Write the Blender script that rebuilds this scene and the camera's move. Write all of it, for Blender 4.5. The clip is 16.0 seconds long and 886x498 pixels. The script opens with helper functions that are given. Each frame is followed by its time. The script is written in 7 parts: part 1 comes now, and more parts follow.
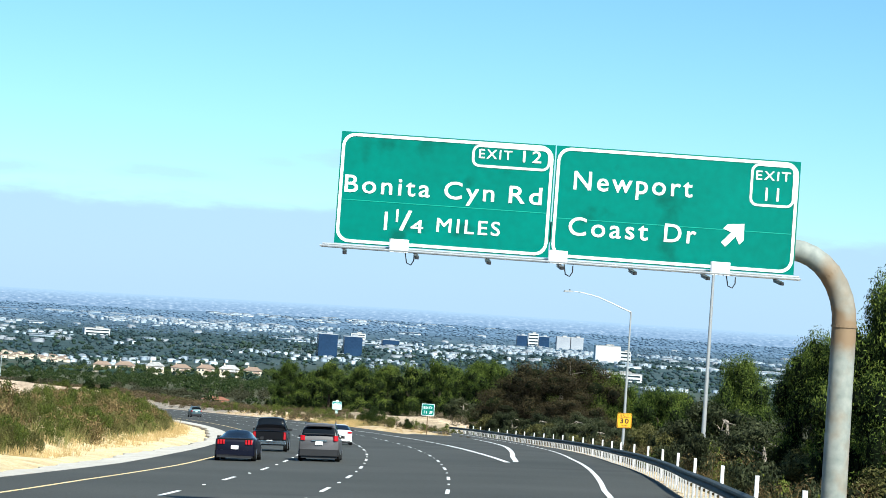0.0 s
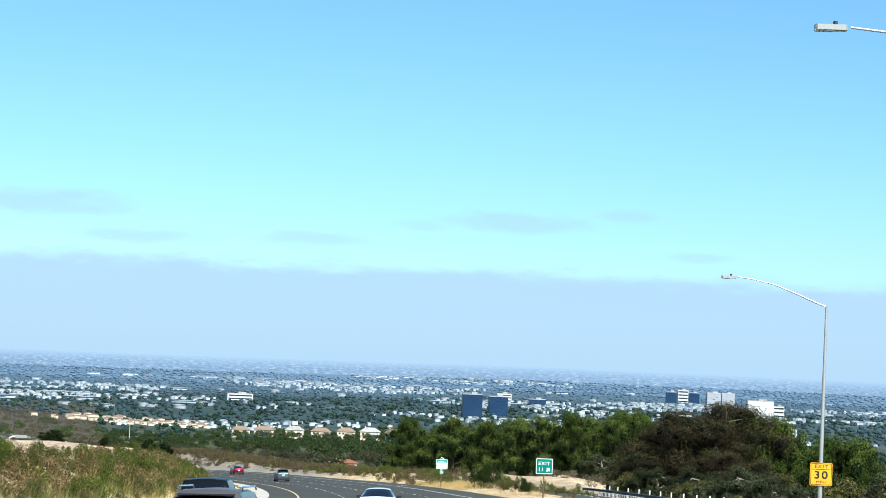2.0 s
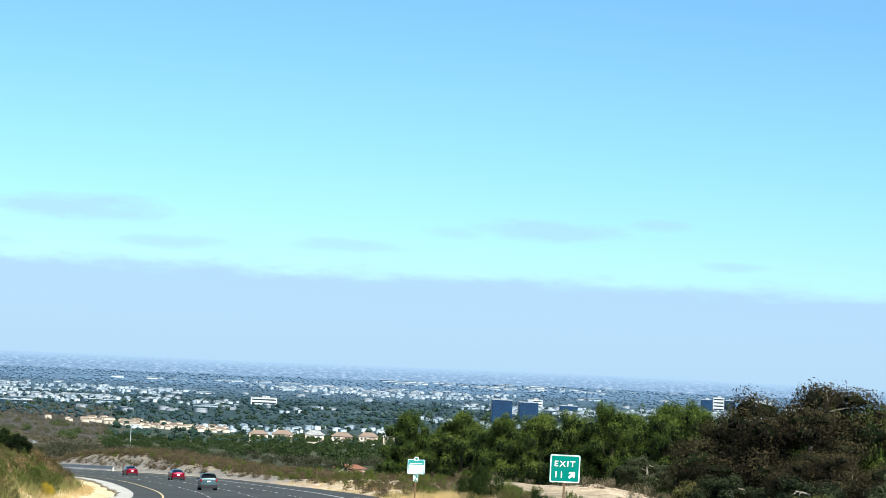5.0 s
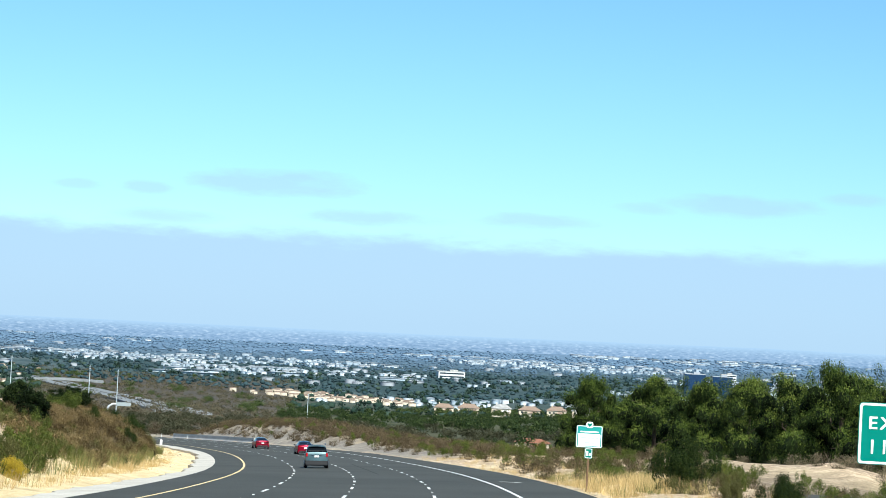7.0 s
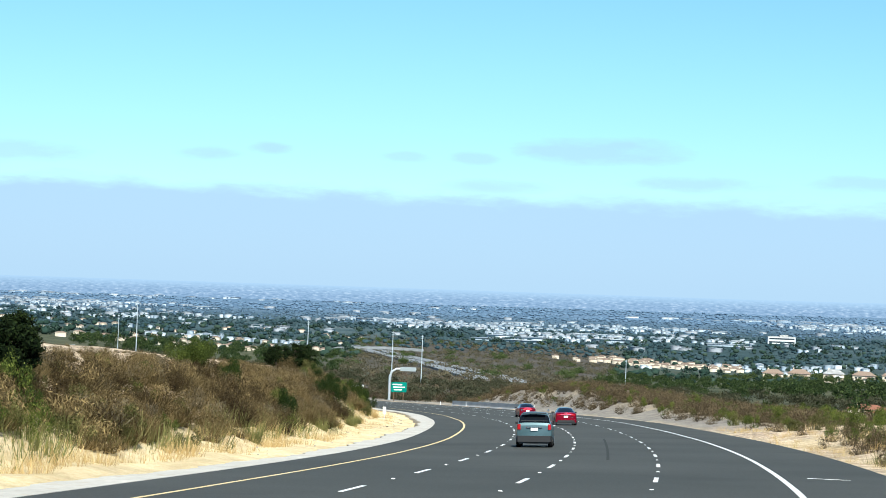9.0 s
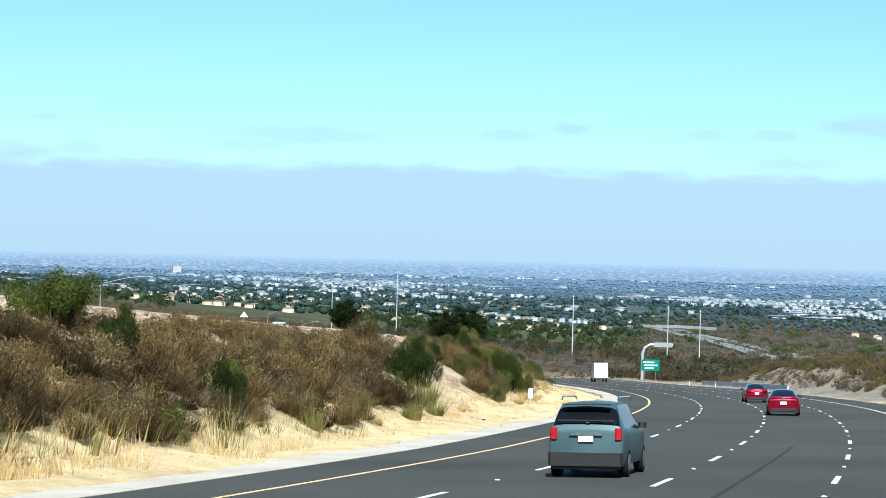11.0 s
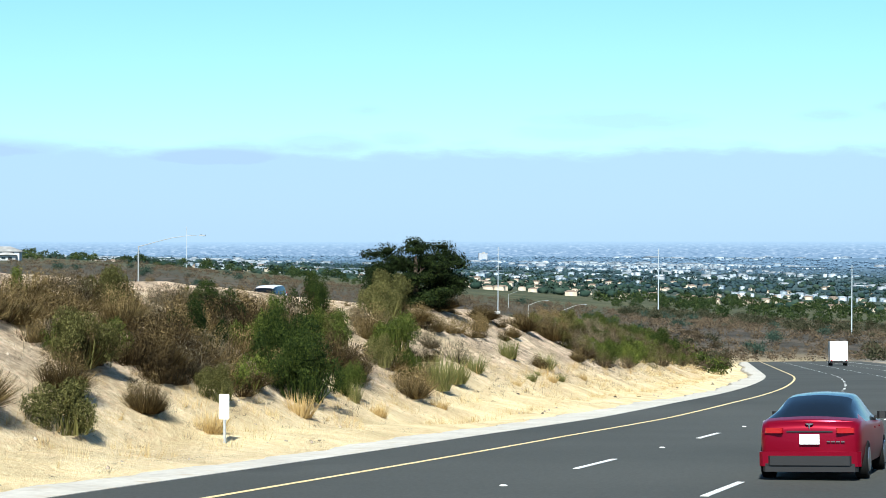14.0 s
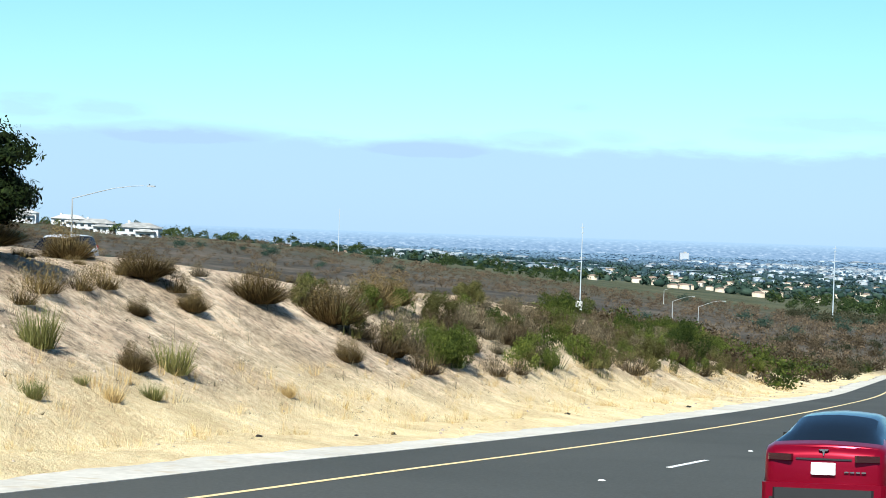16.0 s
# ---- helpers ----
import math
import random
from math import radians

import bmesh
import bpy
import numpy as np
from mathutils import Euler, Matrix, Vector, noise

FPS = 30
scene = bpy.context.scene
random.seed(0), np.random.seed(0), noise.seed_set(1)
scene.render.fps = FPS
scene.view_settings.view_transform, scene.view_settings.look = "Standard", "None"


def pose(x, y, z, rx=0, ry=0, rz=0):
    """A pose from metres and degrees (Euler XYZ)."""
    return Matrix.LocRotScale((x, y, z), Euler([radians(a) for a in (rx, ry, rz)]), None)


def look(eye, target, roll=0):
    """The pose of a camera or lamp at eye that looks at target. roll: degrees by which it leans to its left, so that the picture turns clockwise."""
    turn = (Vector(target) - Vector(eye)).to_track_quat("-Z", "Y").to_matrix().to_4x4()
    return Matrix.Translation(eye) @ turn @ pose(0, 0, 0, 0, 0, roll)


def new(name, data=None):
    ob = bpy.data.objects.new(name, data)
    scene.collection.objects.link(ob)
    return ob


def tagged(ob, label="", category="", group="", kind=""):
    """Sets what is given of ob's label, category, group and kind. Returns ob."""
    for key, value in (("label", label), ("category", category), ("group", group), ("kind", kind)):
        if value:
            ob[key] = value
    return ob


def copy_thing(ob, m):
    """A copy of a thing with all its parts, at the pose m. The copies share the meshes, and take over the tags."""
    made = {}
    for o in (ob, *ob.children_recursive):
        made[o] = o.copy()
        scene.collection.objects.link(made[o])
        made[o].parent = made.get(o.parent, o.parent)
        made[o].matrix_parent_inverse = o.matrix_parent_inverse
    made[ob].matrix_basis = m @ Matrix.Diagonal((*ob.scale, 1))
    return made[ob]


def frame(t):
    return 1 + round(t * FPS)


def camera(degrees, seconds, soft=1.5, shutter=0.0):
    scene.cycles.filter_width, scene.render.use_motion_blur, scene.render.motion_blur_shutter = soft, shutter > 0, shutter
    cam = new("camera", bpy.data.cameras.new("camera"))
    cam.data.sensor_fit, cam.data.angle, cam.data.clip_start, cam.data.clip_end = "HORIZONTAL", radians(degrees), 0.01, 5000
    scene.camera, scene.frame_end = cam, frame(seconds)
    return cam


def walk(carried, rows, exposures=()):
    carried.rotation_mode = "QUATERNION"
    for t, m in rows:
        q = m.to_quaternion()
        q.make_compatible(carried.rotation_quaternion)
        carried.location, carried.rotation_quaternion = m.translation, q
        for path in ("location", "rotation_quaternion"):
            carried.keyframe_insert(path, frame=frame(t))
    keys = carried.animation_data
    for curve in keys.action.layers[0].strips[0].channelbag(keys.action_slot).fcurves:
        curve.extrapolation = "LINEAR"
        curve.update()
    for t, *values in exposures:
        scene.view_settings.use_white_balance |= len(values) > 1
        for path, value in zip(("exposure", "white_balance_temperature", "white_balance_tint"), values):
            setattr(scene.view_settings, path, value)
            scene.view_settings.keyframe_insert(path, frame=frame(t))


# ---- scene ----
cam = camera(22.95, 16.0, 0.8)
PATH = [
    (0, (0.318, 0.085, 1.791), (-11.856, 99.314, 4.118), 3.801),
    (0.5, (-0.445, 14.107, 1.017), (-15.067, 112.989, 3.919), 3.770),
    (1, (-1.360, 28.109, 0.253), (-18.412, 126.581, 3.770), 3.353),
    (1.5, (-2.426, 42.091, -0.502), (-20.846, 140.295, 3.588), 2.828),
    (2, (-3.656, 56.054, -1.245), (-22.562, 154.135, 3.506), 2.554),
    (2.5, (-5.059, 69.998, -1.977), (-23.778, 168.074, 3.572), 2.447),
    (3, (-6.645, 83.925, -2.701), (-25.038, 182.012, 3.675), 2.587),
    (3.2, (-7.332, 89.490, -2.990), (-25.682, 187.570, 3.625), 2.723),
    (4, (-10.382, 111.727, -4.160), (-28.886, 209.775, 2.492), 2.911),
    (4.5, (-12.527, 125.606, -4.912), (-31.728, 223.569, 0.970), 2.937),
    (5.3, (-16.322, 147.789, -6.133), (-37.630, 245.392, -1.702), 2.926),
    (5.5, (-17.338, 153.330, -6.439), (-39.322, 250.804, -2.488), 2.894),
    (6, (-19.995, 167.176, -7.201), (-43.687, 264.270, -3.807), 2.920),
    (6.5, (-22.822, 181.010, -7.965), (-48.686, 277.548, -4.602), 3.042),
    (7, (-25.830, 194.828, -8.733), (-54.635, 290.527, -5.273), 3.021),
    (7.5, (-29.030, 208.629, -9.507), (-61.247, 303.241, -6.238), 3.093),
    (8, (-32.424, 222.411, -10.286), (-68.428, 315.666, -7.583), 3.052),
    (8.5, (-36.014, 236.172, -11.062), (-75.492, 328.029, -9.066), 2.786),
    (9, (-39.787, 249.916, -11.827), (-82.507, 340.322, -10.481), 2.198),
    (9.5, (-43.731, 263.644, -12.574), (-89.712, 352.441, -11.748), 1.922),
    (10, (-47.842, 277.346, -13.308), (-96.806, 364.537, -12.830), 1.723),
    (10.2, (-49.534, 282.817, -13.600), (-99.679, 369.335, -13.207), 1.798),
    (11, (-56.578, 304.626, -14.771), (-111.231, 388.371, -14.764), 1.593),
    (11.5, (-61.214, 318.180, -15.518), (-118.403, 400.213, -15.698), 1.399),
    (12.3, (-69.012, 339.722, -16.734), (-129.598, 419.277, -17.276), 0.970),
    (12.5, (-71.033, 345.078, -17.040), (-132.321, 424.094, -17.670), 0.588),
    (13, (-76.203, 358.420, -17.802), (-139.310, 435.987, -18.744), 0.528),
    (13.5, (-81.531, 371.694, -18.554), (-146.241, 447.928, -19.505), 0.223),
    (14, (-87.001, 384.901, -19.291), (-153.259, 459.795, -20.124), 0.251),
    (14.5, (-92.606, 398.035, -20.014), (-160.317, 471.619, -20.759), 0.252),
    (15, (-98.381, 411.048, -20.727), (-167.521, 483.290, -21.598), 1.449),
    (15.5, (-104.361, 423.895, -21.437), (-175.264, 494.404, -22.557), 2.092),
    (16, (-110.553, 436.566, -22.145), (-183.654, 504.792, -23.338), 2.056),
]
walk(cam, [(t, look(eye, target, roll)) for t, eye, target, roll in PATH], exposures=[(0, 1.06, 6300, 7.2), (2.5, 0.98, 6300, 7.2), (10.2, 0.96, 6300, 7.2), (12.5, 1.03, 6300, 7.2), (16, 1.03, 6300, 7.2)])

# ---- light ----
SUN_WAY = Vector((-5.7, 8.1, -9.2)).normalized()
SUN_UP = math.asin(-SUN_WAY.z)
world = bpy.data.worlds.new("sky")
scene.world = world
world.use_nodes = True


def build_sky():
    nt = world.node_tree
    n, l = nt.nodes, nt.links
    sky = n.new("ShaderNodeTexSky")
    sky.sky_type, sky.sun_disc = "NISHITA", False
    sky.sun_elevation = SUN_UP
    sky.sun_rotation = math.atan2(-SUN_WAY.x, -SUN_WAY.y)
    sky.altitude, sky.air_density, sky.dust_density, sky.ozone_density = 150, 1.0, 0.3, 3.0
    tint = n.new("ShaderNodeMix")
    tint.data_type, tint.blend_type = "RGBA", "MULTIPLY"
    tint.inputs[0].default_value = 1.0
    l.new(sky.outputs[0], tint.inputs[6])
    tint.inputs[7].default_value = (*SKY_TINT, 1)
    # low clouds: flat smudges at their bearings over the plain, with torn edges
    co = n.new("ShaderNodeTexCoord")
    mp = n.new("ShaderNodeMapping")
    mp.inputs["Scale"].default_value = (30, 30, 120)
    l.new(co.outputs["Generated"], mp.inputs[0])
    no = n.new("ShaderNodeTexNoise")
    no.inputs["Scale"].default_value, no.inputs["Detail"].default_value = 1.0, 6
    no.inputs["Roughness"].default_value = 0.6
    l.new(mp.outputs[0], no.inputs[0])
    sep = n.new("ShaderNodeSeparateXYZ")
    l.new(co.outputs["Generated"], sep.inputs[0])

    def calc(op, *vals, clamp=False):
        k = n.new("ShaderNodeMath")
        k.operation, k.use_clamp = op, clamp
        for i, v in enumerate(vals):
            if isinstance(v, (int, float)):
                k.inputs[i].default_value = v
            else:
                l.new(v, k.inputs[i])
        return k.outputs[0]

    west = calc("MULTIPLY", sep.outputs[0], -1.0)
    bearing = calc("MULTIPLY", calc("ARCTAN2", west, sep.outputs[1]), 57.2958)
    height = calc("MULTIPLY", sep.outputs[2], 57.2958)
    ragged = calc("MULTIPLY_ADD", no.outputs[0], 3.6, -1.8)
    total = None
    for az, el, w, h, k in CLOUDS:
        dx = calc("MULTIPLY", calc("SUBTRACT", bearing, az), 1 / w)
        dz = calc("MULTIPLY", calc("SUBTRACT", height, el), 1 / h)
        e = calc("ADD", calc("ADD", calc("MULTIPLY", dx, dx), calc("MULTIPLY", dz, dz)), ragged)
        f = calc("MULTIPLY", calc("MULTIPLY_ADD", e, -0.8, 1.15, clamp=True), k)
        total = f if total is None else calc("MAXIMUM", total, f)
    # even haze layer beneath the clouds
    haze = n.new("ShaderNodeMapRange")
    haze.inputs["From Min"].default_value, haze.inputs["From Max"].default_value = 0.034, 0.024
    haze.inputs["To Min"].default_value, haze.inputs["To Max"].default_value = 0.0, HAZE
    haze.interpolation_type = "SMOOTHSTEP"
    edge = n.new("ShaderNodeMath")
    edge.operation, edge.inputs[1].default_value = "MULTIPLY_ADD", -0.017
    l.new(no.outputs[0], edge.inputs[0])
    l.new(sep.outputs[2], edge.inputs[2])
    l.new(edge.outputs[0], haze.inputs[0])
    mx = n.new("ShaderNodeMath")
    mx.operation, mx.use_clamp = "MULTIPLY_ADD", True
    l.new(total, mx.inputs[0])
    mx.inputs[1].default_value = CLOUD
    l.new(haze.outputs[0], mx.inputs[2])
    mix = n.new("ShaderNodeMix")
    mix.data_type = "RGBA"
    l.new(mx.outputs[0], mix.inputs[0])
    l.new(tint.outputs[2], mix.inputs[6])
    mix.inputs[7].default_value = (*CLOUD_COL, 1)
    bg = n["Background"]
    l.new(mix.outputs[2], bg.inputs[0])
    bg.inputs[1].default_value = SKY_STRENGTH


# bearing, height, half-width and half-height in degrees, and density
CLOUDS = (
    (21.1, 3.48, 2.1, 0.34, 1.0), (18.4, 2.7, 1.9, 0.2, 0.9), (14.4, 2.84, 1.6, 0.2, 0.8), (9.1, 3.47, 1.9, 0.27, 0.9), (6.0, 3.75, 0.8, 0.16, 0.7), (4.2, 2.75, 0.9, 0.14, 0.7), (11.4, 3.3, 0.8, 0.16, 0.6), (24.1, 2.48, 1.4, 0.18, 0.8),
    (31.6, 3.04, 0.8, 0.18, 0.9), (29.9, 3.24, 0.55, 0.16, 1.0), (26.4, 3.14, 0.6, 0.14, 0.7), (24.6, 3.18, 0.6, 0.16, 0.8), (36.9, 2.9, 2.1, 0.3, 0.8), (43.5, 3.15, 0.5, 0.14, 0.7), (44.6, 2.3, 1.3, 0.22, 0.8), (42.6, 2.42, 0.8, 0.18, 0.7),
    (38.2, 2.6, 1.6, 0.2, 0.6), (58.0, 2.7, 1.2, 0.36, 0.9), (56.2, 2.6, 1.4, 0.3, 0.9), (54.0, 2.15, 2.4, 0.3, 0.9), (47.5, 1.95, 1.5, 0.2, 0.7), (62.0, 2.5, 2.0, 0.3, 0.8),
)
SKY_TINT, SKY_STRENGTH, HAZE, CLOUD, CLOUD_COL = (0.72, 1.06, 1.22), 0.0606, 0.85, 0.55, (4.15, 5.95, 8.25)
build_sky()
sun = new("sun", bpy.data.lights.new("sun", "SUN"))
sun.data.energy, sun.data.angle, sun.data.color = 5.0, radians(0.5), (1, 0.975, 0.89)
sun.matrix_world = look((0, 0, 60), Vector((0, 0, 60)) + SUN_WAY)


# ---- the line of the road and the shape of the land ----
def smooth(a, b, x):
    t = np.clip((np.asarray(x, float) - a) / (b - a), 0, 1)
    return t * t * (3 - 2 * t)


LINE_S = np.arange(-400.0, 1500.1, 2.0)
LINE_H = 0.04515 + 0.000898 * np.clip(LINE_S, -60, 606) + 0.0001 * np.clip(LINE_S - 400, 0, 206) - 0.0165 * smooth(528, 582, LINE_S)
LINE_X = np.concatenate([[0], np.cumsum(-np.sin((LINE_H[1:] + LINE_H[:-1]) / 2) * 2)])
LINE_Y = np.concatenate([[0], np.cumsum(np.cos((LINE_H[1:] + LINE_H[:-1]) / 2) * 2)])
LINE_X += 0.326 - LINE_X[200]
LINE_Y += 0.094 - LINE_Y[200]


GRADE_S, GRADE_Z = (0.0, 28.1, 56.1, 84.1, 112.2, 140.3, 168.5, 196.7, 225.1, 253.6, 282.2, 310.8, 339.5, 368.1, 396.7, 425.2, 453.5), (-0.43, -1.97, -3.46, -4.92, -6.38, -7.9, -9.42, -10.95, -12.51, -14.05, -15.53, -16.99, -18.5, -20.02, -21.51, -22.95, -24.36)


def grade(s):
    s = np.asarray(s, float)
    z = np.interp(s, GRADE_S, GRADE_Z)
    z = np.where(s < 0, GRADE_Z[0] - 0.053 * s, z)
    return np.where(s > GRADE_S[-1], GRADE_Z[-1] - 0.053 * (np.minimum(s, 900) - GRADE_S[-1]) - 0.02 * np.maximum(s - 900, 0), z)


def bank(s):
    return np.interp(s, (0, 66, 90, 200, 260, 303, 346, 380, 402, 430, 470, 490, 600), (0.027, 0.028, 0.034, 0.03, 0.029, 0.032, 0.036, 0.034, 0.027, 0.024, 0.026, 0.02, 0.018))


def at(s, u, h=0.0, banked=True):
    """The place s metres along the road, u metres right of the camera's lane line, h metres over the paving."""
    x, y, a = np.interp(s, LINE_S, LINE_X), np.interp(s, LINE_S, LINE_Y), np.interp(s, LINE_S, LINE_H)
    z = grade(s) + (float(bank(s)) * u if banked else 0) + h
    return Vector((float(x + u * math.cos(a)), float(y + u * math.sin(a)), float(z)))


def heading(s):
    return float(np.interp(s, LINE_S, LINE_H))


def along(x, y):
    """s and u of places in the plan."""
    x, y = np.asarray(x, float).ravel(), np.asarray(y, float).ravel()
    s, u = np.empty(len(x)), np.empty(len(x))
    ax, ay = LINE_X[::4], LINE_Y[::4]
    for k in range(0, len(x), 4000):
        px, py = x[k:k + 4000, None], y[k:k + 4000, None]
        j = np.clip(((px - ax) ** 2 + (py - ay) ** 2).argmin(1) * 4, 1, len(LINE_S) - 2)
        for _ in range(2):
            a = LINE_H[j]
            dx, dy = px[:, 0] - LINE_X[j], py[:, 0] - LINE_Y[j]
            f = -dx * np.sin(a) + dy * np.cos(a)
            step = np.rint(f / 2).astype(int)
            if _ == 0:
                j = np.clip(j + step, 0, len(LINE_S) - 1)
        s[k:k + 4000] = LINE_S[j] + f
        u[k:k + 4000] = dx * np.cos(a) + dy * np.sin(a)
    return s, u


RAIL_S, RAIL_U = (-60, 40, 75, 131, 200, 244, 300, 345, 420), (3.6, 4.2, 5.5, 8.8, 14.5, 18.5, 24.5, 30.7, 42)


def rail_u(s):
    return np.interp(s, RAIL_S, RAIL_U)


def ramp_h(u):
    return np.where(u < 6, 0.03 * u, 0.18 - 0.024 * (u - 6))


AZ = (8, 17, 25, 32, 38, 47, 58)
EYE_Z = (0, -8.7, -11.8, -14.5, -17, -21, -22)
EYE_X, EYE_Y = (-8, -24, -40, -58, -71, -105, -110), (70, 185, 250, 305, 345, 425, 436)
FAR_D = (0, 250, 500, 800, 1100, 1500, 2200, 3000, 4000, 4900, 9000)
FAR_E = {
    8: (3.2, 3.2, 3.0, 2.9, 2.75, 2.55, 2.2, 1.45, 0.95, 0.62, 0.62),
    17: (3.2, 3.3, 3.2, 3.0, 2.75, 2.55, 2.2, 1.45, 0.95, 0.62, 0.62),
    25: (3.2, 3.2, 3.1, 2.9, 2.6, 2.35, 1.95, 1.4, 0.95, 0.62, 0.62),
    32: (3.2, 3.0, 2.7, 2.4, 2.2, 2.0, 1.7, 1.25, 0.92, 0.62, 0.62),
    38: (3.2, 2.7, 2.1, 1.75, 1.65, 1.6, 1.4, 1.1, 0.85, 0.62, 0.62),
    47: (3.2, 2.2, 1.15, 0.58, 0.8, 0.92, 0.9, 0.8, 0.75, 0.62, 0.62),
    58: (3.2, 1.9, 0.55, 0.1, 0.3, 0.45, 0.55, 0.6, 0.68, 0.62, 0.62),
}


def far_land(x, y):
    az = np.degrees(np.arctan2(-(x + 55), np.maximum(y - 250, 1e-3) if np.isscalar(y) else y - 250))
    az = np.clip(az, 8, 58)
    ex, ey, ez = np.interp(az, AZ, EYE_X), np.interp(az, AZ, EYE_Y), np.interp(az, AZ, EYE_Z)
    d = np.hypot(x - ex, y - ey)
    rows = np.stack([np.interp(d, FAR_D, FAR_E[a]) for a in AZ])
    k = np.clip(np.searchsorted(AZ, az) - 1, 0, len(AZ) - 2)
    a0, a1 = np.array(AZ)[k], np.array(AZ)[k + 1]
    w = np.clip((az - a0) / (a1 - a0), 0, 1)
    i = np.arange(len(d))
    e = rows[k, i] * (1 - w) + rows[k + 1, i] * w
    return ez - d * np.tan(np.radians(e))


def bumps(x, y, size):
    """A soft unevenness of about one metre's swing."""
    a, b = x / size, y / size
    return (np.sin(a * 1.7 + 1.3 * np.sin(b * 0.9)) * np.cos(b * 1.3 + 0.7 * np.sin(a * 1.1)) + 0.5 * np.sin(a * 3.1 + b * 2.3) * np.cos(b * 3.7 - a * 1.9))


def mound(s, u):
    """The sandy mound past the end of the guardrail."""
    return np.exp(-((s - 385) / 22) ** 2 - ((u - 44) / 14) ** 2)


def land(x, y):
    x, y = np.asarray(x, float).ravel(), np.asarray(y, float).ravel()
    s, u = along(x, y)
    left = np.interp(s, (-100, 60, 100, 200, 300, 400, 560, 620, 680, 740), (1.6, 1.8, 2.0, 2.5, 3.0, 3.7, 3.8, 3.0, 1.2, 0.3))
    right = np.interp(s, (250, 330, 380, 430, 450, 485, 524, 560, 612, 640, 665), (0, 0.2, 0.6, 0.5, 0.6, 1.0, 1.9, 3.2, 3.0, 0.8, 0))
    bk = bank(s)
    h = np.where(u < 0, bk * u, bk * np.minimum(u, 5))
    rough = 0.07 * bumps(x, y, 2.3) + 0.16 * bumps(x, y, 7.0)
    # cut slope on the inside of the bend, its crest, the other carriageway and the ground past it
    foot = -21 * bk
    h = np.where(u < -21, foot + (left - foot) * np.clip((-u - 21) / 8, 0, 1), h)
    h = np.where(u < -29, left + 0.5 * smooth(29, 40, -u), h)
    h = np.where(u < -66, left + 0.5 - 3.0 * smooth(66, 100, -u), h)
    # outside of the bend past the ramp
    out = np.interp(u, (4.6, 6.5), (0.0, 0.12))
    berm = right * smooth(6, 12, u) * (1 - smooth(16, 34, u)) - 1.5 * smooth(24, 45, u) - 3 * smooth(45, 80, u) - 6 * smooth(75, 130, u)
    hb = 0.15 + out + berm + 1.2 * np.exp(-((s - 392) / 30) ** 2 - ((u - 27) / 8) ** 2)
    # beside the ramp
    edge = rail_u(s) + 0.9
    hr = ramp_h(u) - 0.4 * np.clip(u - edge, 0, 9) - 0.1 * np.clip(u - edge - 9, 0, 80) + 0.55 * smooth(0, 9, u - 6) * smooth(0, 4, edge - 9 - u) * smooth(240, 290, s)
    w = smooth(340, 430, s)
    h = np.where(u > 4.6, hr * (1 - w) + hb * w, h)
    h = h + 3.1 * mound(s, u)
    on = np.clip(np.where(u < 0, (-u - 17.8) / 2, np.where(s < 380, (u - edge) / 2, (u - 5) / 2)), 0, 1)
    gore = (u > 8) & (u < edge - 8) & (s > 255) & (s < 400)
    h = h + rough * np.where(gore, 0.6, on)
    sunk = (u > -18.5) & (u < np.where(s < 400, np.maximum(edge - 0.6, 4.6), 4.6)) & ~gore
    h = np.where(sunk, h - 0.22, h)
    near = grade(s) + h
    far = far_land(x, y) + 2.2 * bumps(x, y, 60) * smooth(100, 300, np.abs(u)) * (1 - smooth(1200, 2000, y))
    w = np.where(u < 0, smooth(75, 210, -u), smooth(70, 190, u))
    w = np.maximum(w, smooth(780, 1000, s))
    return near * (1 - w) + far * w


# ---- materials ----
def dim(c):
    """All base colours lie a little under the nominal ones: dusty, sun-bleached country."""
    return tuple(0.8 * q for q in c)


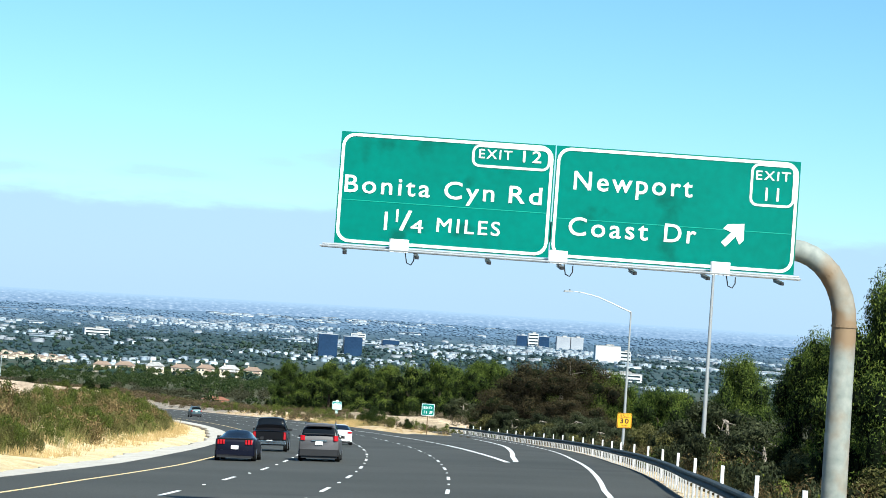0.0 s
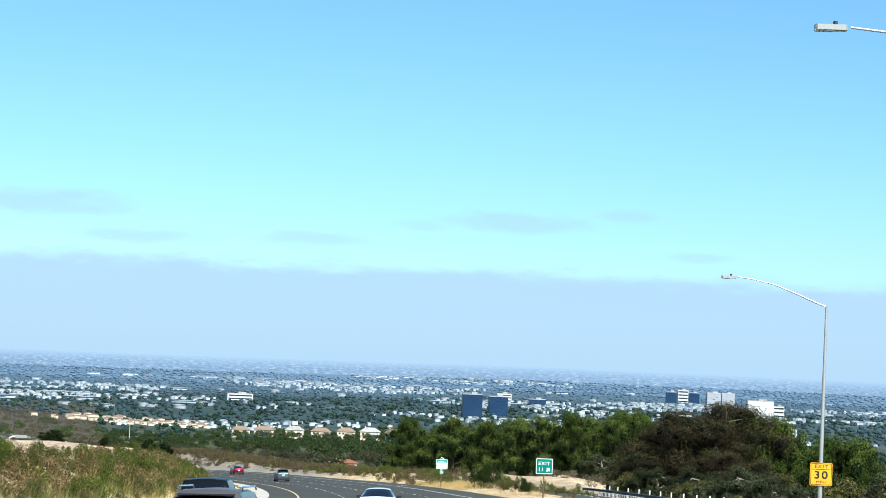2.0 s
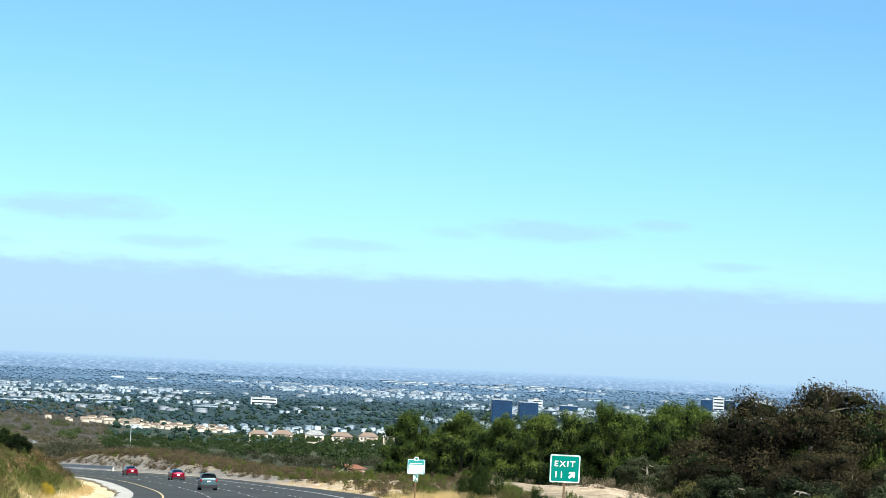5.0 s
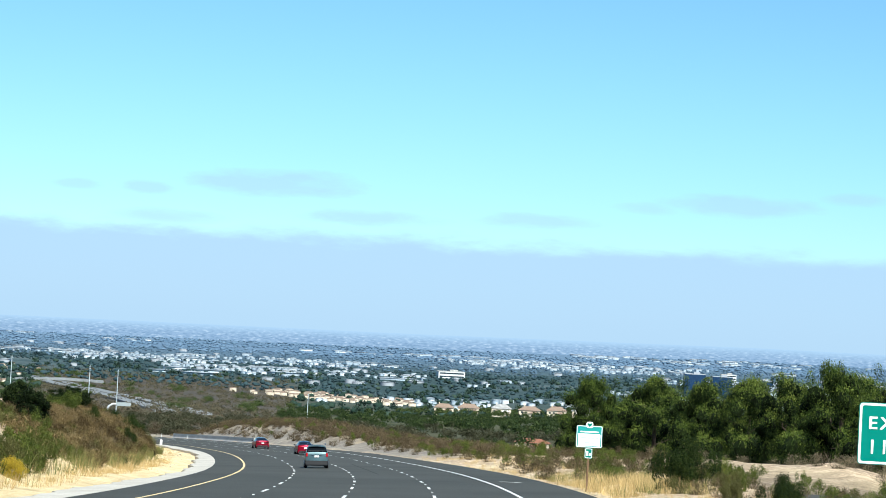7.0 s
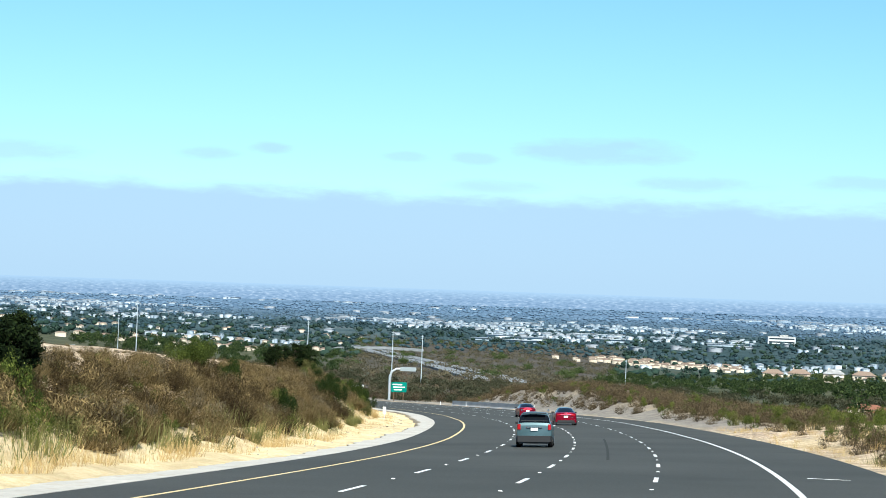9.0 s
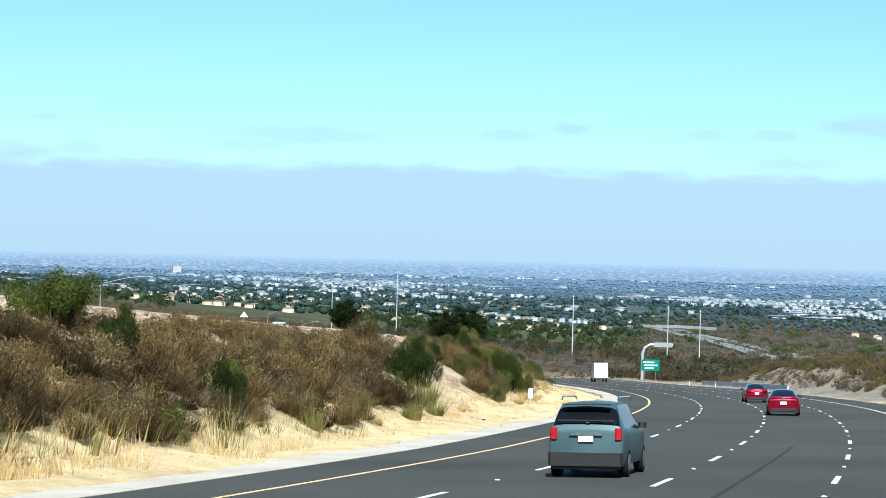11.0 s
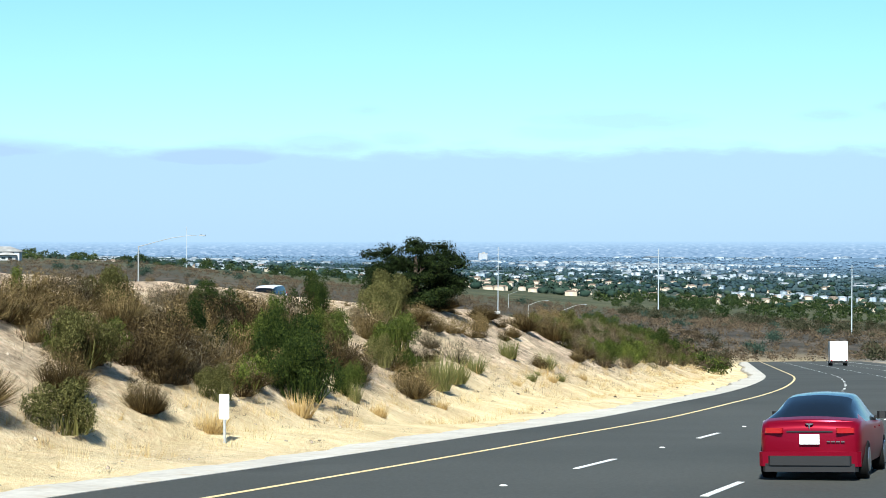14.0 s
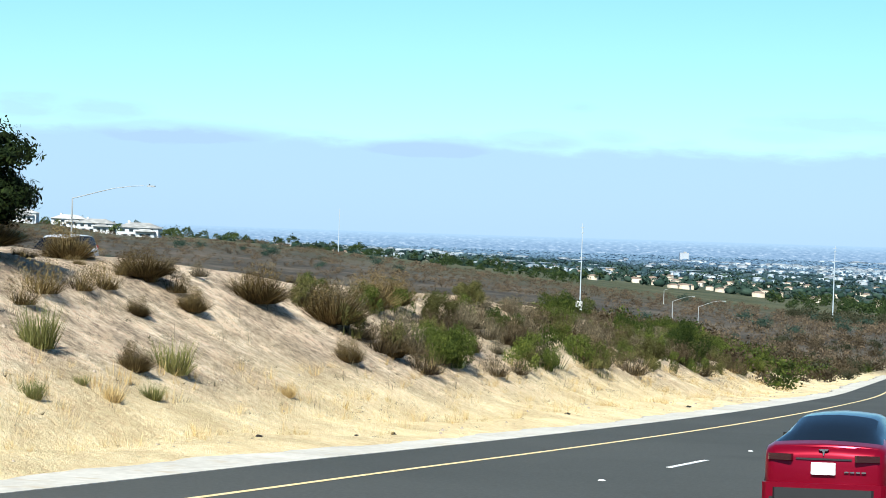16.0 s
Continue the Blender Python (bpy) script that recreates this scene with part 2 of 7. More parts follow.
def surface(name, a, b, big=0.3, fine=6.0, rough=0.8, metal=0.0, bump=0.15, vary=0.0, dirt=None, coat=0.0, dist=0.02):
    """Two colours mixed by a broad and a fine grain, with relief; dirt adds stains of a third colour."""
    a, b = dim(a), dim(b)
    m = bpy.data.materials.new(name)
    m.use_nodes = True
    n, l = m.node_tree.nodes, m.node_tree.links
    p = n["Principled BSDF"]
    p.inputs["Specular IOR Level"].default_value = 0.1 if rough >= 0.6 and not metal else 0.4
    co = n.new("ShaderNodeTexCoord")
    n1, n2 = n.new("ShaderNodeTexNoise"), n.new("ShaderNodeTexNoise")
    n1.inputs["Scale"].default_value, n1.inputs["Detail"].default_value = big, 4
    n2.inputs["Scale"].default_value, n2.inputs["Detail"].default_value = fine, 5
    for k in (n1, n2):
        l.new(co.outputs["Object"], k.inputs[0])
    add = n.new("ShaderNodeMath")
    add.operation = "ADD"
    l.new(n1.outputs[0], add.inputs[0])
    l.new(n2.outputs[0], add.inputs[1])
    ramp = n.new("ShaderNodeValToRGB")
    ramp.color_ramp.elements[0].position, ramp.color_ramp.elements[1].position = 0.36, 0.64
    ramp.color_ramp.elements[0].color, ramp.color_ramp.elements[1].color = (*a, 1), (*b, 1)
    half = n.new("ShaderNodeMath")
    half.operation = "MULTIPLY"
    half.inputs[1].default_value = 0.5
    l.new(add.outputs[0], half.inputs[0])
    l.new(half.outputs[0], ramp.inputs[0])
    out = ramp.outputs[0]
    if dirt:
        n3 = n.new("ShaderNodeTexNoise")
        n3.inputs["Scale"].default_value, n3.inputs["Detail"].default_value = dirt[1], 6
        l.new(co.outputs["Object"], n3.inputs[0])
        r3 = n.new("ShaderNodeValToRGB")
        r3.color_ramp.elements[0].position, r3.color_ramp.elements[1].position = dirt[2], dirt[2] + 0.12
        l.new(n3.outputs[0], r3.inputs[0])
        mx = n.new("ShaderNodeMix")
        mx.data_type = "RGBA"
        l.new(r3.outputs[0], mx.inputs[0])
        l.new(out, mx.inputs[6])
        mx.inputs[7].default_value = (*dim(dirt[0]), 1)
        out = mx.outputs[2]
    if vary:
        ob = n.new("ShaderNodeObjectInfo")
        hsv = n.new("ShaderNodeHueSaturation")
        mr = n.new("ShaderNodeMapRange")
        mr.inputs["To Min"].default_value, mr.inputs["To Max"].default_value = 1 - vary, 1 + vary
        l.new(ob.outputs["Random"], mr.inputs[0])
        l.new(mr.outputs[0], hsv.inputs["Value"])
        l.new(out, hsv.inputs["Color"])
        out = hsv.outputs[0]
    l.new(out, p.inputs["Base Color"])
    p.inputs["Roughness"].default_value, p.inputs["Metallic"].default_value = rough, metal
    p.inputs["Coat Weight"].default_value = coat
    p.inputs["Coat Roughness"].default_value = 0.05
    if bump:
        bp = n.new("ShaderNodeBump")
        bp.inputs["Strength"].default_value, bp.inputs["Distance"].default_value = bump, dist
        l.new(n2.outputs[0], bp.inputs["Height"])
        l.new(bp.outputs[0], p.inputs["Normal"])
    return m


def leafy(name, cols, rough=0.75, through_light=0.08):
    """Foliage: each leaf takes its own shade, and some light passes through."""
    cols = [dim(c) for c in cols]
    m = bpy.data.materials.new(name)
    m.use_nodes = True
    n, l = m.node_tree.nodes, m.node_tree.links
    p = n["Principled BSDF"]
    ge, ob = n.new("ShaderNodeNewGeometry"), n.new("ShaderNodeObjectInfo")
    co, no = n.new("ShaderNodeTexCoord"), n.new("ShaderNodeTexNoise")
    no.inputs["Scale"].default_value, no.inputs["Detail"].default_value = 0.45, 3
    l.new(co.outputs["Object"], no.inputs[0])
    w = n.new("ShaderNodeMath")
    w.operation, w.inputs[1].default_value = "MULTIPLY", 0.45
    l.new(ge.outputs["Random Per Island"], w.inputs[0])
    w1 = n.new("ShaderNodeMath")
    w1.operation, w1.inputs[1].default_value = "MULTIPLY_ADD", 0.2
    l.new(ob.outputs["Random"], w1.inputs[0])
    l.new(w.outputs[0], w1.inputs[2])
    w2 = n.new("ShaderNodeMath")
    w2.operation, w2.inputs[1].default_value = "MULTIPLY_ADD", 0.6
    l.new(no.outputs[0], w2.inputs[0])
    l.new(w1.outputs[0], w2.inputs[2])
    ramp = n.new("ShaderNodeValToRGB")
    cr = ramp.color_ramp
    cr.elements[0].position, cr.elements[1].position = 0.2, 0.95
    cr.elements[0].color, cr.elements[1].color = (*cols[0], 1), (*cols[-1], 1)
    for k, c in enumerate(cols[1:-1]):
        e = cr.elements.new(0.2 + 0.75 * (k + 1) / (len(cols) - 1))
        e.color = (*c, 1)
    l.new(w2.outputs[0], ramp.inputs[0])
    l.new(ramp.outputs[0], p.inputs["Base Color"])
    p.inputs["Roughness"].default_value = rough
    p.inputs["Specular IOR Level"].default_value = 0.06
    tr = n.new("ShaderNodeBsdfTranslucent")
    l.new(ramp.outputs[0], tr.inputs[0])
    mx = n.new("ShaderNodeMixShader")
    mx.inputs[0].default_value = through_light
    l.new(p.outputs[0], mx.inputs[1])
    l.new(tr.outputs[0], mx.inputs[2])
    l.new(mx.outputs[0], n["Material Output"].inputs[0])
    return m


def plain(name, col, rough=0.5, metal=0.0, coat=0.0, glow=0.0, vary=0.0):
    m = surface(name, tuple(c * 0.93 for c in col), tuple(min(1, c * 1.05) for c in col), 0.8, 9, rough, metal, 0.03, vary, None, coat, 0.004)
    if glow:
        p = m.node_tree.nodes["Principled BSDF"]
        p.inputs["Emission Color"].default_value, p.inputs["Emission Strength"].default_value = (*col, 1), glow
    return m


def land_material():
    """Sand, dry grass, scrub, valley green and town, blended by the land's own zones; distance haze is painted over the
    far ground.
    """
    m = bpy.data.materials.new("land")
    m.use_nodes = True
    n, l = m.node_tree.nodes, m.node_tree.links
    p = n["Principled BSDF"]
    co = n.new("ShaderNodeTexCoord")

    def grain(scale, detail=5, rough=0.55):
        k = n.new("ShaderNodeTexNoise")
        k.inputs["Scale"].default_value, k.inputs["Detail"].default_value, k.inputs["Roughness"].default_value = scale, detail, rough
        l.new(co.outputs["Object"], k.inputs[0])
        return k.outputs[0]

    def ramp(src, stops):
        r = n.new("ShaderNodeValToRGB")
        cr = r.color_ramp
        cr.elements[0].position, cr.elements[0].color = stops[0][0], (*stops[0][1], 1)
        cr.elements[1].position, cr.elements[1].color = stops[-1][0], (*stops[-1][1], 1)
        for pos, c in stops[1:-1]:
            e = cr.elements.new(pos)
            e.color = (*c, 1)
        l.new(src, r.inputs[0])
        return r.outputs[0]

    def mix(f, a, b):
        k = n.new("ShaderNodeMix")
        k.data_type = "RGBA"
        l.new(f, k.inputs[0])
        l.new(a, k.inputs[6])
        l.new(b, k.inputs[7])
        return k.outputs[2]

    def zone(name):
        k = n.new("ShaderNodeAttribute")
        k.attribute_name = name
        return k.outputs["Fac"]

    def half(a, b):
        k = n.new("ShaderNodeMix")
        k.data_type, k.blend_type = "RGBA", "OVERLAY"
        k.inputs[0].default_value = 0.5
        l.new(a, k.inputs[6])
        l.new(b, k.inputs[7])
        return k.outputs[2]

    fine, mid, wide = grain(5.0, 10, 0.72), grain(0.55, 6), grain(0.06, 5)
    sand = half(ramp(mid, [(0.3, (0.47, 0.345, 0.23)), (0.5, (0.68, 0.525, 0.37)), (0.7, (0.82, 0.665, 0.48))]), ramp(fine, [(0.33, (0.16, 0.15, 0.15)), (0.48, (0.46, 0.46, 0.46)), (0.66, (0.7, 0.7, 0.7))]))
    straw = half(ramp(mid, [(0.3, (0.60, 0.47, 0.26)), (0.65, (0.84, 0.69, 0.42))]), ramp(fine, [(0.33, (0.24, 0.24, 0.24)), (0.66, (0.66, 0.66, 0.66))]))
    scrub = half(ramp(wide, [(0.3, (0.036, 0.034, 0.030)), (0.5, (0.066, 0.059, 0.050)), (0.72, (0.12, 0.10, 0.078))]), ramp(grain(0.25, 7, 0.7), [(0.35, (0.18, 0.2, 0.18)), (0.62, (0.68, 0.66, 0.62))]))
    green = half(ramp(grain(0.02, 5), [(0.3, (0.035, 0.045, 0.025)), (0.7, (0.10, 0.10, 0.055))]), ramp(grain(0.2, 8, 0.7), [(0.35, (0.25, 0.25, 0.25)), (0.65, (0.6, 0.6, 0.6))]))
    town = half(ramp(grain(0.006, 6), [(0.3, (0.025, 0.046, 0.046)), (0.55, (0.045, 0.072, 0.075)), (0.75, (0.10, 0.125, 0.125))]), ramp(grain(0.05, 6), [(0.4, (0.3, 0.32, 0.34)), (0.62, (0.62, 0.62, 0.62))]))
    litter = ramp(grain(0.7, 10, 0.72), [(0.43, (0, 0, 0)), (0.55, (0.85, 0.85, 0.85))])
    sand = mix(litter, sand, ramp(fine, [(0.36, (0.11, 0.085, 0.06)), (0.62, (0.50, 0.385, 0.27))]))
    bits = ramp(grain(3.2, 6, 0.75), [(0.52, (0, 0, 0)), (0.62, (0.7, 0.7, 0.7))])
    sand = mix(bits, sand, ramp(mid, [(0.4, (0.13, 0.10, 0.075)), (0.6, (0.24, 0.185, 0.135))]))
    gravel = half(ramp(mid, [(0.3, (0.18, 0.16, 0.135)), (0.7, (0.33, 0.295, 0.245))]), ramp(fine, [(0.35, (0.25, 0.25, 0.25)), (0.62, (0.7, 0.7, 0.7))]))
    c = mix(zone("straw"), sand, straw)
    c = mix(zone("gravel"), c, gravel)
    c = mix(zone("scrub"), c, scrub)
    c = mix(zone("green"), c, green)
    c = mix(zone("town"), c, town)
    # distance haze put into the ground colour, a paler blue outward
    painted_haze = ramp(grain(0.01, 6), [(0.3, (0.07, 0.125, 0.19)), (0.7, (0.125, 0.19, 0.265))])
    c = mix(zone("plain"), c, painted_haze)
    dusty = n.new("ShaderNodeHueSaturation")
    dusty.inputs["Value"].default_value = 0.98
    l.new(c, dusty.inputs["Color"])
    l.new(dusty.outputs[0], p.inputs["Base Color"])
    p.inputs["Roughness"].default_value = 0.95
    p.inputs["Specular IOR Level"].default_value = 0.1
    bp = n.new("ShaderNodeBump")
    bp.inputs["Strength"].default_value, bp.inputs["Distance"].default_value = 0.9, 0.22
    l.new(fine, bp.inputs["Height"])
    l.new(bp.outputs[0], p.inputs["Normal"])
    return m


LAND = land_material()
ASPHALT = surface("asphalt", (0.050, 0.053, 0.048), (0.084, 0.086, 0.078), 0.09, 14, 0.82, 0, 0.25, 0, ((0.050, 0.052, 0.048), 0.13, 0.6), 0, 0.01)
PALE = surface("pale_gutter", (0.45, 0.42, 0.365), (0.64, 0.61, 0.54), 0.4, 5, 0.9, 0, 0.3, 0, ((0.48, 0.42, 0.33), 1.6, 0.56))
WHITE_PAINT = surface("road_white", (0.66, 0.66, 0.63), (0.82, 0.82, 0.8), 1.5, 25, 0.6, 0, 0.1, 0, ((0.35, 0.35, 0.34), 3.0, 0.62))
YELLOW_PAINT = surface("road_yellow", (0.70, 0.52, 0.25), (0.82, 0.65, 0.36), 1.5, 25, 0.6, 0, 0.1, 0, ((0.4, 0.3, 0.14), 3.0, 0.62))
CONCRETE = surface("concrete", (0.40, 0.40, 0.38), (0.56, 0.55, 0.52), 0.3, 6, 0.85, 0, 0.2, 0, ((0.30, 0.29, 0.27), 0.6, 0.58))
GALV = surface("galvanised_steel", (0.50, 0.53, 0.55), (0.66, 0.69, 0.7), 2, 12, 0.45, 0.6, 0.05)
RAIL_STEEL = surface("weathered_rail", (0.03, 0.042, 0.042), (0.06, 0.075, 0.075), 1.2, 9, 0.7, 0.1, 0.1, 0, ((0.13, 0.15, 0.15), 2.0, 0.64))
RUST_POLE = surface("rust_stained_steel", (0.19, 0.22, 0.20), (0.33, 0.35, 0.31), 0.9, 5, 0.75, 0.1, 0.1, 0, ((0.24, 0.165, 0.095), 0.5, 0.5))
SIGN_GREEN = surface("sign_green", (0.0, 0.165, 0.125), (0.0, 0.20, 0.155), 0.7, 5, 0.6, 0, 0.02, 0, ((0.0, 0.115, 0.085), 1.1, 0.58))
SIGN_WHITE = plain("sign_white", (0.88, 0.9, 0.9), 0.4)
SIGN_YELLOW = plain("sign_amber", (0.86, 0.42, 0.015), 0.45)
SIGN_BLACK = plain("sign_black", (0.012, 0.012, 0.012), 0.5)
SIGN_GREY = plain("sign_back", (0.27, 0.31, 0.32), 0.7)
POST_WOOD = surface("post_wood", (0.12, 0.075, 0.045), (0.22, 0.14, 0.08), 2, 20, 0.85, 0, 0.3)
POST_WHITE = plain("white_plastic", (0.82, 0.82, 0.8), 0.5)
LAMP_GREY = plain("lamp_paint", (0.40, 0.42, 0.42), 0.45, 0.3)
POLE_WHITE = plain("white_pole", (0.42, 0.48, 0.52), 0.5)
DARK_FIXTURE = plain("dark_fixture", (0.03, 0.03, 0.032), 0.5)
BARK = surface("bark", (0.055, 0.04, 0.03), (0.13, 0.10, 0.075), 1.5, 9, 0.95, 0, 0.6)
PALE_BARK = surface("pale_bark", (0.22, 0.19, 0.15), (0.36, 0.32, 0.27), 1.5, 9, 0.95, 0, 0.5)
PINE = leafy("pine_needles", [(0.003, 0.008, 0.003), (0.011, 0.022, 0.005), (0.065, 0.095, 0.018)])
# shade inside the crowns, painted as a near-black leaf colour
CROWN_SHADE = leafy("inner_leaves", [(0.002, 0.004, 0.002), (0.005, 0.009, 0.003), (0.012, 0.02, 0.006)], 0.95, 0.0)
# lit copies of the crown colours: sunlight painted on leaves that face up
PINE_SUNLIT = leafy("young_pine_needles", [(0.016, 0.032, 0.007), (0.065, 0.102, 0.018), (0.20, 0.245, 0.046)])
RUSSET_SUNLIT = leafy("sunny_russet_leaves", [(0.012, 0.011, 0.006), (0.038, 0.032, 0.015), (0.10, 0.08, 0.036)])
PINE_LIGHT = leafy("light_pine_needles", [(0.012, 0.024, 0.006), (0.05, 0.08, 0.014), (0.22, 0.27, 0.05)])
RUSSET = leafy("russet_leaves", [(0.005, 0.005, 0.003), (0.016, 0.014, 0.008), (0.06, 0.048, 0.024)])
GREYGREEN = leafy("grey_green_leaves", [(0.006, 0.010, 0.005), (0.022, 0.029, 0.013), (0.09, 0.10, 0.05)])
OAK = leafy("oak_leaves", [(0.003, 0.007, 0.002), (0.007, 0.014, 0.004), (0.032, 0.048, 0.012)])
BUSH_GREEN = leafy("coyote_brush", [(0.010, 0.019, 0.004), (0.036, 0.054, 0.011), (0.17, 0.20, 0.04)])
BUSH_OLIVE = leafy("olive_brush", [(0.018, 0.019, 0.006), (0.065, 0.066, 0.021), (0.24, 0.225, 0.08)])
BUSH_BROWN = leafy("dry_brush", [(0.016, 0.012, 0.006), (0.095, 0.068, 0.03), (0.34, 0.25, 0.11)], 0.9, 0.08)
DRY_BRUSH = leafy("berm_dry_brush", [(0.016, 0.013, 0.008), (0.07, 0.052, 0.03), (0.24, 0.18, 0.10)], 0.9, 0.05)
BUSH_GREY = leafy("grey_dry_brush", [(0.018, 0.015, 0.010), (0.10, 0.083, 0.053), (0.36, 0.30, 0.19)], 0.9, 0.08)
STRAW_BLADE = leafy("straw_blades", [(0.36, 0.24, 0.10), (0.55, 0.39, 0.17), (0.72, 0.55, 0.27)], 0.8, 0.2)
GREEN_BLADE = leafy("green_blades", [(0.10, 0.11, 0.035), (0.19, 0.19, 0.065), (0.34, 0.31, 0.12)], 0.7, 0.25)
YELLOW_BLOOM = leafy("yellow_bloom", [(0.16, 0.13, 0.02), (0.42, 0.30, 0.03), (0.62, 0.45, 0.05)], 0.7, 0.2)
FAR_TREE = leafy("far_trees", [(0.010, 0.026, 0.020), (0.025, 0.048, 0.036), (0.06, 0.09, 0.065)], 0.8, 0.0)
VALLEY_SCRUB = leafy("valley_scrub", [(0.014, 0.018, 0.010), (0.036, 0.040, 0.023), (0.10, 0.095, 0.055)], 0.9, 0.0)
DRY_SCRUB = leafy("dull_dry_scrub", [(0.02, 0.016, 0.010), (0.062, 0.048, 0.030), (0.16, 0.12, 0.07)], 0.9, 0.0)
VALLEY_TREE = leafy("valley_trees", [(0.010, 0.022, 0.010), (0.034, 0.055, 0.019), (0.10, 0.13, 0.042)], 0.8, 0.1)
# distance haze painted into base colours: bluer, paler copies for the far plain
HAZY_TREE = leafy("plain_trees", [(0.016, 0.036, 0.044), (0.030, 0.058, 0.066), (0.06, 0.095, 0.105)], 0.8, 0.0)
HAZY_MID_TREE = leafy("pale_plain_trees", [(0.05, 0.095, 0.14), (0.07, 0.12, 0.17), (0.10, 0.155, 0.21)], 0.8, 0.0)
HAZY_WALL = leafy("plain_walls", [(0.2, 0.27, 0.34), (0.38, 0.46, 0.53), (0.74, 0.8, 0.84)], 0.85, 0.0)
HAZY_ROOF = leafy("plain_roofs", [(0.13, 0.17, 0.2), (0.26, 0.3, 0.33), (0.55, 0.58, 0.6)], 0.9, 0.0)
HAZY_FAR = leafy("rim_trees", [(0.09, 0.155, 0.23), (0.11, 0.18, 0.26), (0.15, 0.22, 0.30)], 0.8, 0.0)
STUCCO = surface("cream_stucco", (0.60, 0.50, 0.38), (0.74, 0.65, 0.52), 0.02, 0.5, 0.9, 0, 0)
WHITE_WALL = leafy("white_walls", [(0.30, 0.33, 0.35), (0.58, 0.60, 0.61), (0.86, 0.87, 0.86)], 0.85, 0.0)
ROOF_TILE = surface("terracotta_roof", (0.20, 0.145, 0.11), (0.32, 0.24, 0.185), 0.05, 1.5, 0.9, 0, 0)
ROOF_PALE = leafy("pale_roof", [(0.12, 0.13, 0.14), (0.28, 0.28, 0.27), (0.62, 0.62, 0.60)], 0.9, 0.0)
BLUE_GLASS = surface("blue_curtain_wall", (0.012, 0.035, 0.085), (0.02, 0.055, 0.12), 0.05, 0.4, 0.25, 0.1, 0)
WINDOW_DARK = plain("window_glass", (0.03, 0.045, 0.055), 0.12)
TOWN_GREY = surface("grey_walls", (0.30, 0.33, 0.37), (0.42, 0.45, 0.48), 0.05, 0.5, 0.8, 0, 0)
TYRE = plain("tyre_rubber", (0.012, 0.012, 0.012), 0.8)
RIM = plain("alloy_rim", (0.42, 0.43, 0.44), 0.3, 0.9)
CAR_GLASS = plain("car_glass", (0.006, 0.008, 0.010), 0.12)
CAR_GLASS.node_tree.nodes["Principled BSDF"].inputs["Specular IOR Level"].default_value = 0.25
CAR_TRIM = plain("black_trim", (0.014, 0.014, 0.015), 0.5)
TAIL_RED = plain("tail_lamp", (0.35, 0.008, 0.012), 0.2, 0, 0.4)
TAIL_LIT = plain("lit_tail_lamp", (0.42, 0.006, 0.012), 0.25, 0, 0.15, 0.06)
PLATE = plain("plate_white", (0.8, 0.8, 0.78), 0.5)
CHROME = plain("chrome", (0.75, 0.76, 0.78), 0.12, 1.0)


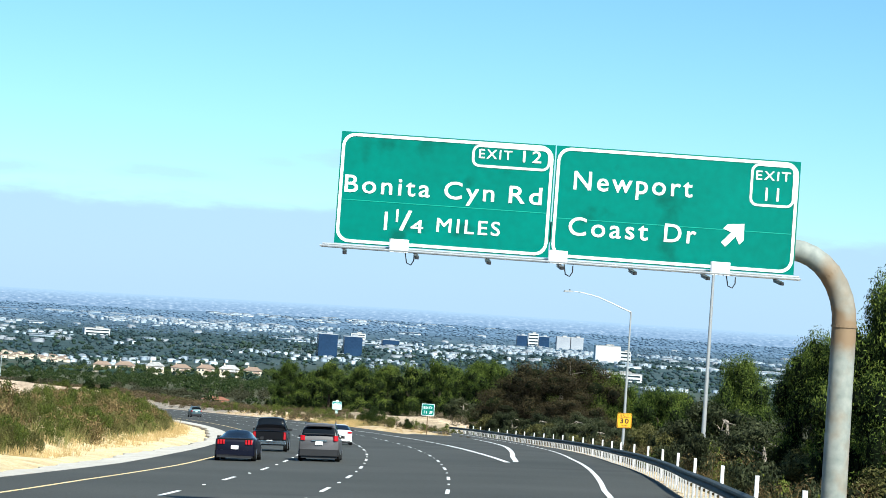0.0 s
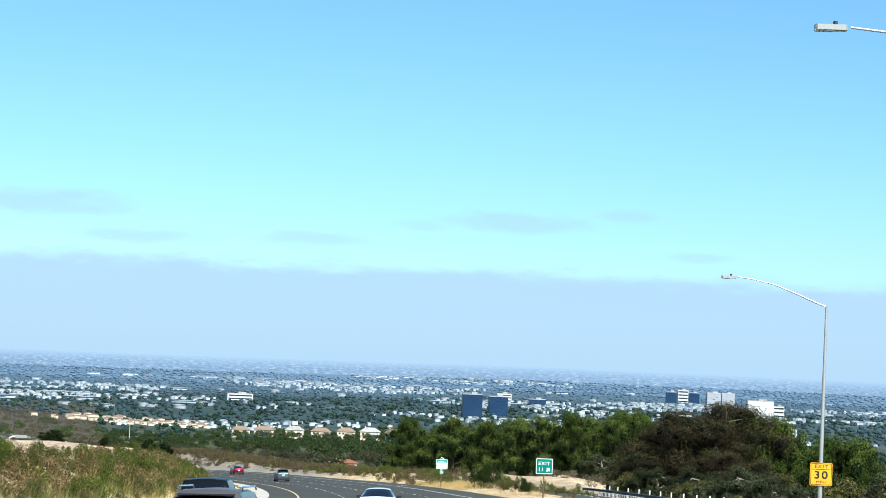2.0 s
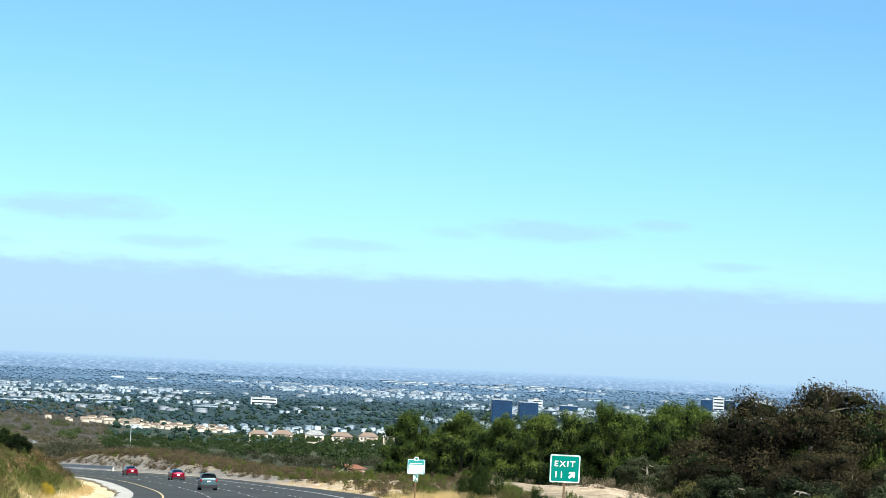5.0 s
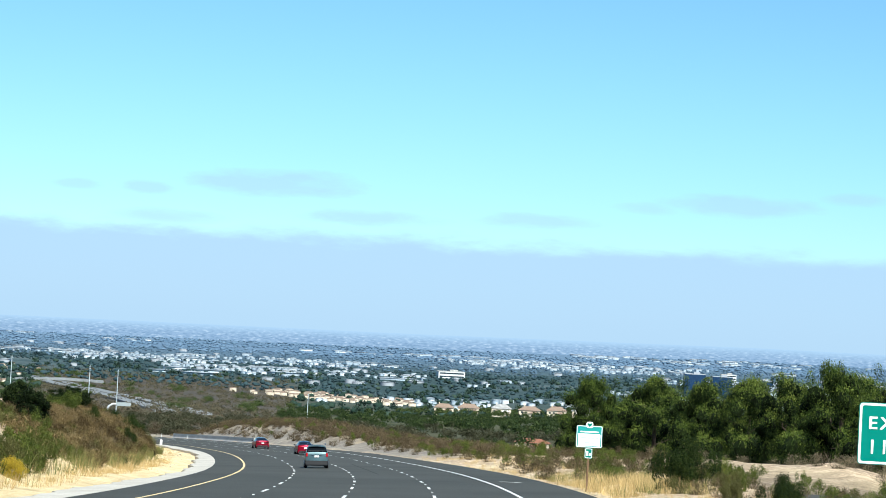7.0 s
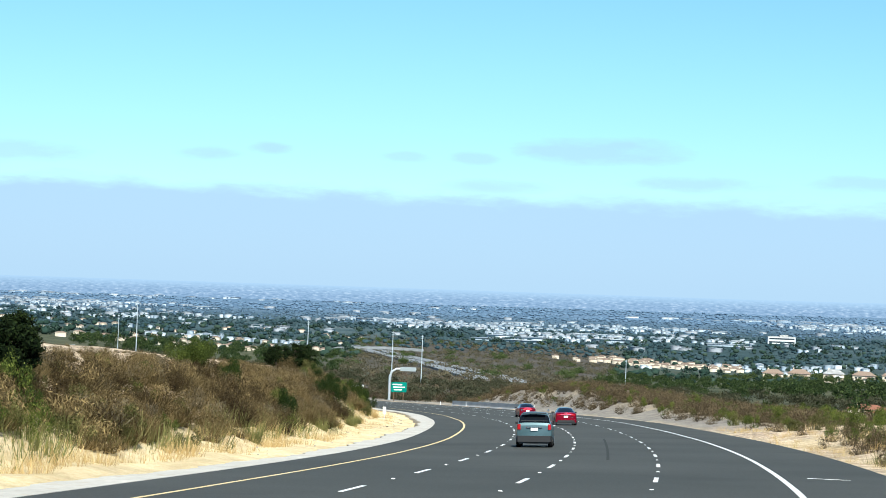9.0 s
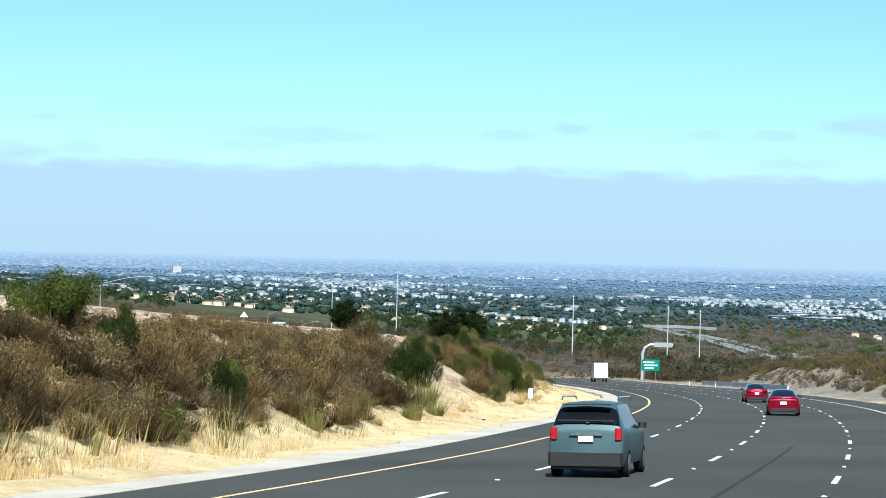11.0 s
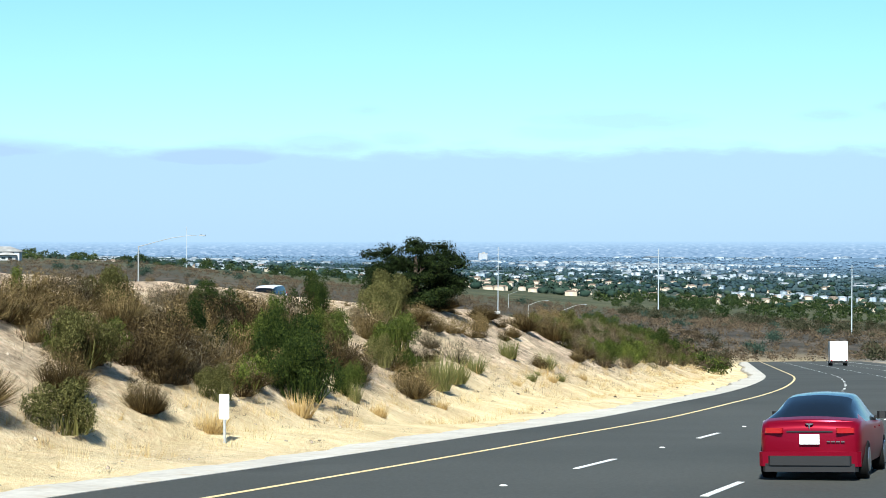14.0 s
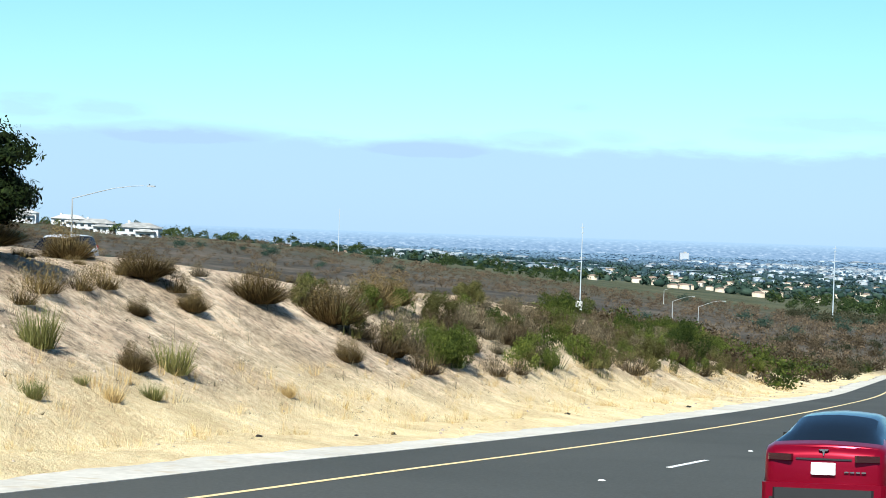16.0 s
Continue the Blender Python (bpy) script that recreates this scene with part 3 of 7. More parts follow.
# ---- building helpers ----
class Shape:
    """Vertices and faces that become one mesh."""

    def __init__(self):
        self.v, self.f = [], []

    def add(self, verts, faces):
        k = len(self.v)
        self.v += [tuple(p) for p in verts]
        self.f += [tuple(i + k for i in q) for q in faces]
        return self

    def box(self, c, d, m=None, ch=0.0):
        x, y, z = (q / 2 for q in d)
        if ch:
            o = []
            for sx, sy in ((1, 1), (-1, 1), (-1, -1), (1, -1)):
                a, b = (sx * (x - ch), sy * y), (sx * x, sy * (y - ch))
                o += [a, b] if sx * sy > 0 else [b, a]
            o.sort(key=lambda p: math.atan2(p[1], p[0]))
            vs = [(px, py, zz) for zz in (-z, z) for px, py in o]
            fs = [(i, (i + 1) % 8, (i + 1) % 8 + 8, i + 8) for i in range(8)] + [tuple(range(7, -1, -1)), tuple(range(8, 16))]
        else:
            vs = [(sx * x, sy * y, sz * z) for sz in (-1, 1) for sx, sy in ((-1, -1), (1, -1), (1, 1), (-1, 1))]
            fs = [(0, 3, 2, 1), (4, 5, 6, 7), (0, 1, 5, 4), (1, 2, 6, 5), (2, 3, 7, 6), (3, 0, 4, 7)]
        t = Matrix.Translation(c) @ (m or Matrix())
        return self.add([t @ Vector(p) for p in vs], fs)

    def tube(self, pts, radii, n=8, caps=True):
        pts = [Vector(p) for p in pts]
        if not hasattr(radii, "__len__"):
            radii = [radii] * len(pts)
        rings = []
        for i, p in enumerate(pts):
            d = (pts[min(i + 1, len(pts) - 1)] - pts[max(i - 1, 0)]).normalized()
            a = d.orthogonal().normalized() if not rings else (last - d * last.dot(d)).normalized()
            last, b = a, d.cross(a)
            rings.append([p + (a * math.cos(2 * math.pi * k / n) + b * math.sin(2 * math.pi * k / n)) * radii[i] for k in range(n)])
        fs = [(i * n + k, i * n + (k + 1) % n, (i + 1) * n + (k + 1) % n, (i + 1) * n + k) for i in range(len(pts) - 1) for k in range(n)]
        if caps:
            fs += [tuple(range(n - 1, -1, -1)), tuple((len(pts) - 1) * n + k for k in range(n))]
        return self.add([p for r in rings for p in r], fs)

    def disc(self, c, axis, r, depth, n=20, hole=0.0):
        c, axis = Vector(c), Vector(axis).normalized()
        return self.tube([c - axis * depth / 2, c + axis * depth / 2], r, n)

    def plate(self, outline, y0, y1):
        """A flat panel from an outline in x and z, from depth y0 to y1."""
        n = len(outline)
        vs = [(x, y0, z) for x, z in outline] + [(x, y1, z) for x, z in outline]
        fs = [tuple(range(n)), tuple(range(2 * n - 1, n - 1, -1))] + [(i, i + n, (i + 1) % n + n, (i + 1) % n) for i in range(n)]
        return self.add(vs, fs)

    def ring(self, outer, inner, y0, y1):
        n = len(outer)
        vs = [(x, y, z) for y in (y0, y1) for o in (outer, inner) for x, z in o]
        fs = []
        for i in range(n):
            j = (i + 1) % n
            fs += [(i, j, n + j, n + i), (2 * n + i, 3 * n + i, 3 * n + j, 2 * n + j), (i, 2 * n + i, 2 * n + j, j), (n + i, n + j, 3 * n + j, 3 * n + i)]
        return self.add(vs, fs)


def rounded(x0, z0, x1, z1, r, n=5):
    pts = []
    for cx, cz, a in ((x1 - r, z1 - r, 0), (x0 + r, z1 - r, 90), (x0 + r, z0 + r, 180), (x1 - r, z0 + r, 270)):
        pts += [(cx + r * math.cos(radians(a + 90 * k / n)), cz + r * math.sin(radians(a + 90 * k / n))) for k in range(n + 1)]
    return pts


def mesh_of(name, shape, mat, flat=True):
    me = bpy.data.meshes.new(name)
    me.from_pydata(shape.v, [], shape.f)
    me.materials.append(mat)
    bm = bmesh.new()
    bm.from_mesh(me)
    bmesh.ops.recalc_face_normals(bm, faces=bm.faces)
    bm.to_mesh(me)
    bm.free()
    if not flat:
        me.polygons.foreach_set("use_smooth", [True] * len(me.polygons))
        me.set_sharp_from_angle(angle=radians(40))
    return me


def part(name, shape, mat, parent, label="", flat=True):
    ob = new(name, mesh_of(name, shape, mat, flat) if isinstance(shape, Shape) else shape)
    ob.parent = parent
    return tagged(ob, label)


def thing(name, label, category, m=None, group="", kind=""):
    ob = new(name)
    ob.empty_display_size = 0.3
    if m is not None:
        ob.matrix_world = m
    return tagged(ob, label, category, group, kind)


def whole(name, shape, mat, label, category, m=None, group="", kind="", flat=True):
    ob = new(name, mesh_of(name, shape, mat, flat) if isinstance(shape, Shape) else shape)
    if m is not None:
        ob.matrix_world = m
    return tagged(ob, label, category, group, kind)


def big_mesh(name, verts, faces, mat):
    """One mesh from arrays of corners and of equal-sized faces."""
    verts, faces = np.asarray(verts, np.float32), np.asarray(faces, np.int32)
    me = bpy.data.meshes.new(name)
    k = faces.shape[1]
    me.vertices.add(len(verts))
    me.vertices.foreach_set("co", verts.ravel())
    me.loops.add(faces.size)
    me.loops.foreach_set("vertex_index", faces.ravel())
    me.polygons.add(len(faces))
    me.polygons.foreach_set("loop_start", np.arange(0, faces.size, k, dtype=np.int32))
    me.update(calc_edges=True)
    me.materials.append(mat)
    return me


def words(text, size, mat, parent, x, z, y=-0.02, spacing=1.22, thick=0.004, name="lettering", heavy=0.014, align="LEFT", width=None):
    """Lettering in the built-in font, its capitals size metres high, on the front (-y) of a sign."""
    cu = bpy.data.curves.new(name, "FONT")
    cu.body, cu.size, cu.space_character, cu.extrude = text, size / 0.7, spacing, thick
    cu.align_x, cu.resolution_u = align, 4
    tmp = bpy.data.objects.new(name, cu)
    scene.collection.objects.link(tmp)
    me = bpy.data.meshes.new_from_object(tmp.evaluated_get(bpy.context.evaluated_depsgraph_get()))
    bpy.data.objects.remove(tmp)
    me.materials.clear()
    me.materials.append(mat)
    k = 1.0
    if width:
        xs = [v.co.x for v in me.vertices]
        k = width / (max(xs) - min(xs))
        x -= min(xs) * k
    me.transform(Matrix.Translation((x, y, z)) @ Matrix.Rotation(math.pi / 2, 4, "X") @ Matrix.Diagonal((k, 1, 1, 1)))
    # one object for each letter; a dot goes with its stem
    root = list(range(len(me.vertices)))

    def top_of(i):
        while root[i] != i:
            root[i] = root[root[i]]
            i = root[i]
        return i

    for e in me.edges:
        a, b = top_of(e.vertices[0]), top_of(e.vertices[1])
        root[a] = b
    span = {}
    for v in me.vertices:
        q = span.setdefault(top_of(v.index), [v.co.x, v.co.x])
        q[0], q[1] = min(q[0], v.co.x), max(q[1], v.co.x)
    glyphs = []
    for k, (lo, hi) in sorted(span.items(), key=lambda i: i[1][0]):
        if glyphs and lo < glyphs[-1][0] - 0.3 * min(hi - lo, 0.1):
            glyphs[-1][0] = max(glyphs[-1][0], hi)
            glyphs[-1][1].add(k)
        else:
            glyphs.append([hi, {k}])
    for _, keys in glyphs:
        g = Shape()
        own = [v.index for v in me.vertices if top_of(v.index) in keys]
        idx = {i: k for k, i in enumerate(own)}
        for dx, dz, dy in ((-1, -1, 0.0), (1, -1, 0.0012), (-1, 1, 0.0024), (1, 1, 0.0036)):
            off = Vector((dx * heavy * size, -dy, dz * heavy * size))
            g.add([me.vertices[i].co + off for i in own], [tuple(idx[i] for i in p.vertices) for p in me.polygons if p.vertices[0] in idx])
        part("letter", g, mat, parent)


def turn(s, back=0.0):
    """Rotation that points a thing's +y down the road at s."""
    return Matrix.Rotation(heading(s) + back, 4, "Z")


def place(s, u, h=0.0, back=0.0, banked=True):
    return Matrix.Translation(at(s, u, h, banked)) @ turn(s, back)


def on_land(x, y, h=0.0, rz=0.0, size=1.0):
    return Matrix.Translation((x, y, float(land([x], [y])[0]) + h)) @ Matrix.Rotation(rz, 4, "Z") @ Matrix.Scale(size, 4)


def spot(s, u):
    p = at(s, u)
    return p.x, p.y


# ---- ground, one sheet out to the horizon ----
def build_ground():
    a = 0.43
    ca, sa = math.cos(a), math.sin(a)
    gx = np.concatenate([-np.geomspace(4900, 125, 42)[:-1], np.arange(-125, 125.1, 1.7), np.geomspace(128, 4900, 42)])
    gy = np.concatenate([-np.geomspace(2500, 85, 14)[:-1], np.arange(-85, 780.1, 1.9), np.geomspace(786, 5300, 60)])
    X, Y = np.meshgrid(gx, gy)
    px, py = (X * ca - Y * sa).ravel() + 15, (X * sa + Y * ca).ravel()
    r = np.hypot(px + 55, py - 250)
    k = np.minimum(1, 4700 / np.maximum(r, 1))
    px, py = (px + 55) * k - 55, (py - 250) * k + 250
    z = land(px, py)
    w, h = len(gx), len(gy)
    i = (np.arange(h - 1)[:, None] * w + np.arange(w - 1)[None]).ravel()
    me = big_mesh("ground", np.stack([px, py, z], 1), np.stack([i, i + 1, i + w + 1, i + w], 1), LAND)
    me.polygons.foreach_set("use_smooth", [True] * len(me.polygons))
    s, u = along(px, py)
    d = np.hypot(px + 55, py - 250)
    az = np.degrees(np.arctan2(-(px + 55), py - 250))
    n = bumps(px, py, 9.0)
    straw = np.clip(np.where(u < 0, smooth(-24.5, -21, u) * 1.0, 0.25) + 0.25 * n * (u > -30), 0, 1) * (d < 900)
    scrub = np.where(u < -64, smooth(64, 85, -u), np.where(u > 8, np.where(s > 430, smooth(8.5, 13, u) * 0.8, smooth(14, 26, u) * 0.85), 0)) * np.clip(0.95 + 0.2 * n, 0, 1)
    scrub = np.maximum(scrub * (1 - np.clip(1.6 * mound(s, u), 0, 1)), smooth(700, 900, s))
    knoll = smooth(19.6, 20.6, az) * (1 - smooth(26, 28.5, az)) * smooth(1000, 1250, d) * (1 - smooth(2450, 2800, d))
    green = smooth(55, 130, u) * 0.9
    green = np.maximum(green, smooth(720, 1050, d) * (1 - 0.9 * knoll))
    green = green * (1 - 0.95 * knoll)
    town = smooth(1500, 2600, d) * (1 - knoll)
    gravel = smooth(4.5, 4.9, u) * (1 - smooth(9.0, 12.5, u + 0.8 * n)) * smooth(395, 440, s) * (s < 900)
    # the plain zone sets how much painted haze the far ground takes
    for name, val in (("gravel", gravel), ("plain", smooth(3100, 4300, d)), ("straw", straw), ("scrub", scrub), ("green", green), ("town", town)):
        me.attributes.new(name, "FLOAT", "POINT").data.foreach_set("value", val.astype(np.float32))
    return tagged(new("ground", me), "sandy hillside falling to scrub, woods and a hazy town plain", "ground", kind="structure")


build_ground()


def far_haze():
    """The rim of the plain beyond everything else: a plain glowing band painted with haze."""
    m = bpy.data.materials.new("far_haze")
    m.use_nodes = True
    n, l = m.node_tree.nodes, m.node_tree.links
    co, mp, no = n.new("ShaderNodeTexCoord"), n.new("ShaderNodeMapping"), n.new("ShaderNodeTexNoise")
    mp.inputs["Scale"].default_value = (0.10, 0.10, 0.36)
    no.inputs["Scale"].default_value, no.inputs["Detail"].default_value = 1.0, 3
    l.new(co.outputs["Object"], mp.inputs[0])
    l.new(mp.outputs[0], no.inputs[0])
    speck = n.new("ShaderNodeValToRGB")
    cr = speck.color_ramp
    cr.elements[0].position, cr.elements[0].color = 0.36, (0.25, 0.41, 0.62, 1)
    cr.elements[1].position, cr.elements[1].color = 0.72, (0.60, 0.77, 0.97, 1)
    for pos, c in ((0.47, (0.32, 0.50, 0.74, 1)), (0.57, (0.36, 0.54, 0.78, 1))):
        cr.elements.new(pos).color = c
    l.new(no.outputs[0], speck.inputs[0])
    # the painted haze fades into the sky colour as the band rises
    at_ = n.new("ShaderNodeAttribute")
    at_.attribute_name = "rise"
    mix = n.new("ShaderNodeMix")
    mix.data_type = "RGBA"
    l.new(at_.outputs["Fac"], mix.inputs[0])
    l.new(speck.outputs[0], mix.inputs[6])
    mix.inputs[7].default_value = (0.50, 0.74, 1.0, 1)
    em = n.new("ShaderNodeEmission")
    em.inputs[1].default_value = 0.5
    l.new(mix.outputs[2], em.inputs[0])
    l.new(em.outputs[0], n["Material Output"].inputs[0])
    az = np.radians(np.linspace(-40, 80, 121))
    ez = np.interp(np.degrees(az), AZ, EYE_Z)
    v, rise = [], []
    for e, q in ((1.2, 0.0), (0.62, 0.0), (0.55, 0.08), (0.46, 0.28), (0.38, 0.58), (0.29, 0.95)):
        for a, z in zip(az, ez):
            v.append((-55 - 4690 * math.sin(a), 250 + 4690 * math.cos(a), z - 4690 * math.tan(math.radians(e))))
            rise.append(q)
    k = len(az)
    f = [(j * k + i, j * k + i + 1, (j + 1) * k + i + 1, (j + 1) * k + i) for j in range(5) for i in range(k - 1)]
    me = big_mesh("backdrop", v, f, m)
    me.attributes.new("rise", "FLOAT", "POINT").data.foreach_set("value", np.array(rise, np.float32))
    tagged(new("backdrop", me), "glowing backdrop band painted as the hazy blue far rim", "backdrop", kind="structure")


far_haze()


def ribbon(s0, s1, us, lift, step=3.0, hf=None, depth=0.0):
    """A strip along the road; us(s) gives its edges, hf(s, u) its height over the grade."""
    n = max(1, int(round((s1 - s0) / step)))
    g = Shape()
    rows = []
    for i in range(n + 1):
        s = s0 + (s1 - s0) * i / n
        row = []
        for u in us(s):
            p = at(s, u, lift, hf is None)
            if hf:
                p.z += float(hf(s, u))
            row.append(p)
        if depth:
            row = [row[0] - Vector((0, 0, depth)), *row, row[-1] - Vector((0, 0, depth))]
        rows.append(row)
    w = len(rows[0])
    g.add([p for r in rows for p in r], [(i * w + k, i * w + k + 1, (i + 1) * w + k + 1, (i + 1) * w + k) for i in range(n) for k in range(w - 1)])
    return g


road = whole("road", ribbon(-90, 860, lambda s: (-15.9, -11.7, -8, -4, 0, 4.62), 0.0, 3, None, 0.18), ASPHALT, "dark grey asphalt freeway with four lanes", "road", kind="structure")


def ramp_lift(s, u):
    return ramp_h(np.float64(u))


def ramp_edges(s):
    r = float(rail_u(s))
    a = 4.6 if s < 236 else max(4.6, 4.6 + (r - 8.2 - 4.6) * float(smooth(236, 262, s)))
    return tuple(a + (r - 0.25 - a) * k / 10 for k in range(11))


ramp = whole("exit_ramp", ribbon(-60, 352, ramp_edges, 0.002, 3, ramp_lift, 0.18), ASPHALT, "dark grey asphalt exit ramp peeling off the freeway", "road", kind="structure")
gutter = whole("gutter", ribbon(-90, 860, lambda s: (-17.4 - 0.25 * math.sin(s * 0.07) - 0.15 * math.sin(s * 0.31) - 0.12 * math.sin(s * 1.13) - 0.08 * math.sin(s * 2.9), -15.9), 0.012, 0.8, None, 0.32), PALE, "pale sand-dusted concrete strip beside the shoulder", "pavement", kind="structure")


def other_h(s, u):
    left = np.interp(s, (-100, 60, 100, 200, 300, 400, 560, 620, 680, 740), (1.6, 1.8, 2.0, 2.5, 3.0, 3.7, 3.8, 3.0, 1.2, 0.3))
    return left + 0.5 + 0.35


other = whole("opposite_carriageway", ribbon(0, 840, lambda s: (-63, -55, -46), 0.0, 6, other_h, 0.5), ASPHALT, "grey asphalt carriageway beyond the ridge", "road", kind="structure")

# ---- road markings ----
Y_LINE, A_LINE, B_LINE, C_LINE, E_LINE = -13.5, -9.84, -6.18, -2.52, 1.15


def stripe(s0, s1, uf, w, mat, label, lift=0.006, hf=None, name="edge_line"):
    ob = part(name, ribbon(s0, s1, lambda s: (uf(s) - w / 2, uf(s) + w / 2), lift, 3, hf), mat, road, label)
    return ob


stripe(-90, 860, lambda s: Y_LINE, 0.16, YELLOW_PAINT, "worn yellow left edge line")
stripe(114, 860, lambda s: E_LINE, 0.17, WHITE_PAINT, "white right edge line")
stripe(-60, 351, lambda s: float(rail_u(s)) - 2.7, 0.2, WHITE_PAINT, "white ramp edge line", 0.018, ramp_lift)
stripe(116, 236, lambda s: float(max(E_LINE + 0.2, rail_u(s) - 6.2)), 0.3, WHITE_PAINT, "broad white gore line", 0.01, lambda s, u: ramp_lift(s, u) + 0.002)
stripe(114, 170, lambda s: E_LINE, 0.3, WHITE_PAINT, "broad white gore line", 0.009)
dash = Shape()
dash.box((0, 1.83, 0), (0.13, 3.66, 0.008))
dash_me = mesh_of("lane_dash", dash, WHITE_PAINT)
dot = Shape()
dot.add([(-0.06, -0.06, 0), (0.06, -0.06, 0), (0.06, 0.06, 0), (-0.06, 0.06, 0), (-0.035, -0.035, 0.02), (0.035, -0.035, 0.02), (0.035, 0.035, 0.02), (-0.035, 0.035, 0.02)],
        [(4, 5, 6, 7), (0, 1, 5, 4), (1, 2, 6, 5), (2, 3, 7, 6), (3, 0, 4, 7)])
dot_me = mesh_of("reflector", dot, WHITE_PAINT)


def tilt(s):
    """A pose on the paving at s, tipped to the grade."""
    g = float(grade(s + 1) - grade(s - 1)) / 2
    return turn(s) @ Matrix.Rotation(math.atan(g), 4, "X")


for u, s0 in ((A_LINE, 319.9), (B_LINE, 312.6), (C_LINE, 315.0)):
    for k in range(-22, 32):
        s = s0 + 14.63 * k
        d = part("lane_dash", dash_me, WHITE_PAINT, road)
        d.matrix_world = Matrix.Translation(at(s, u, 0.006)) @ tilt(s + 1.8)
        d = part("reflector", dot_me, WHITE_PAINT, road)
        d.matrix_world = Matrix.Translation(at(s + 9.2, u, 0.002)) @ tilt(s)
# shoulder mark on the outside
g = Shape()
g.box((0, 0, 0), (2.0, 0.14, 0.008))
part("shoulder_mark", g, WHITE_PAINT, road).matrix_world = Matrix.Translation(at(319, 2.9, 0.006)) @ tilt(319)
# skid mark
g = ribbon(338, 384, lambda s: (-4.62 + 0.0003 * (s - 360) ** 2, -4.5 + 0.0003 * (s - 360) ** 2), 0.004, 1.5)
part("tyre_mark", g, plain("tyre_mark", (0.04, 0.042, 0.04), 0.9), road, "dark curved tyre mark")


# ---- guard rail along the ramp ----
def guardrail():
    rail = thing("guardrail", "weathered steel guardrail on posts along the exit ramp", "guardrail", kind="structure")
    prof = [(0.0, 0.5), (-0.08, 0.55), (-0.08, 0.6), (0.0, 0.66), (-0.08, 0.72), (-0.08, 0.78), (0.0, 0.83)]
    rows, ss = [], np.arange(-40, 347, 1.905)
    for s in ss:
        u = float(rail_u(s))
        base = at(s, u, 0.0, False) + Vector((0, 0, float(ramp_h(np.float64(u)))))
        n = Vector((math.cos(heading(s)), math.sin(heading(s)), 0))
        rows.append([base + n * a + Vector((0, 0, b)) for a, b in prof])
    g, w = Shape(), len(prof)
    g.add([p for r in rows for p in r], [(i * w + k, i * w + k + 1, (i + 1) * w + k + 1, (i + 1) * w + k) for i in range(len(rows) - 1) for k in range(w - 1)])
    ob = part("rail_beam", g, RAIL_STEEL, rail)
    ob.modifiers.new("thickness", "SOLIDIFY").thickness = 0.006
    p = Shape()
    p.box((0.14, 0, 0.12), (0.07, 0.07, 1.08), None, 0.01)
    p.box((0.04, 0, 0.60), (0.09, 0.07, 0.3))
    post_me = mesh_of("rail_post", p, surface("post_timber", (0.34, 0.35, 0.35), (0.5, 0.51, 0.5), 1, 10, 0.85, 0, 0.3))
    m = Shape()
    m.box((0.3, 0, 0.62), (0.1, 0.06, 1.25), None, 0.012)
    mark_me = mesh_of("marker_post", m, POST_WHITE)
    for k, s in enumerate(ss):
        base = at(s, float(rail_u(s)), 0.0, False) + Vector((0, 0, float(ramp_h(np.float64(rail_u(s))))))
        part("rail_post", post_me, None, rail).matrix_world = Matrix.Translation(base) @ turn(s, -0.1)
        if k % 6 == 0:
            part("marker_post", mark_me, None, rail, "white marker post").matrix_world = Matrix.Translation(base) @ turn(s)
    e = Shape()
    p0 = at(346.5, float(rail_u(346.5)), 0.0, False) + Vector((0, 0, float(ramp_h(np.float64(rail_u(346.5))))))
    e.box(p0 + Vector((0, 0, 0.6)), (0.14, 0.4, 0.36), turn(346), 0.03)
    part("end_shoe", e, RAIL_STEEL, rail)


guardrail()


def barrier(s0, s1, u, label):
    b = thing("concrete_barrier", label, "barrier", kind="structure")
    prof = [(-0.3, 0), (-0.3, 0.08), (-0.16, 0.33), (-0.09, 0.95), (0.09, 0.95), (0.09, 0)]
    step = 6.0
    for k in range(int((s1 - s0) / step)):
        g, rows = Shape(), []
        for s in (s0 + k * step + 0.02, s0 + (k + 1) * step - 0.02):
            n = Vector((math.cos(heading(s)), math.sin(heading(s)), 0))
            base = at(s, u)
            rows.append([base + n * a + Vector((0, 0, h - 0.1)) for a, h in prof])
        w = len(prof)
        g.add([p for r in rows for p in r], [(i, (i + 1) % w, w + (i + 1) % w, w + i) for i in range(w)] + [tuple(range(w)), tuple(range(2 * w - 1, w - 1, -1))])
        part("barrier_panel", g, CONCRETE, b)


barrier(560, 638, 5.3, "low grey concrete barrier beside the right shoulder")


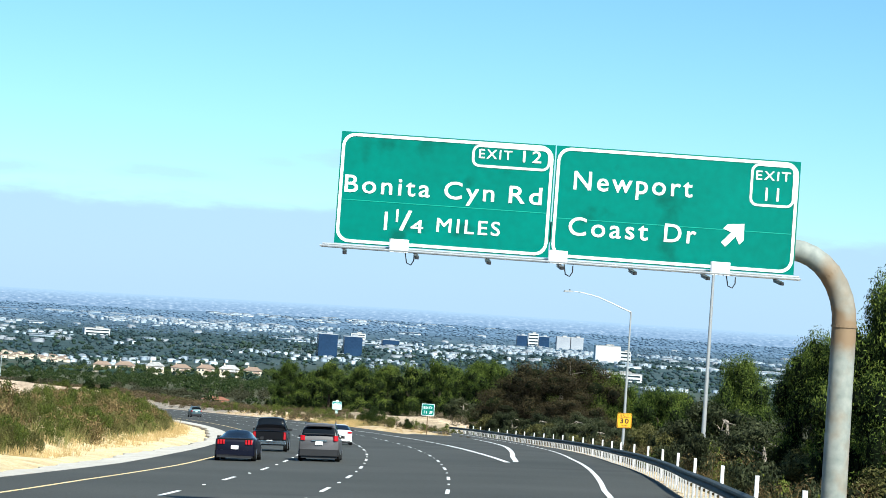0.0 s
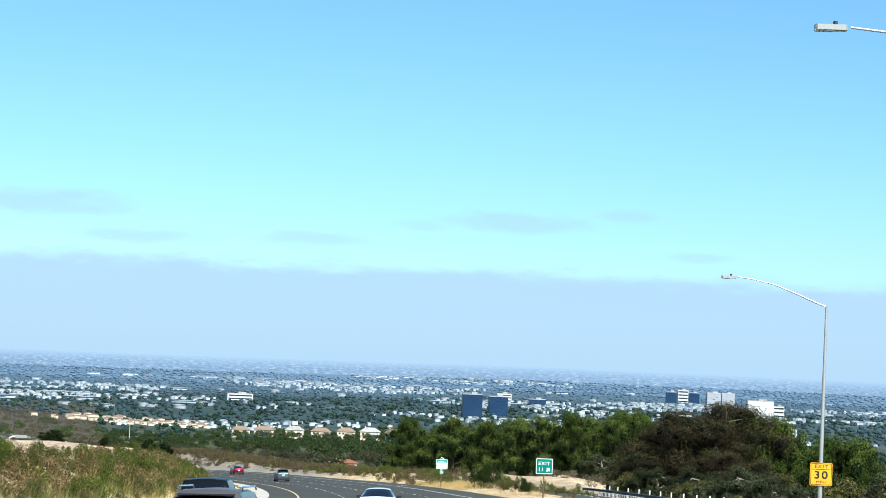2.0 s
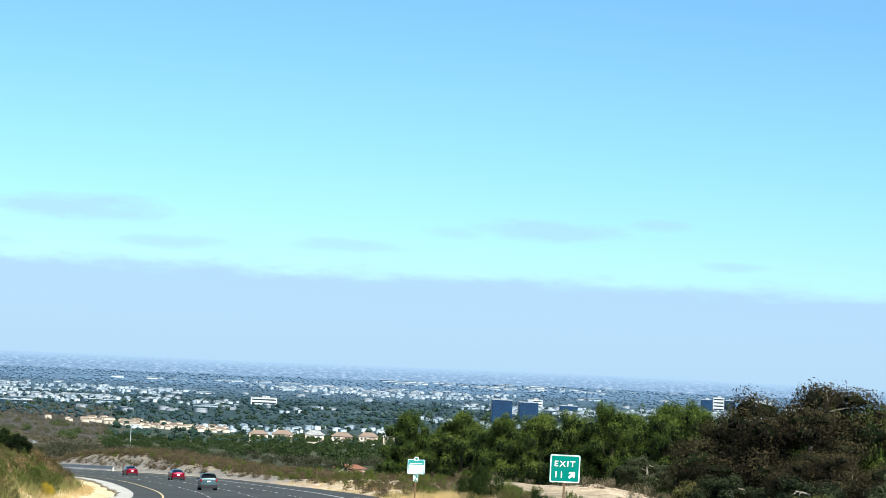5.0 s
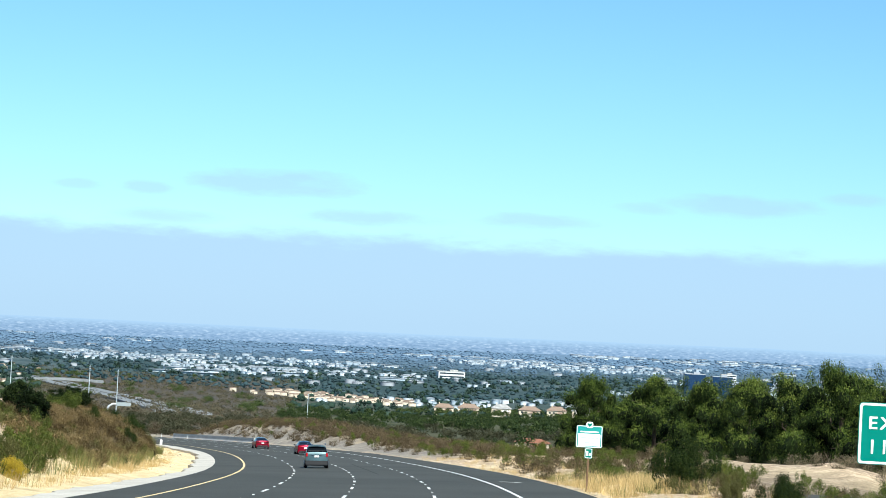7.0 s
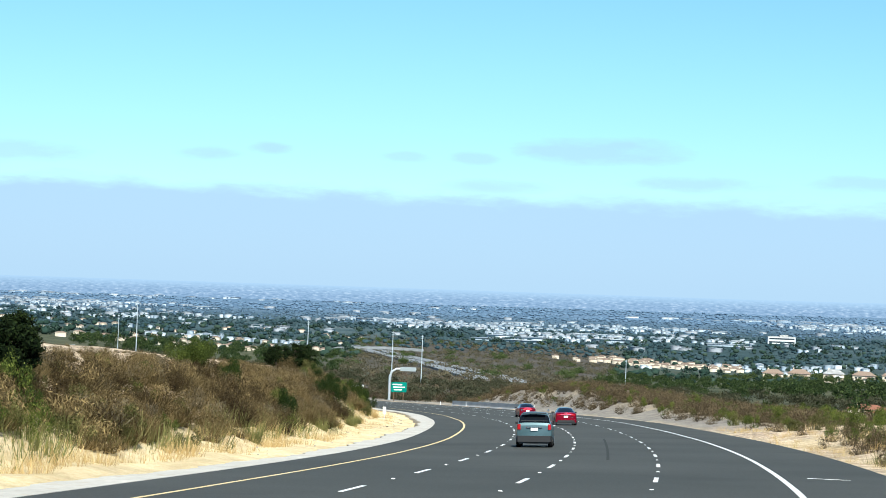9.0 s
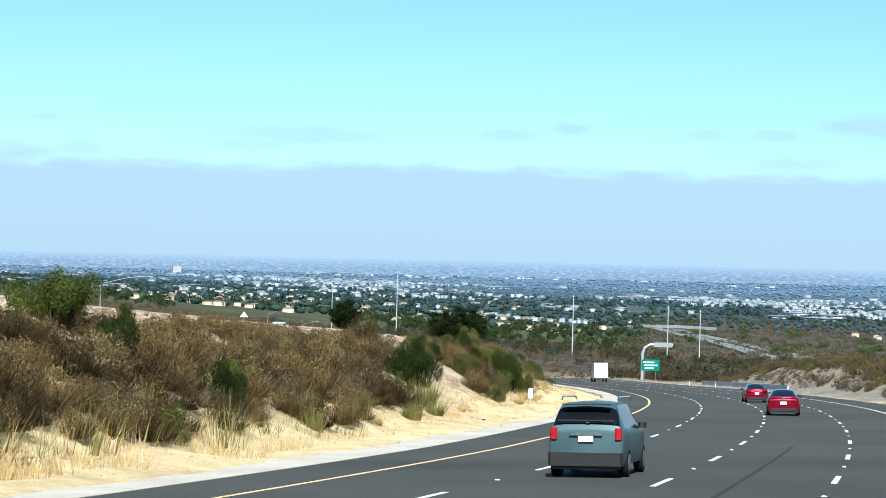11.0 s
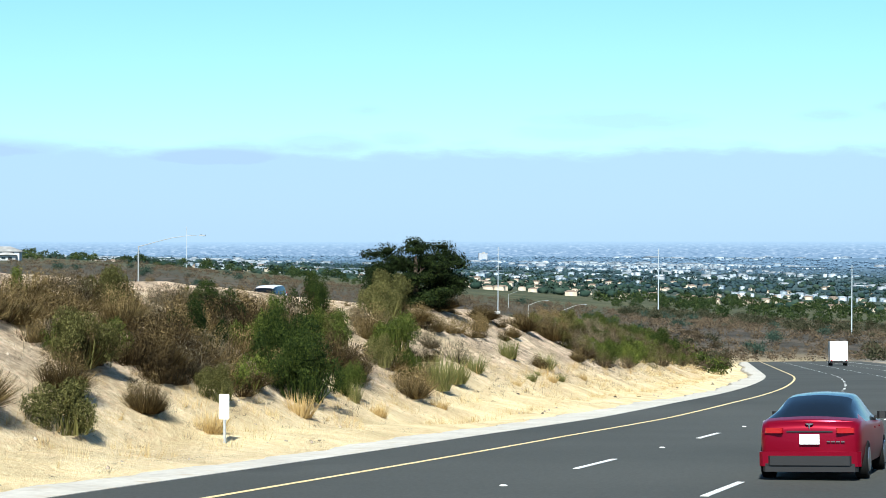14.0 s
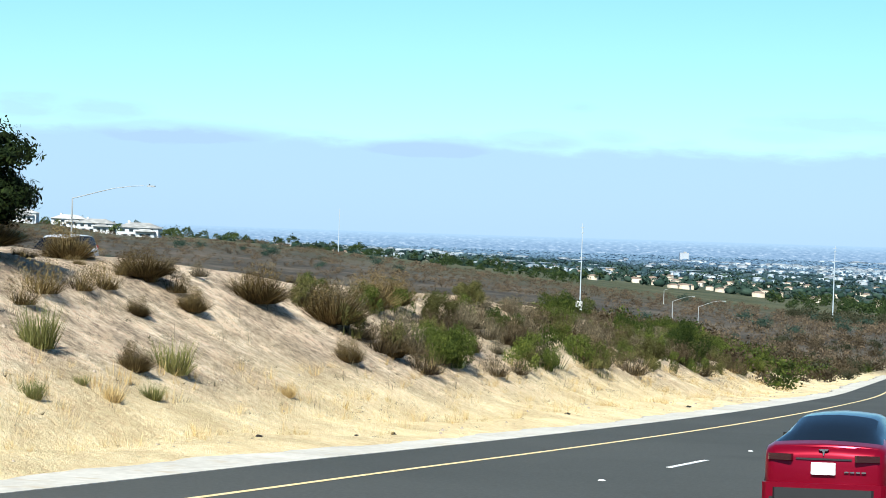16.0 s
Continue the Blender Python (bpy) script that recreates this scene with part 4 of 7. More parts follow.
# ---- overhead sign on its bent steel pole ----
def overhead_sign():
    p = Vector((-7.97, 47.75, 2.90))
    m = Matrix.Translation(p) @ Matrix.Rotation(radians(3.4), 4, "Z") @ Matrix.Rotation(radians(SIGN_ROLL), 4, "Y") @ Matrix.Scale(0.955, 4)
    t = thing("overhead_sign", "pair of green freeway exit signs on a rust-stained bent steel pole", "road sign", m)
    L, Rr, hh = 4.97, 5.6, 2.6
    for name, x0, w in (("sign_panel", 0.0, L), ("sign_panel", L + 0.03, Rr)):
        g = Shape()
        g.plate([(x0, 0), (x0 + w, 0), (x0 + w, hh), (x0, hh)], 0.0, 0.05)
        b = part(name, g, SIGN_GREEN, t, "weathered green panel")
        g = Shape()
        g.ring(rounded(x0 + 0.03, 0.03, x0 + w - 0.03, hh - 0.03, 0.3), rounded(x0 + 0.1, 0.1, x0 + w - 0.1, hh - 0.1, 0.24), -0.012, 0.0)
        part("border", g, SIGN_WHITE, b)
        g = Shape()
        g.box((x0 + w / 2, -0.004, 1.02 if x0 == 0 else 0.93), (w - 0.22, 0.004, 0.018))
        part("panel_seam", g, plain("seam", (0.0, 0.34, 0.24), 0.5), b)
        if x0 == 0:
            tab = (x0 + 3.06, 1.98, x0 + w - 0.1, hh - 0.1)
            words("Bonita", 0.40, SIGN_WHITE, b, 0.16, 1.2, -0.006, width=1.98)
            words("Cyn", 0.40, SIGN_WHITE, b, 2.48, 1.2, -0.006, width=1.15)
            words("Rd", 0.40, SIGN_WHITE, b, 3.98, 1.2, -0.006, width=0.75)
            words("1", 0.42, SIGN_WHITE, b, 1.02, 0.38, -0.006)
            words("1", 0.30, SIGN_WHITE, b, 1.32, 0.58, -0.006)
            words("/", 0.46, SIGN_WHITE, b, 1.5, 0.4, -0.006, width=0.26)
            words("4", 0.30, SIGN_WHITE, b, 1.76, 0.36, -0.006, width=0.28)
            words("MILES", 0.32, SIGN_WHITE, b, 2.36, 0.42, -0.006, width=1.46)
            words("EXIT", 0.21, SIGN_WHITE, b, 3.22, 2.19, -0.006, width=0.76)
            words("12", 0.27, SIGN_WHITE, b, 4.24, 2.16, -0.006, width=0.42)
        else:
            tab = (x0 + w - 1.12, 1.52, x0 + w - 0.1, hh - 0.1)
            words("Newport", 0.43, SIGN_WHITE, b, x0 + 0.45, 1.62, -0.006, width=2.72)
            words("Coast", 0.42, SIGN_WHITE, b, x0 + 0.4, 0.56, -0.006, width=1.82)
            words("Dr", 0.42, SIGN_WHITE, b, x0 + 2.6, 0.56, -0.006, width=0.72)
            words("EXIT", 0.21, SIGN_WHITE, b, x0 + w - 1.0, 2.13, -0.006, width=0.78)
            words("11", 0.30, SIGN_WHITE, b, x0 + w - 0.76, 1.66, -0.006, width=0.3)
            g = Shape()
            arrow = [(-0.34, -0.07), (-0.01, -0.07), (-0.08, -0.26), (0.06, -0.26), (0.34, 0.0), (0.06, 0.26), (-0.08, 0.26), (-0.01, 0.07), (-0.34, 0.07)]
            ca = math.cos(radians(48))
            sa = math.sin(radians(48))
            g.plate([(x0 + 4.18 + x * ca - z * sa, 0.84 + x * sa + z * ca) for x, z in arrow], -0.012, 0.0)
            part("arrow", g, SIGN_WHITE, b)
        g = Shape()
        g.ring(rounded(*tab, 0.18), rounded(tab[0] + 0.055, tab[1] + 0.055, tab[2] - 0.055, tab[3] - 0.055, 0.13), -0.011, 0.0)
        part("tab_border", g, SIGN_WHITE, b)
    W = L + Rr
    g = Shape()
    for y, z, r in ((-0.12, -0.05, 0.035), (-0.34, -0.1, 0.03), (-0.62, -0.1, 0.022)):
        g.tube([(-0.25, y, z), (W + 0.15, y, z)], r, 6)
    for k in range(55):
        x = -0.1 + k * (W + 0.1) / 54
        g.box((x, -0.37, -0.1), (0.014, 0.52, 0.014))
    for k in range(9):
        x = 0.2 + k * (W - 0.4) / 8
        g.box((x, -0.12, -0.1), (0.05, 0.5, 0.05))
    part("walkway", g, GALV, t, "pale steel light rack under the panels")
    for k in range(7):
        x = 0.3 + k * (W - 0.7) / 6
        g = Shape()
        g.box((x + 0.04, -0.7, -0.2), (0.09, 0.8, 0.07), Matrix.Rotation(0.12, 4, "Z") @ Matrix.Rotation(0.1, 4, "X"), 0.03)
        g.tube([(x, -0.3, -0.2), (x - 0.05, -0.3, -0.08)], 0.03, 5)
        part("sign_light", g, DARK_FIXTURE, t, "dark lamp bracket")
    for x in (1.55, 5.2, 8.9):
        g = Shape()
        g.box((x, -0.4, 0.02), (0.44, 0.2, 0.3), None, 0.03)
        part("ballast_box", g, SIGN_WHITE, t, "white equipment box")
        g = Shape()
        g.tube([(x + 0.15, -0.38, -0.12), (x + 0.2, -0.38, -0.36), (x + 0.3, -0.38, -0.4), (x + 0.36, -0.38, -0.3), (x + 0.36, -0.35, -0.15)], 0.014, 5)
        part("cable", g, DARK_FIXTURE, t)
    # the tube: down from the right of the panels to its foot behind the rail
    inv = m.inverted()
    foot = at(48.0, 6.2, -0.6, False)
    foot.z = float(land([foot.x], [foot.y])[0]) - 0.1
    f = inv @ foot
    pts = [Vector((0.3, 0.4, 0.62)), Vector((f.x - 1.7, 0.4, 0.6))]
    R0 = 1.35
    for k in range(9):
        a = radians(90 - 90 * k / 8)
        pts.append(Vector((f.x - R0 + R0 * math.cos(a), 0.4, 0.6 - R0 * 1.25 + R0 * 1.25 * math.sin(a))))
    pts += [Vector((f.x, 0.4 + (f.y - 0.4) * k / 4, (0.6 - R0 * 1.25) * (1 - k / 4) + f.z * k / 4)) for k in (1, 2, 3, 4)]
    g = Shape()
    g.tube(pts, [0.24] * 2 + [0.25 + 0.004 * k for k in range(9)] + [0.285, 0.29, 0.295, 0.3], 18)
    part("bent_pole", g, RUST_POLE, t, "rust-stained grey steel tube", False)
    for q, r in ((pts[6], 0.27), (pts[10], 0.305)):
        g = Shape()
        g.disc(q, (pts[6] - pts[5]) if r < 0.3 else (0, 0, 1), r, 0.05, 18)
        part("weld_band", g, RUST_POLE, t)
    g = Shape()
    g.box(Vector((f.x - 0.06, -0.02 + f.y * 0.8, f.z + 1.75)), (0.09, 0.012, 0.9))
    part("number_strip", g, SIGN_WHITE, t, "white strip with dark marks")
    for k in range(5):
        g = Shape()
        g.box(Vector((f.x - 0.06, -0.028 + f.y * 0.8, f.z + 1.45 + 0.15 * k)), (0.045, 0.01, 0.1))
        part("strip_mark", g, SIGN_BLACK, t)
    g = Shape()
    g.disc(f + Vector((0, 0, 0.06)), (0, 0, 1), 0.48, 0.1, 18)
    part("base_plate", g, RUST_POLE, t)


SIGN_ROLL = 0.35
overhead_sign()


def roadside_sign(name, label, m, w, h, z0, panel, draw, post, group=""):
    """A panel whose lower edge is z0 over the foot, on one post."""
    t = thing(name, label, "road sign", m, group)
    g = Shape()
    g.plate(rounded(-w / 2, z0, w / 2, z0 + h, 0.08), -0.03, -0.012)
    b = part("sign_panel", g, panel, t)
    g = Shape()
    g.plate(rounded(-w / 2 + 0.01, z0 + 0.01, w / 2 - 0.01, z0 + h - 0.01, 0.08), -0.012, -0.004)
    part("sign_back", g, SIGN_GREY, t)
    if post:
        g = Shape()
        g.box((0, 0.05, (z0 + h) / 2 - 0.35), (0.1, 0.1, z0 + h + 0.5), None, 0.012)
        part("post", g, post, t)
    draw(b, w, h, z0)
    return t


def border(b, w, h, z0, mat, inset=0.025, width=0.035):
    g = Shape()
    g.ring(rounded(-w / 2 + inset, z0 + inset, w / 2 - inset, z0 + h - inset, 0.075), rounded(-w / 2 + inset + width, z0 + inset + width, w / 2 - inset - width, z0 + h - inset - width, 0.05), -0.036, -0.03)
    part("border", g, mat, b)


def draw_exit(b, w, h, z0):
    border(b, w, h, z0, SIGN_WHITE, 0.015, 0.05)
    words("EXIT", 0.27, SIGN_WHITE, b, -0.5, z0 + 0.77, -0.034, width=0.98)
    words("11", 0.30, SIGN_WHITE, b, -0.44, z0 + 0.24, -0.034, width=0.3)
    g = Shape()
    arrow = [(-0.2, -0.055), (-0.01, -0.055), (-0.05, -0.17), (0.05, -0.17), (0.21, 0.0), (0.05, 0.17), (-0.05, 0.17), (-0.01, 0.055), (-0.2, 0.055)]
    ca = math.cos(radians(45))
    g.plate([(0.34 + (x - z) * ca, z0 + 0.38 + (x + z) * ca) for x, z in arrow], -0.036, -0.03)
    part("arrow", g, SIGN_WHITE, b)


def foot_of(s, u, back=0.0):
    x, y = spot(s, u)
    return on_land(x, y) @ turn(s, back)


ex_foot = foot_of(244.5, 7.6)
roadside_sign("exit_sign", "green EXIT 11 gore sign with white arrow on a wooden post", ex_foot, 1.46, 1.34, -11.27 - ex_foot.translation.z, SIGN_GREEN, draw_exit, POST_WOOD)


def draw_adopt(b, w, h, z0):
    border(b, w, h, z0, SIGN_WHITE, 0.012, 0.035)
    g = Shape()
    g.plate(rounded(-w / 2 + 0.1, z0 + 0.08, w / 2 - 0.1, z0 + 0.72, 0.03), -0.036, -0.03)
    part("white_field", g, SIGN_WHITE, b)
    blue = plain("faded_blue", (0.45, 0.52, 0.6), 0.5)
    for k, (x, z, l) in enumerate(((-0.3, 0.5, 0.3), (0.1, 0.5, 0.36), (0.42, 0.5, 0.14), (-0.12, 0.25, 0.26), (0.2, 0.25, 0.2))):
        g = Shape()
        g.box((x, -0.039, z0 + z), (l, 0.004, 0.09))
        part("text_bar", g, blue, b)
    g = Shape()
    g.box((0, -0.036, z0 + 0.82), (0.95, 0.006, 0.07))
    part("heading_bar", g, SIGN_WHITE, b)
    g = Shape()
    g.plate(rounded(-0.18, z0 + h - 0.12, 0.18, z0 + h + 0.2, 0.12), -0.045, -0.02)
    e = part("emblem", g, SIGN_WHITE, b)
    g = Shape()
    g.plate([(0, z0 + h - 0.09), (0.13, z0 + h + 0.06), (0.07, z0 + h + 0.15), (0, z0 + h + 0.09), (-0.07, z0 + h + 0.15), (-0.13, z0 + h + 0.06)], -0.052, -0.045)
    part("emblem_mark", g, SIGN_GREEN, e)
    g = Shape()
    g.plate(rounded(-0.2, z0 - 0.56, 0.2, z0 - 0.04, 0.04), -0.03, -0.012)
    q = part("lower_plate", g, SIGN_GREEN, b)
    border(q, 0.4, 0.52, z0 - 0.56, SIGN_WHITE, 0.01, 0.03)
    for x, z, dx, dz in ((-0.06, -0.3, 0.1, 0.24), (0.08, -0.36, 0.08, 0.12)):
        g = Shape()
        g.box((x, -0.034, z0 + z), (dx, 0.008, dz))
        part("plate_mark", g, SIGN_WHITE, q)


ad_foot = foot_of(310.5, 5.9)
roadside_sign("roadside_sponsor_sign", "teal and white roadside sponsor sign with emblem on a wooden post", ad_foot, 1.36, 1.14, -14.72 - ad_foot.translation.z, surface("teal_sign", (0.0, 0.24, 0.23), (0.005, 0.28, 0.26), 0.8, 6, 0.45, 0, 0.02), draw_adopt, POST_WOOD)


# ---- street lamps ----
def street_lamp(m, arm_x, arm_y, label, group="street lamps", H=11.0):
    t = thing("street_lamp", label, "street lamp", m, group)
    g = Shape()
    g.tube([(0, 0, -0.4), (0, 0, 1.5), (0, 0, H * 0.6), (0, 0, H)], [0.125, 0.115, 0.085, 0.06], 12)
    part("pole", g, LAMP_GREY, t, "", False)
    g = Shape()
    g.box((0, 0, 0.04), (0.4, 0.4, 0.1), None, 0.03)
    g.disc((0, 0, 0.14), (0, 0, 1), 0.17, 0.2, 10)
    part("base_plate", g, CONCRETE, t)
    d = Vector((arm_x, arm_y, 0))
    pts = [Vector((0, 0, H - 0.05)) + d * q + Vector((0, 0, r)) for q, r in ((0, 0), (0.12, 0.2), (0.3, 0.55), (0.55, 0.98), (0.78, 1.2), (0.93, 1.27))]
    g = Shape()
    g.tube(pts, [0.052, 0.045, 0.04, 0.035, 0.03, 0.028], 8)
    part("davit_arm", g, LAMP_GREY, t, "", False)
    g = Shape()
    r = Matrix.Rotation(math.atan2(arm_y, arm_x), 4, "Z")
    g.box(Vector((0, 0, H + 1.2)) + d * 1.02, (0.72, 0.3, 0.12), r, 0.05)
    hd = part("lamp_head", g, LAMP_GREY, t)
    g = Shape()
    g.disc(Vector((0, 0, H + 1.3)) + d * 1.0, (0, 0, 1), 0.05, 0.1, 8)
    part("photocell", g, DARK_FIXTURE, hd)
    g = Shape()
    g.box(Vector((0, 0, H + 1.13)) + d * 1.05, (0.4, 0.22, 0.03), r)
    part("lens", g, SIGN_WHITE, hd)
    return t


for s, u, tip in ((162.3, 13.7, 4.7), (105.0, 9.95, 5.0)):
    r = float(rail_u(s))
    zz = float(grade(s) + ramp_h(np.float64(r)))
    x, y = spot(s, u)
    a = heading(s)
    H = (1.91 if s > 150 else 5.25) - zz
    lp = street_lamp(Matrix.Translation((x, y, zz - 0.05)), -tip * math.cos(a), -tip * math.sin(a), "grey steel davit street lamp behind the guardrail", H=H)
    if s > 150:
        t = thing("speed_advisory_sign", "amber EXIT 30 MPH advisory plate strapped to a lamp pole", "road sign", Matrix.Translation((x, y, zz)) @ turn(s))
        g = Shape()
        g.plate(rounded(-0.54, 2.2, 0.54, 3.3, 0.07), -0.16, -0.14)
        b = part("sign_panel", g, SIGN_YELLOW, t)
        g = Shape()
        g.ring(rounded(-0.51, 2.23, 0.51, 3.27, 0.06), rounded(-0.485, 2.255, 0.485, 3.245, 0.05), -0.166, -0.16)
        g.box((0, -0.163, 2.98), (0.98, 0.006, 0.025))
        part("border", g, SIGN_BLACK, b)
        words("EXIT", 0.17, SIGN_BLACK, b, -0.31, 3.04, -0.164, width=0.62)
        words("30", 0.36, SIGN_BLACK, b, -0.31, 2.54, -0.164, width=0.62, heavy=0.03)
        words("MPH", 0.13, SIGN_BLACK, b, -0.22, 2.31, -0.164, width=0.44)
        for z in (2.35, 3.1):
            g = Shape()
            g.tube([(0.14 * math.cos(k), 0.14 * math.sin(k), z) for k in np.linspace(0, 6.283, 13)], 0.012, 5)
            part("strap", g, GALV, t)


# ---- roadside posts and the far direction signs ----
def delineator(s, u, h=0.95, w=0.1, label="white plastic delineator post at the verge"):
    t = thing("delineator", label, "marker post", foot_of(s, u), "delineators")
    g = Shape()
    g.box((0, 0, h / 2 - 0.1), (w, 0.03, h + 0.2), None, 0.008)
    p = part("post", g, POST_WHITE, t)
    g = Shape()
    g.box((0, -0.02, h * 0.86), (w * 0.75, 0.012, 0.14))
    part("reflector", g, SIGN_GREY, p)


for s, u in ((618, 4.3), (646, 4.3)):
    delineator(s, u)
t = thing("mile_marker", "white paddle marker on a thin post in dry grass", "marker post", foot_of(445.5, -20.3))
g = Shape()
g.box((0, 0, 0.5), (0.06, 0.05, 1.2))
part("post", g, GALV, t)
g = Shape()
g.plate(rounded(-0.13, 0.62, 0.13, 1.22, 0.03), -0.05, -0.03)
pn = part("paddle", g, POST_WHITE, t)
faded = plain("faded_grey", (0.5, 0.5, 0.5), 0.6)
for k in range(4):
    g = Shape()
    g.box((0, -0.052, 1.12 - 0.13 * k), (0.08, 0.006, 0.08))
    part("paddle_mark", g, faded, pn)
t = thing("warning_plate", "white triangular plate on the ridge", "road sign", foot_of(429.4, -34.9, 0.3) @ Matrix.Scale(0.5, 4))
g = Shape()
g.plate([(-0.45, 0.5), (0.45, 0.5), (0, 1.1)], -0.02, 0.02)
part("plate", g, SIGN_WHITE, t)
g = Shape()
g.box((0, 0.04, 0.4), (0.06, 0.06, 1.0))
part("post", g, GALV, t)


def direction_sign(s, u, w, h, z0, label):
    t = thing("direction_sign", label, "road sign", foot_of(s, u))
    g = Shape()
    g.plate(rounded(-w / 2, z0, w / 2, z0 + h, 0.15), -0.06, -0.02)
    b = part("sign_panel", g, SIGN_GREEN, t)
    border(b, w, h, z0, SIGN_WHITE, 0.05, 0.1)
    for k, (x, l) in enumerate(((-0.1, 0.62), (0.02, 0.74), (-0.06, 0.5))):
        g = Shape()
        g.box((w * x, -0.066, z0 + h * (0.76 - 0.26 * k)), (w * l, 0.01, h * 0.11))
        part("text_bar", g, SIGN_WHITE, b)
    for x in (-w * 0.3, w * 0.3):
        g = Shape()
        g.box((x, 0.05, z0 / 2 - 0.3), (0.16, 0.16, z0 + h + 0.2))
        part("post", g, POST_WOOD, t)


ds = foot_of(715, 6.0)
direction_sign(715, 6.0, 3.3, 2.1, -36.1 - ds.translation.z, "green direction sign on posts by the far bend")
t = thing("far_gantry", "grey curved sign gantry seen from behind", "road sign", foot_of(737, 11.5))
g = Shape()
g.tube([(-4.6, 0, -1), (-4.6, 0, 5.2), (-4.2, 0, 6.3), (-3.2, 0, 6.9), (1.2, 0, 6.9)], [0.3, 0.28, 0.26, 0.24, 0.2], 12)
part("bent_pole", g, GALV, t, "", False)
g = Shape()
g.box((-0.7, -0.3, 6.9), (3.6, 0.1, 0.9))
part("sign_back", g, SIGN_GREY, t, "plain grey sign back")


# ---- plants ----
RNG = np.random.default_rng(11)


def blades(n, spread, length, width, lean, seed, droop=0.0):
    """Narrow three-cornered blades that rise from a patch; returns corners and faces."""
    r = np.random.default_rng(seed)
    a, rad = r.uniform(0, 6.283, n), spread * np.sqrt(r.uniform(0, 1, n))
    base = np.stack([rad * np.cos(a), rad * np.sin(a), np.zeros(n)], 1)
    out = a + r.normal(0, 0.7, n)
    tip = lean * r.uniform(0.2, 1.2, n) * (0.4 + rad / max(spread, 1e-3))
    d = np.stack([tip * np.cos(out), tip * np.sin(out), np.ones(n)], 1)
    d /= np.linalg.norm(d, axis=1)[:, None]
    ln = length * r.uniform(0.55, 1.15, n)[:, None]
    side = np.stack([-np.sin(out + r.normal(0, 1, n)), np.cos(out), np.zeros(n)], 1) * width * r.uniform(0.6, 1.3, n)[:, None]
    top = base + d * ln
    top[:, 2] -= droop * r.uniform(0, 1, n)
    v = np.stack([base - side, base + side, top], 1).reshape(-1, 3)
    return v, np.arange(3 * n).reshape(-1, 3)


def leaves(centres, size, r, flat=0.0, slim=0.42, face=None, loose=0.55):
    """A small four-cornered leaf at every centre, turned at random, or about square to the ways given."""
    n = len(centres)
    d1 = r.normal(size=(n, 3))
    if face is not None:
        f = face + r.normal(0, loose, (n, 3))
        f /= np.linalg.norm(f, axis=1)[:, None]
        d1 -= f * (d1 * f).sum(1)[:, None]
    d1[:, 2] *= 1 - flat
    d1 /= np.linalg.norm(d1, axis=1)[:, None]
    d2 = np.cross(d1, r.normal(size=(n, 3)) if face is None else f)
    d2 /= np.linalg.norm(d2, axis=1)[:, None]
    s = (size * r.uniform(0.5, 1.4, n))[:, None]
    a, b = d1 * s, d2 * s * slim
    v = np.stack([centres - a, centres + b, centres + a, centres - b], 1).reshape(-1, 3)
    return v, np.arange(4 * n).reshape(-1, 4)


def cloud(n, clumps, r):
    """Points gathered on the outer parts of a set of clumps (x, y, z, rx, ry, rz)."""
    c = np.asarray(clumps, float)
    w = c[:, 3] * c[:, 4] + c[:, 4] * c[:, 5]
    k = r.choice(len(c), n, p=w / w.sum())
    d = r.normal(size=(n, 3))
    d /= np.linalg.norm(d, axis=1)[:, None]
    rad = r.uniform(0.35, 1.0, n)[:, None] ** 0.5 * (1 + 0.18 * np.sin(d[:, :1] * 7 + d[:, 1:2] * 5 + k[:, None]))
    return c[k, :3] + d * rad * c[k, 3:], d


def shrub_mesh(name, mat, seed, n, size, width, height, clumps=7, twigs=70, hollow=0.0):
    """A bush about two metres wide: many small leaves on a heap of clumps, with bare twigs at the foot."""
    r = np.random.default_rng(seed)
    cl = []
    for k in range(clumps):
        a, q = r.uniform(0, 6.283), r.uniform(0.0, 0.62)
        h = height * r.uniform(0.3, 0.88) * (1 - 0.45 * q)
        cl.append((width * q * 1.5 * math.cos(a), width * q * 1.5 * math.sin(a), h, *(width * r.uniform(0.2, 0.38, 2)), height * r.uniform(0.2, 0.34)))
    p, d = cloud(n, cl, r)
    p[:, 2] = np.maximum(p[:, 2], 0.03)
    v, f = leaves(p, size, r, -1.0, 0.34, d * (1, 1, 0.7))
    tv, tf = blades(twigs, width * 0.5, height * 0.62, 0.012, 0.5, seed + 5)
    tq = np.concatenate([tf, tf[:, 2:]], 1)
    return np.concatenate([v, tv]), np.concatenate([f, tq + len(v)])


def brush_mesh(seed, n, width, height, leaf=0.075):
    """A dry bush: fine curved twigs that fan out from the foot, with a fuzz of ends."""
    r = np.random.default_rng(seed)
    v1, f1 = blades(n, width * 0.6, height * 0.8, 0.013, 1.35, seed, 0.2)
    cl = [(width * 0.45 * math.cos(a), width * 0.45 * math.sin(a), height * r.uniform(0.4, 0.7), width * 0.42, width * 0.42, height * 0.33) for a in r.uniform(0, 6.283, 6)]
    p, d = cloud(int(n * 1.7), cl, r)
    p[:, 2] = np.maximum(p[:, 2], 0.02)
    v2, f2 = leaves(p, leaf, r, -0.5, 0.16, d + (0, 0, 0.3), 0.45)
    return np.concatenate([v1, v2]), np.concatenate([np.concatenate([f1, f1[:, 2:]], 1), f2 + len(v1)])


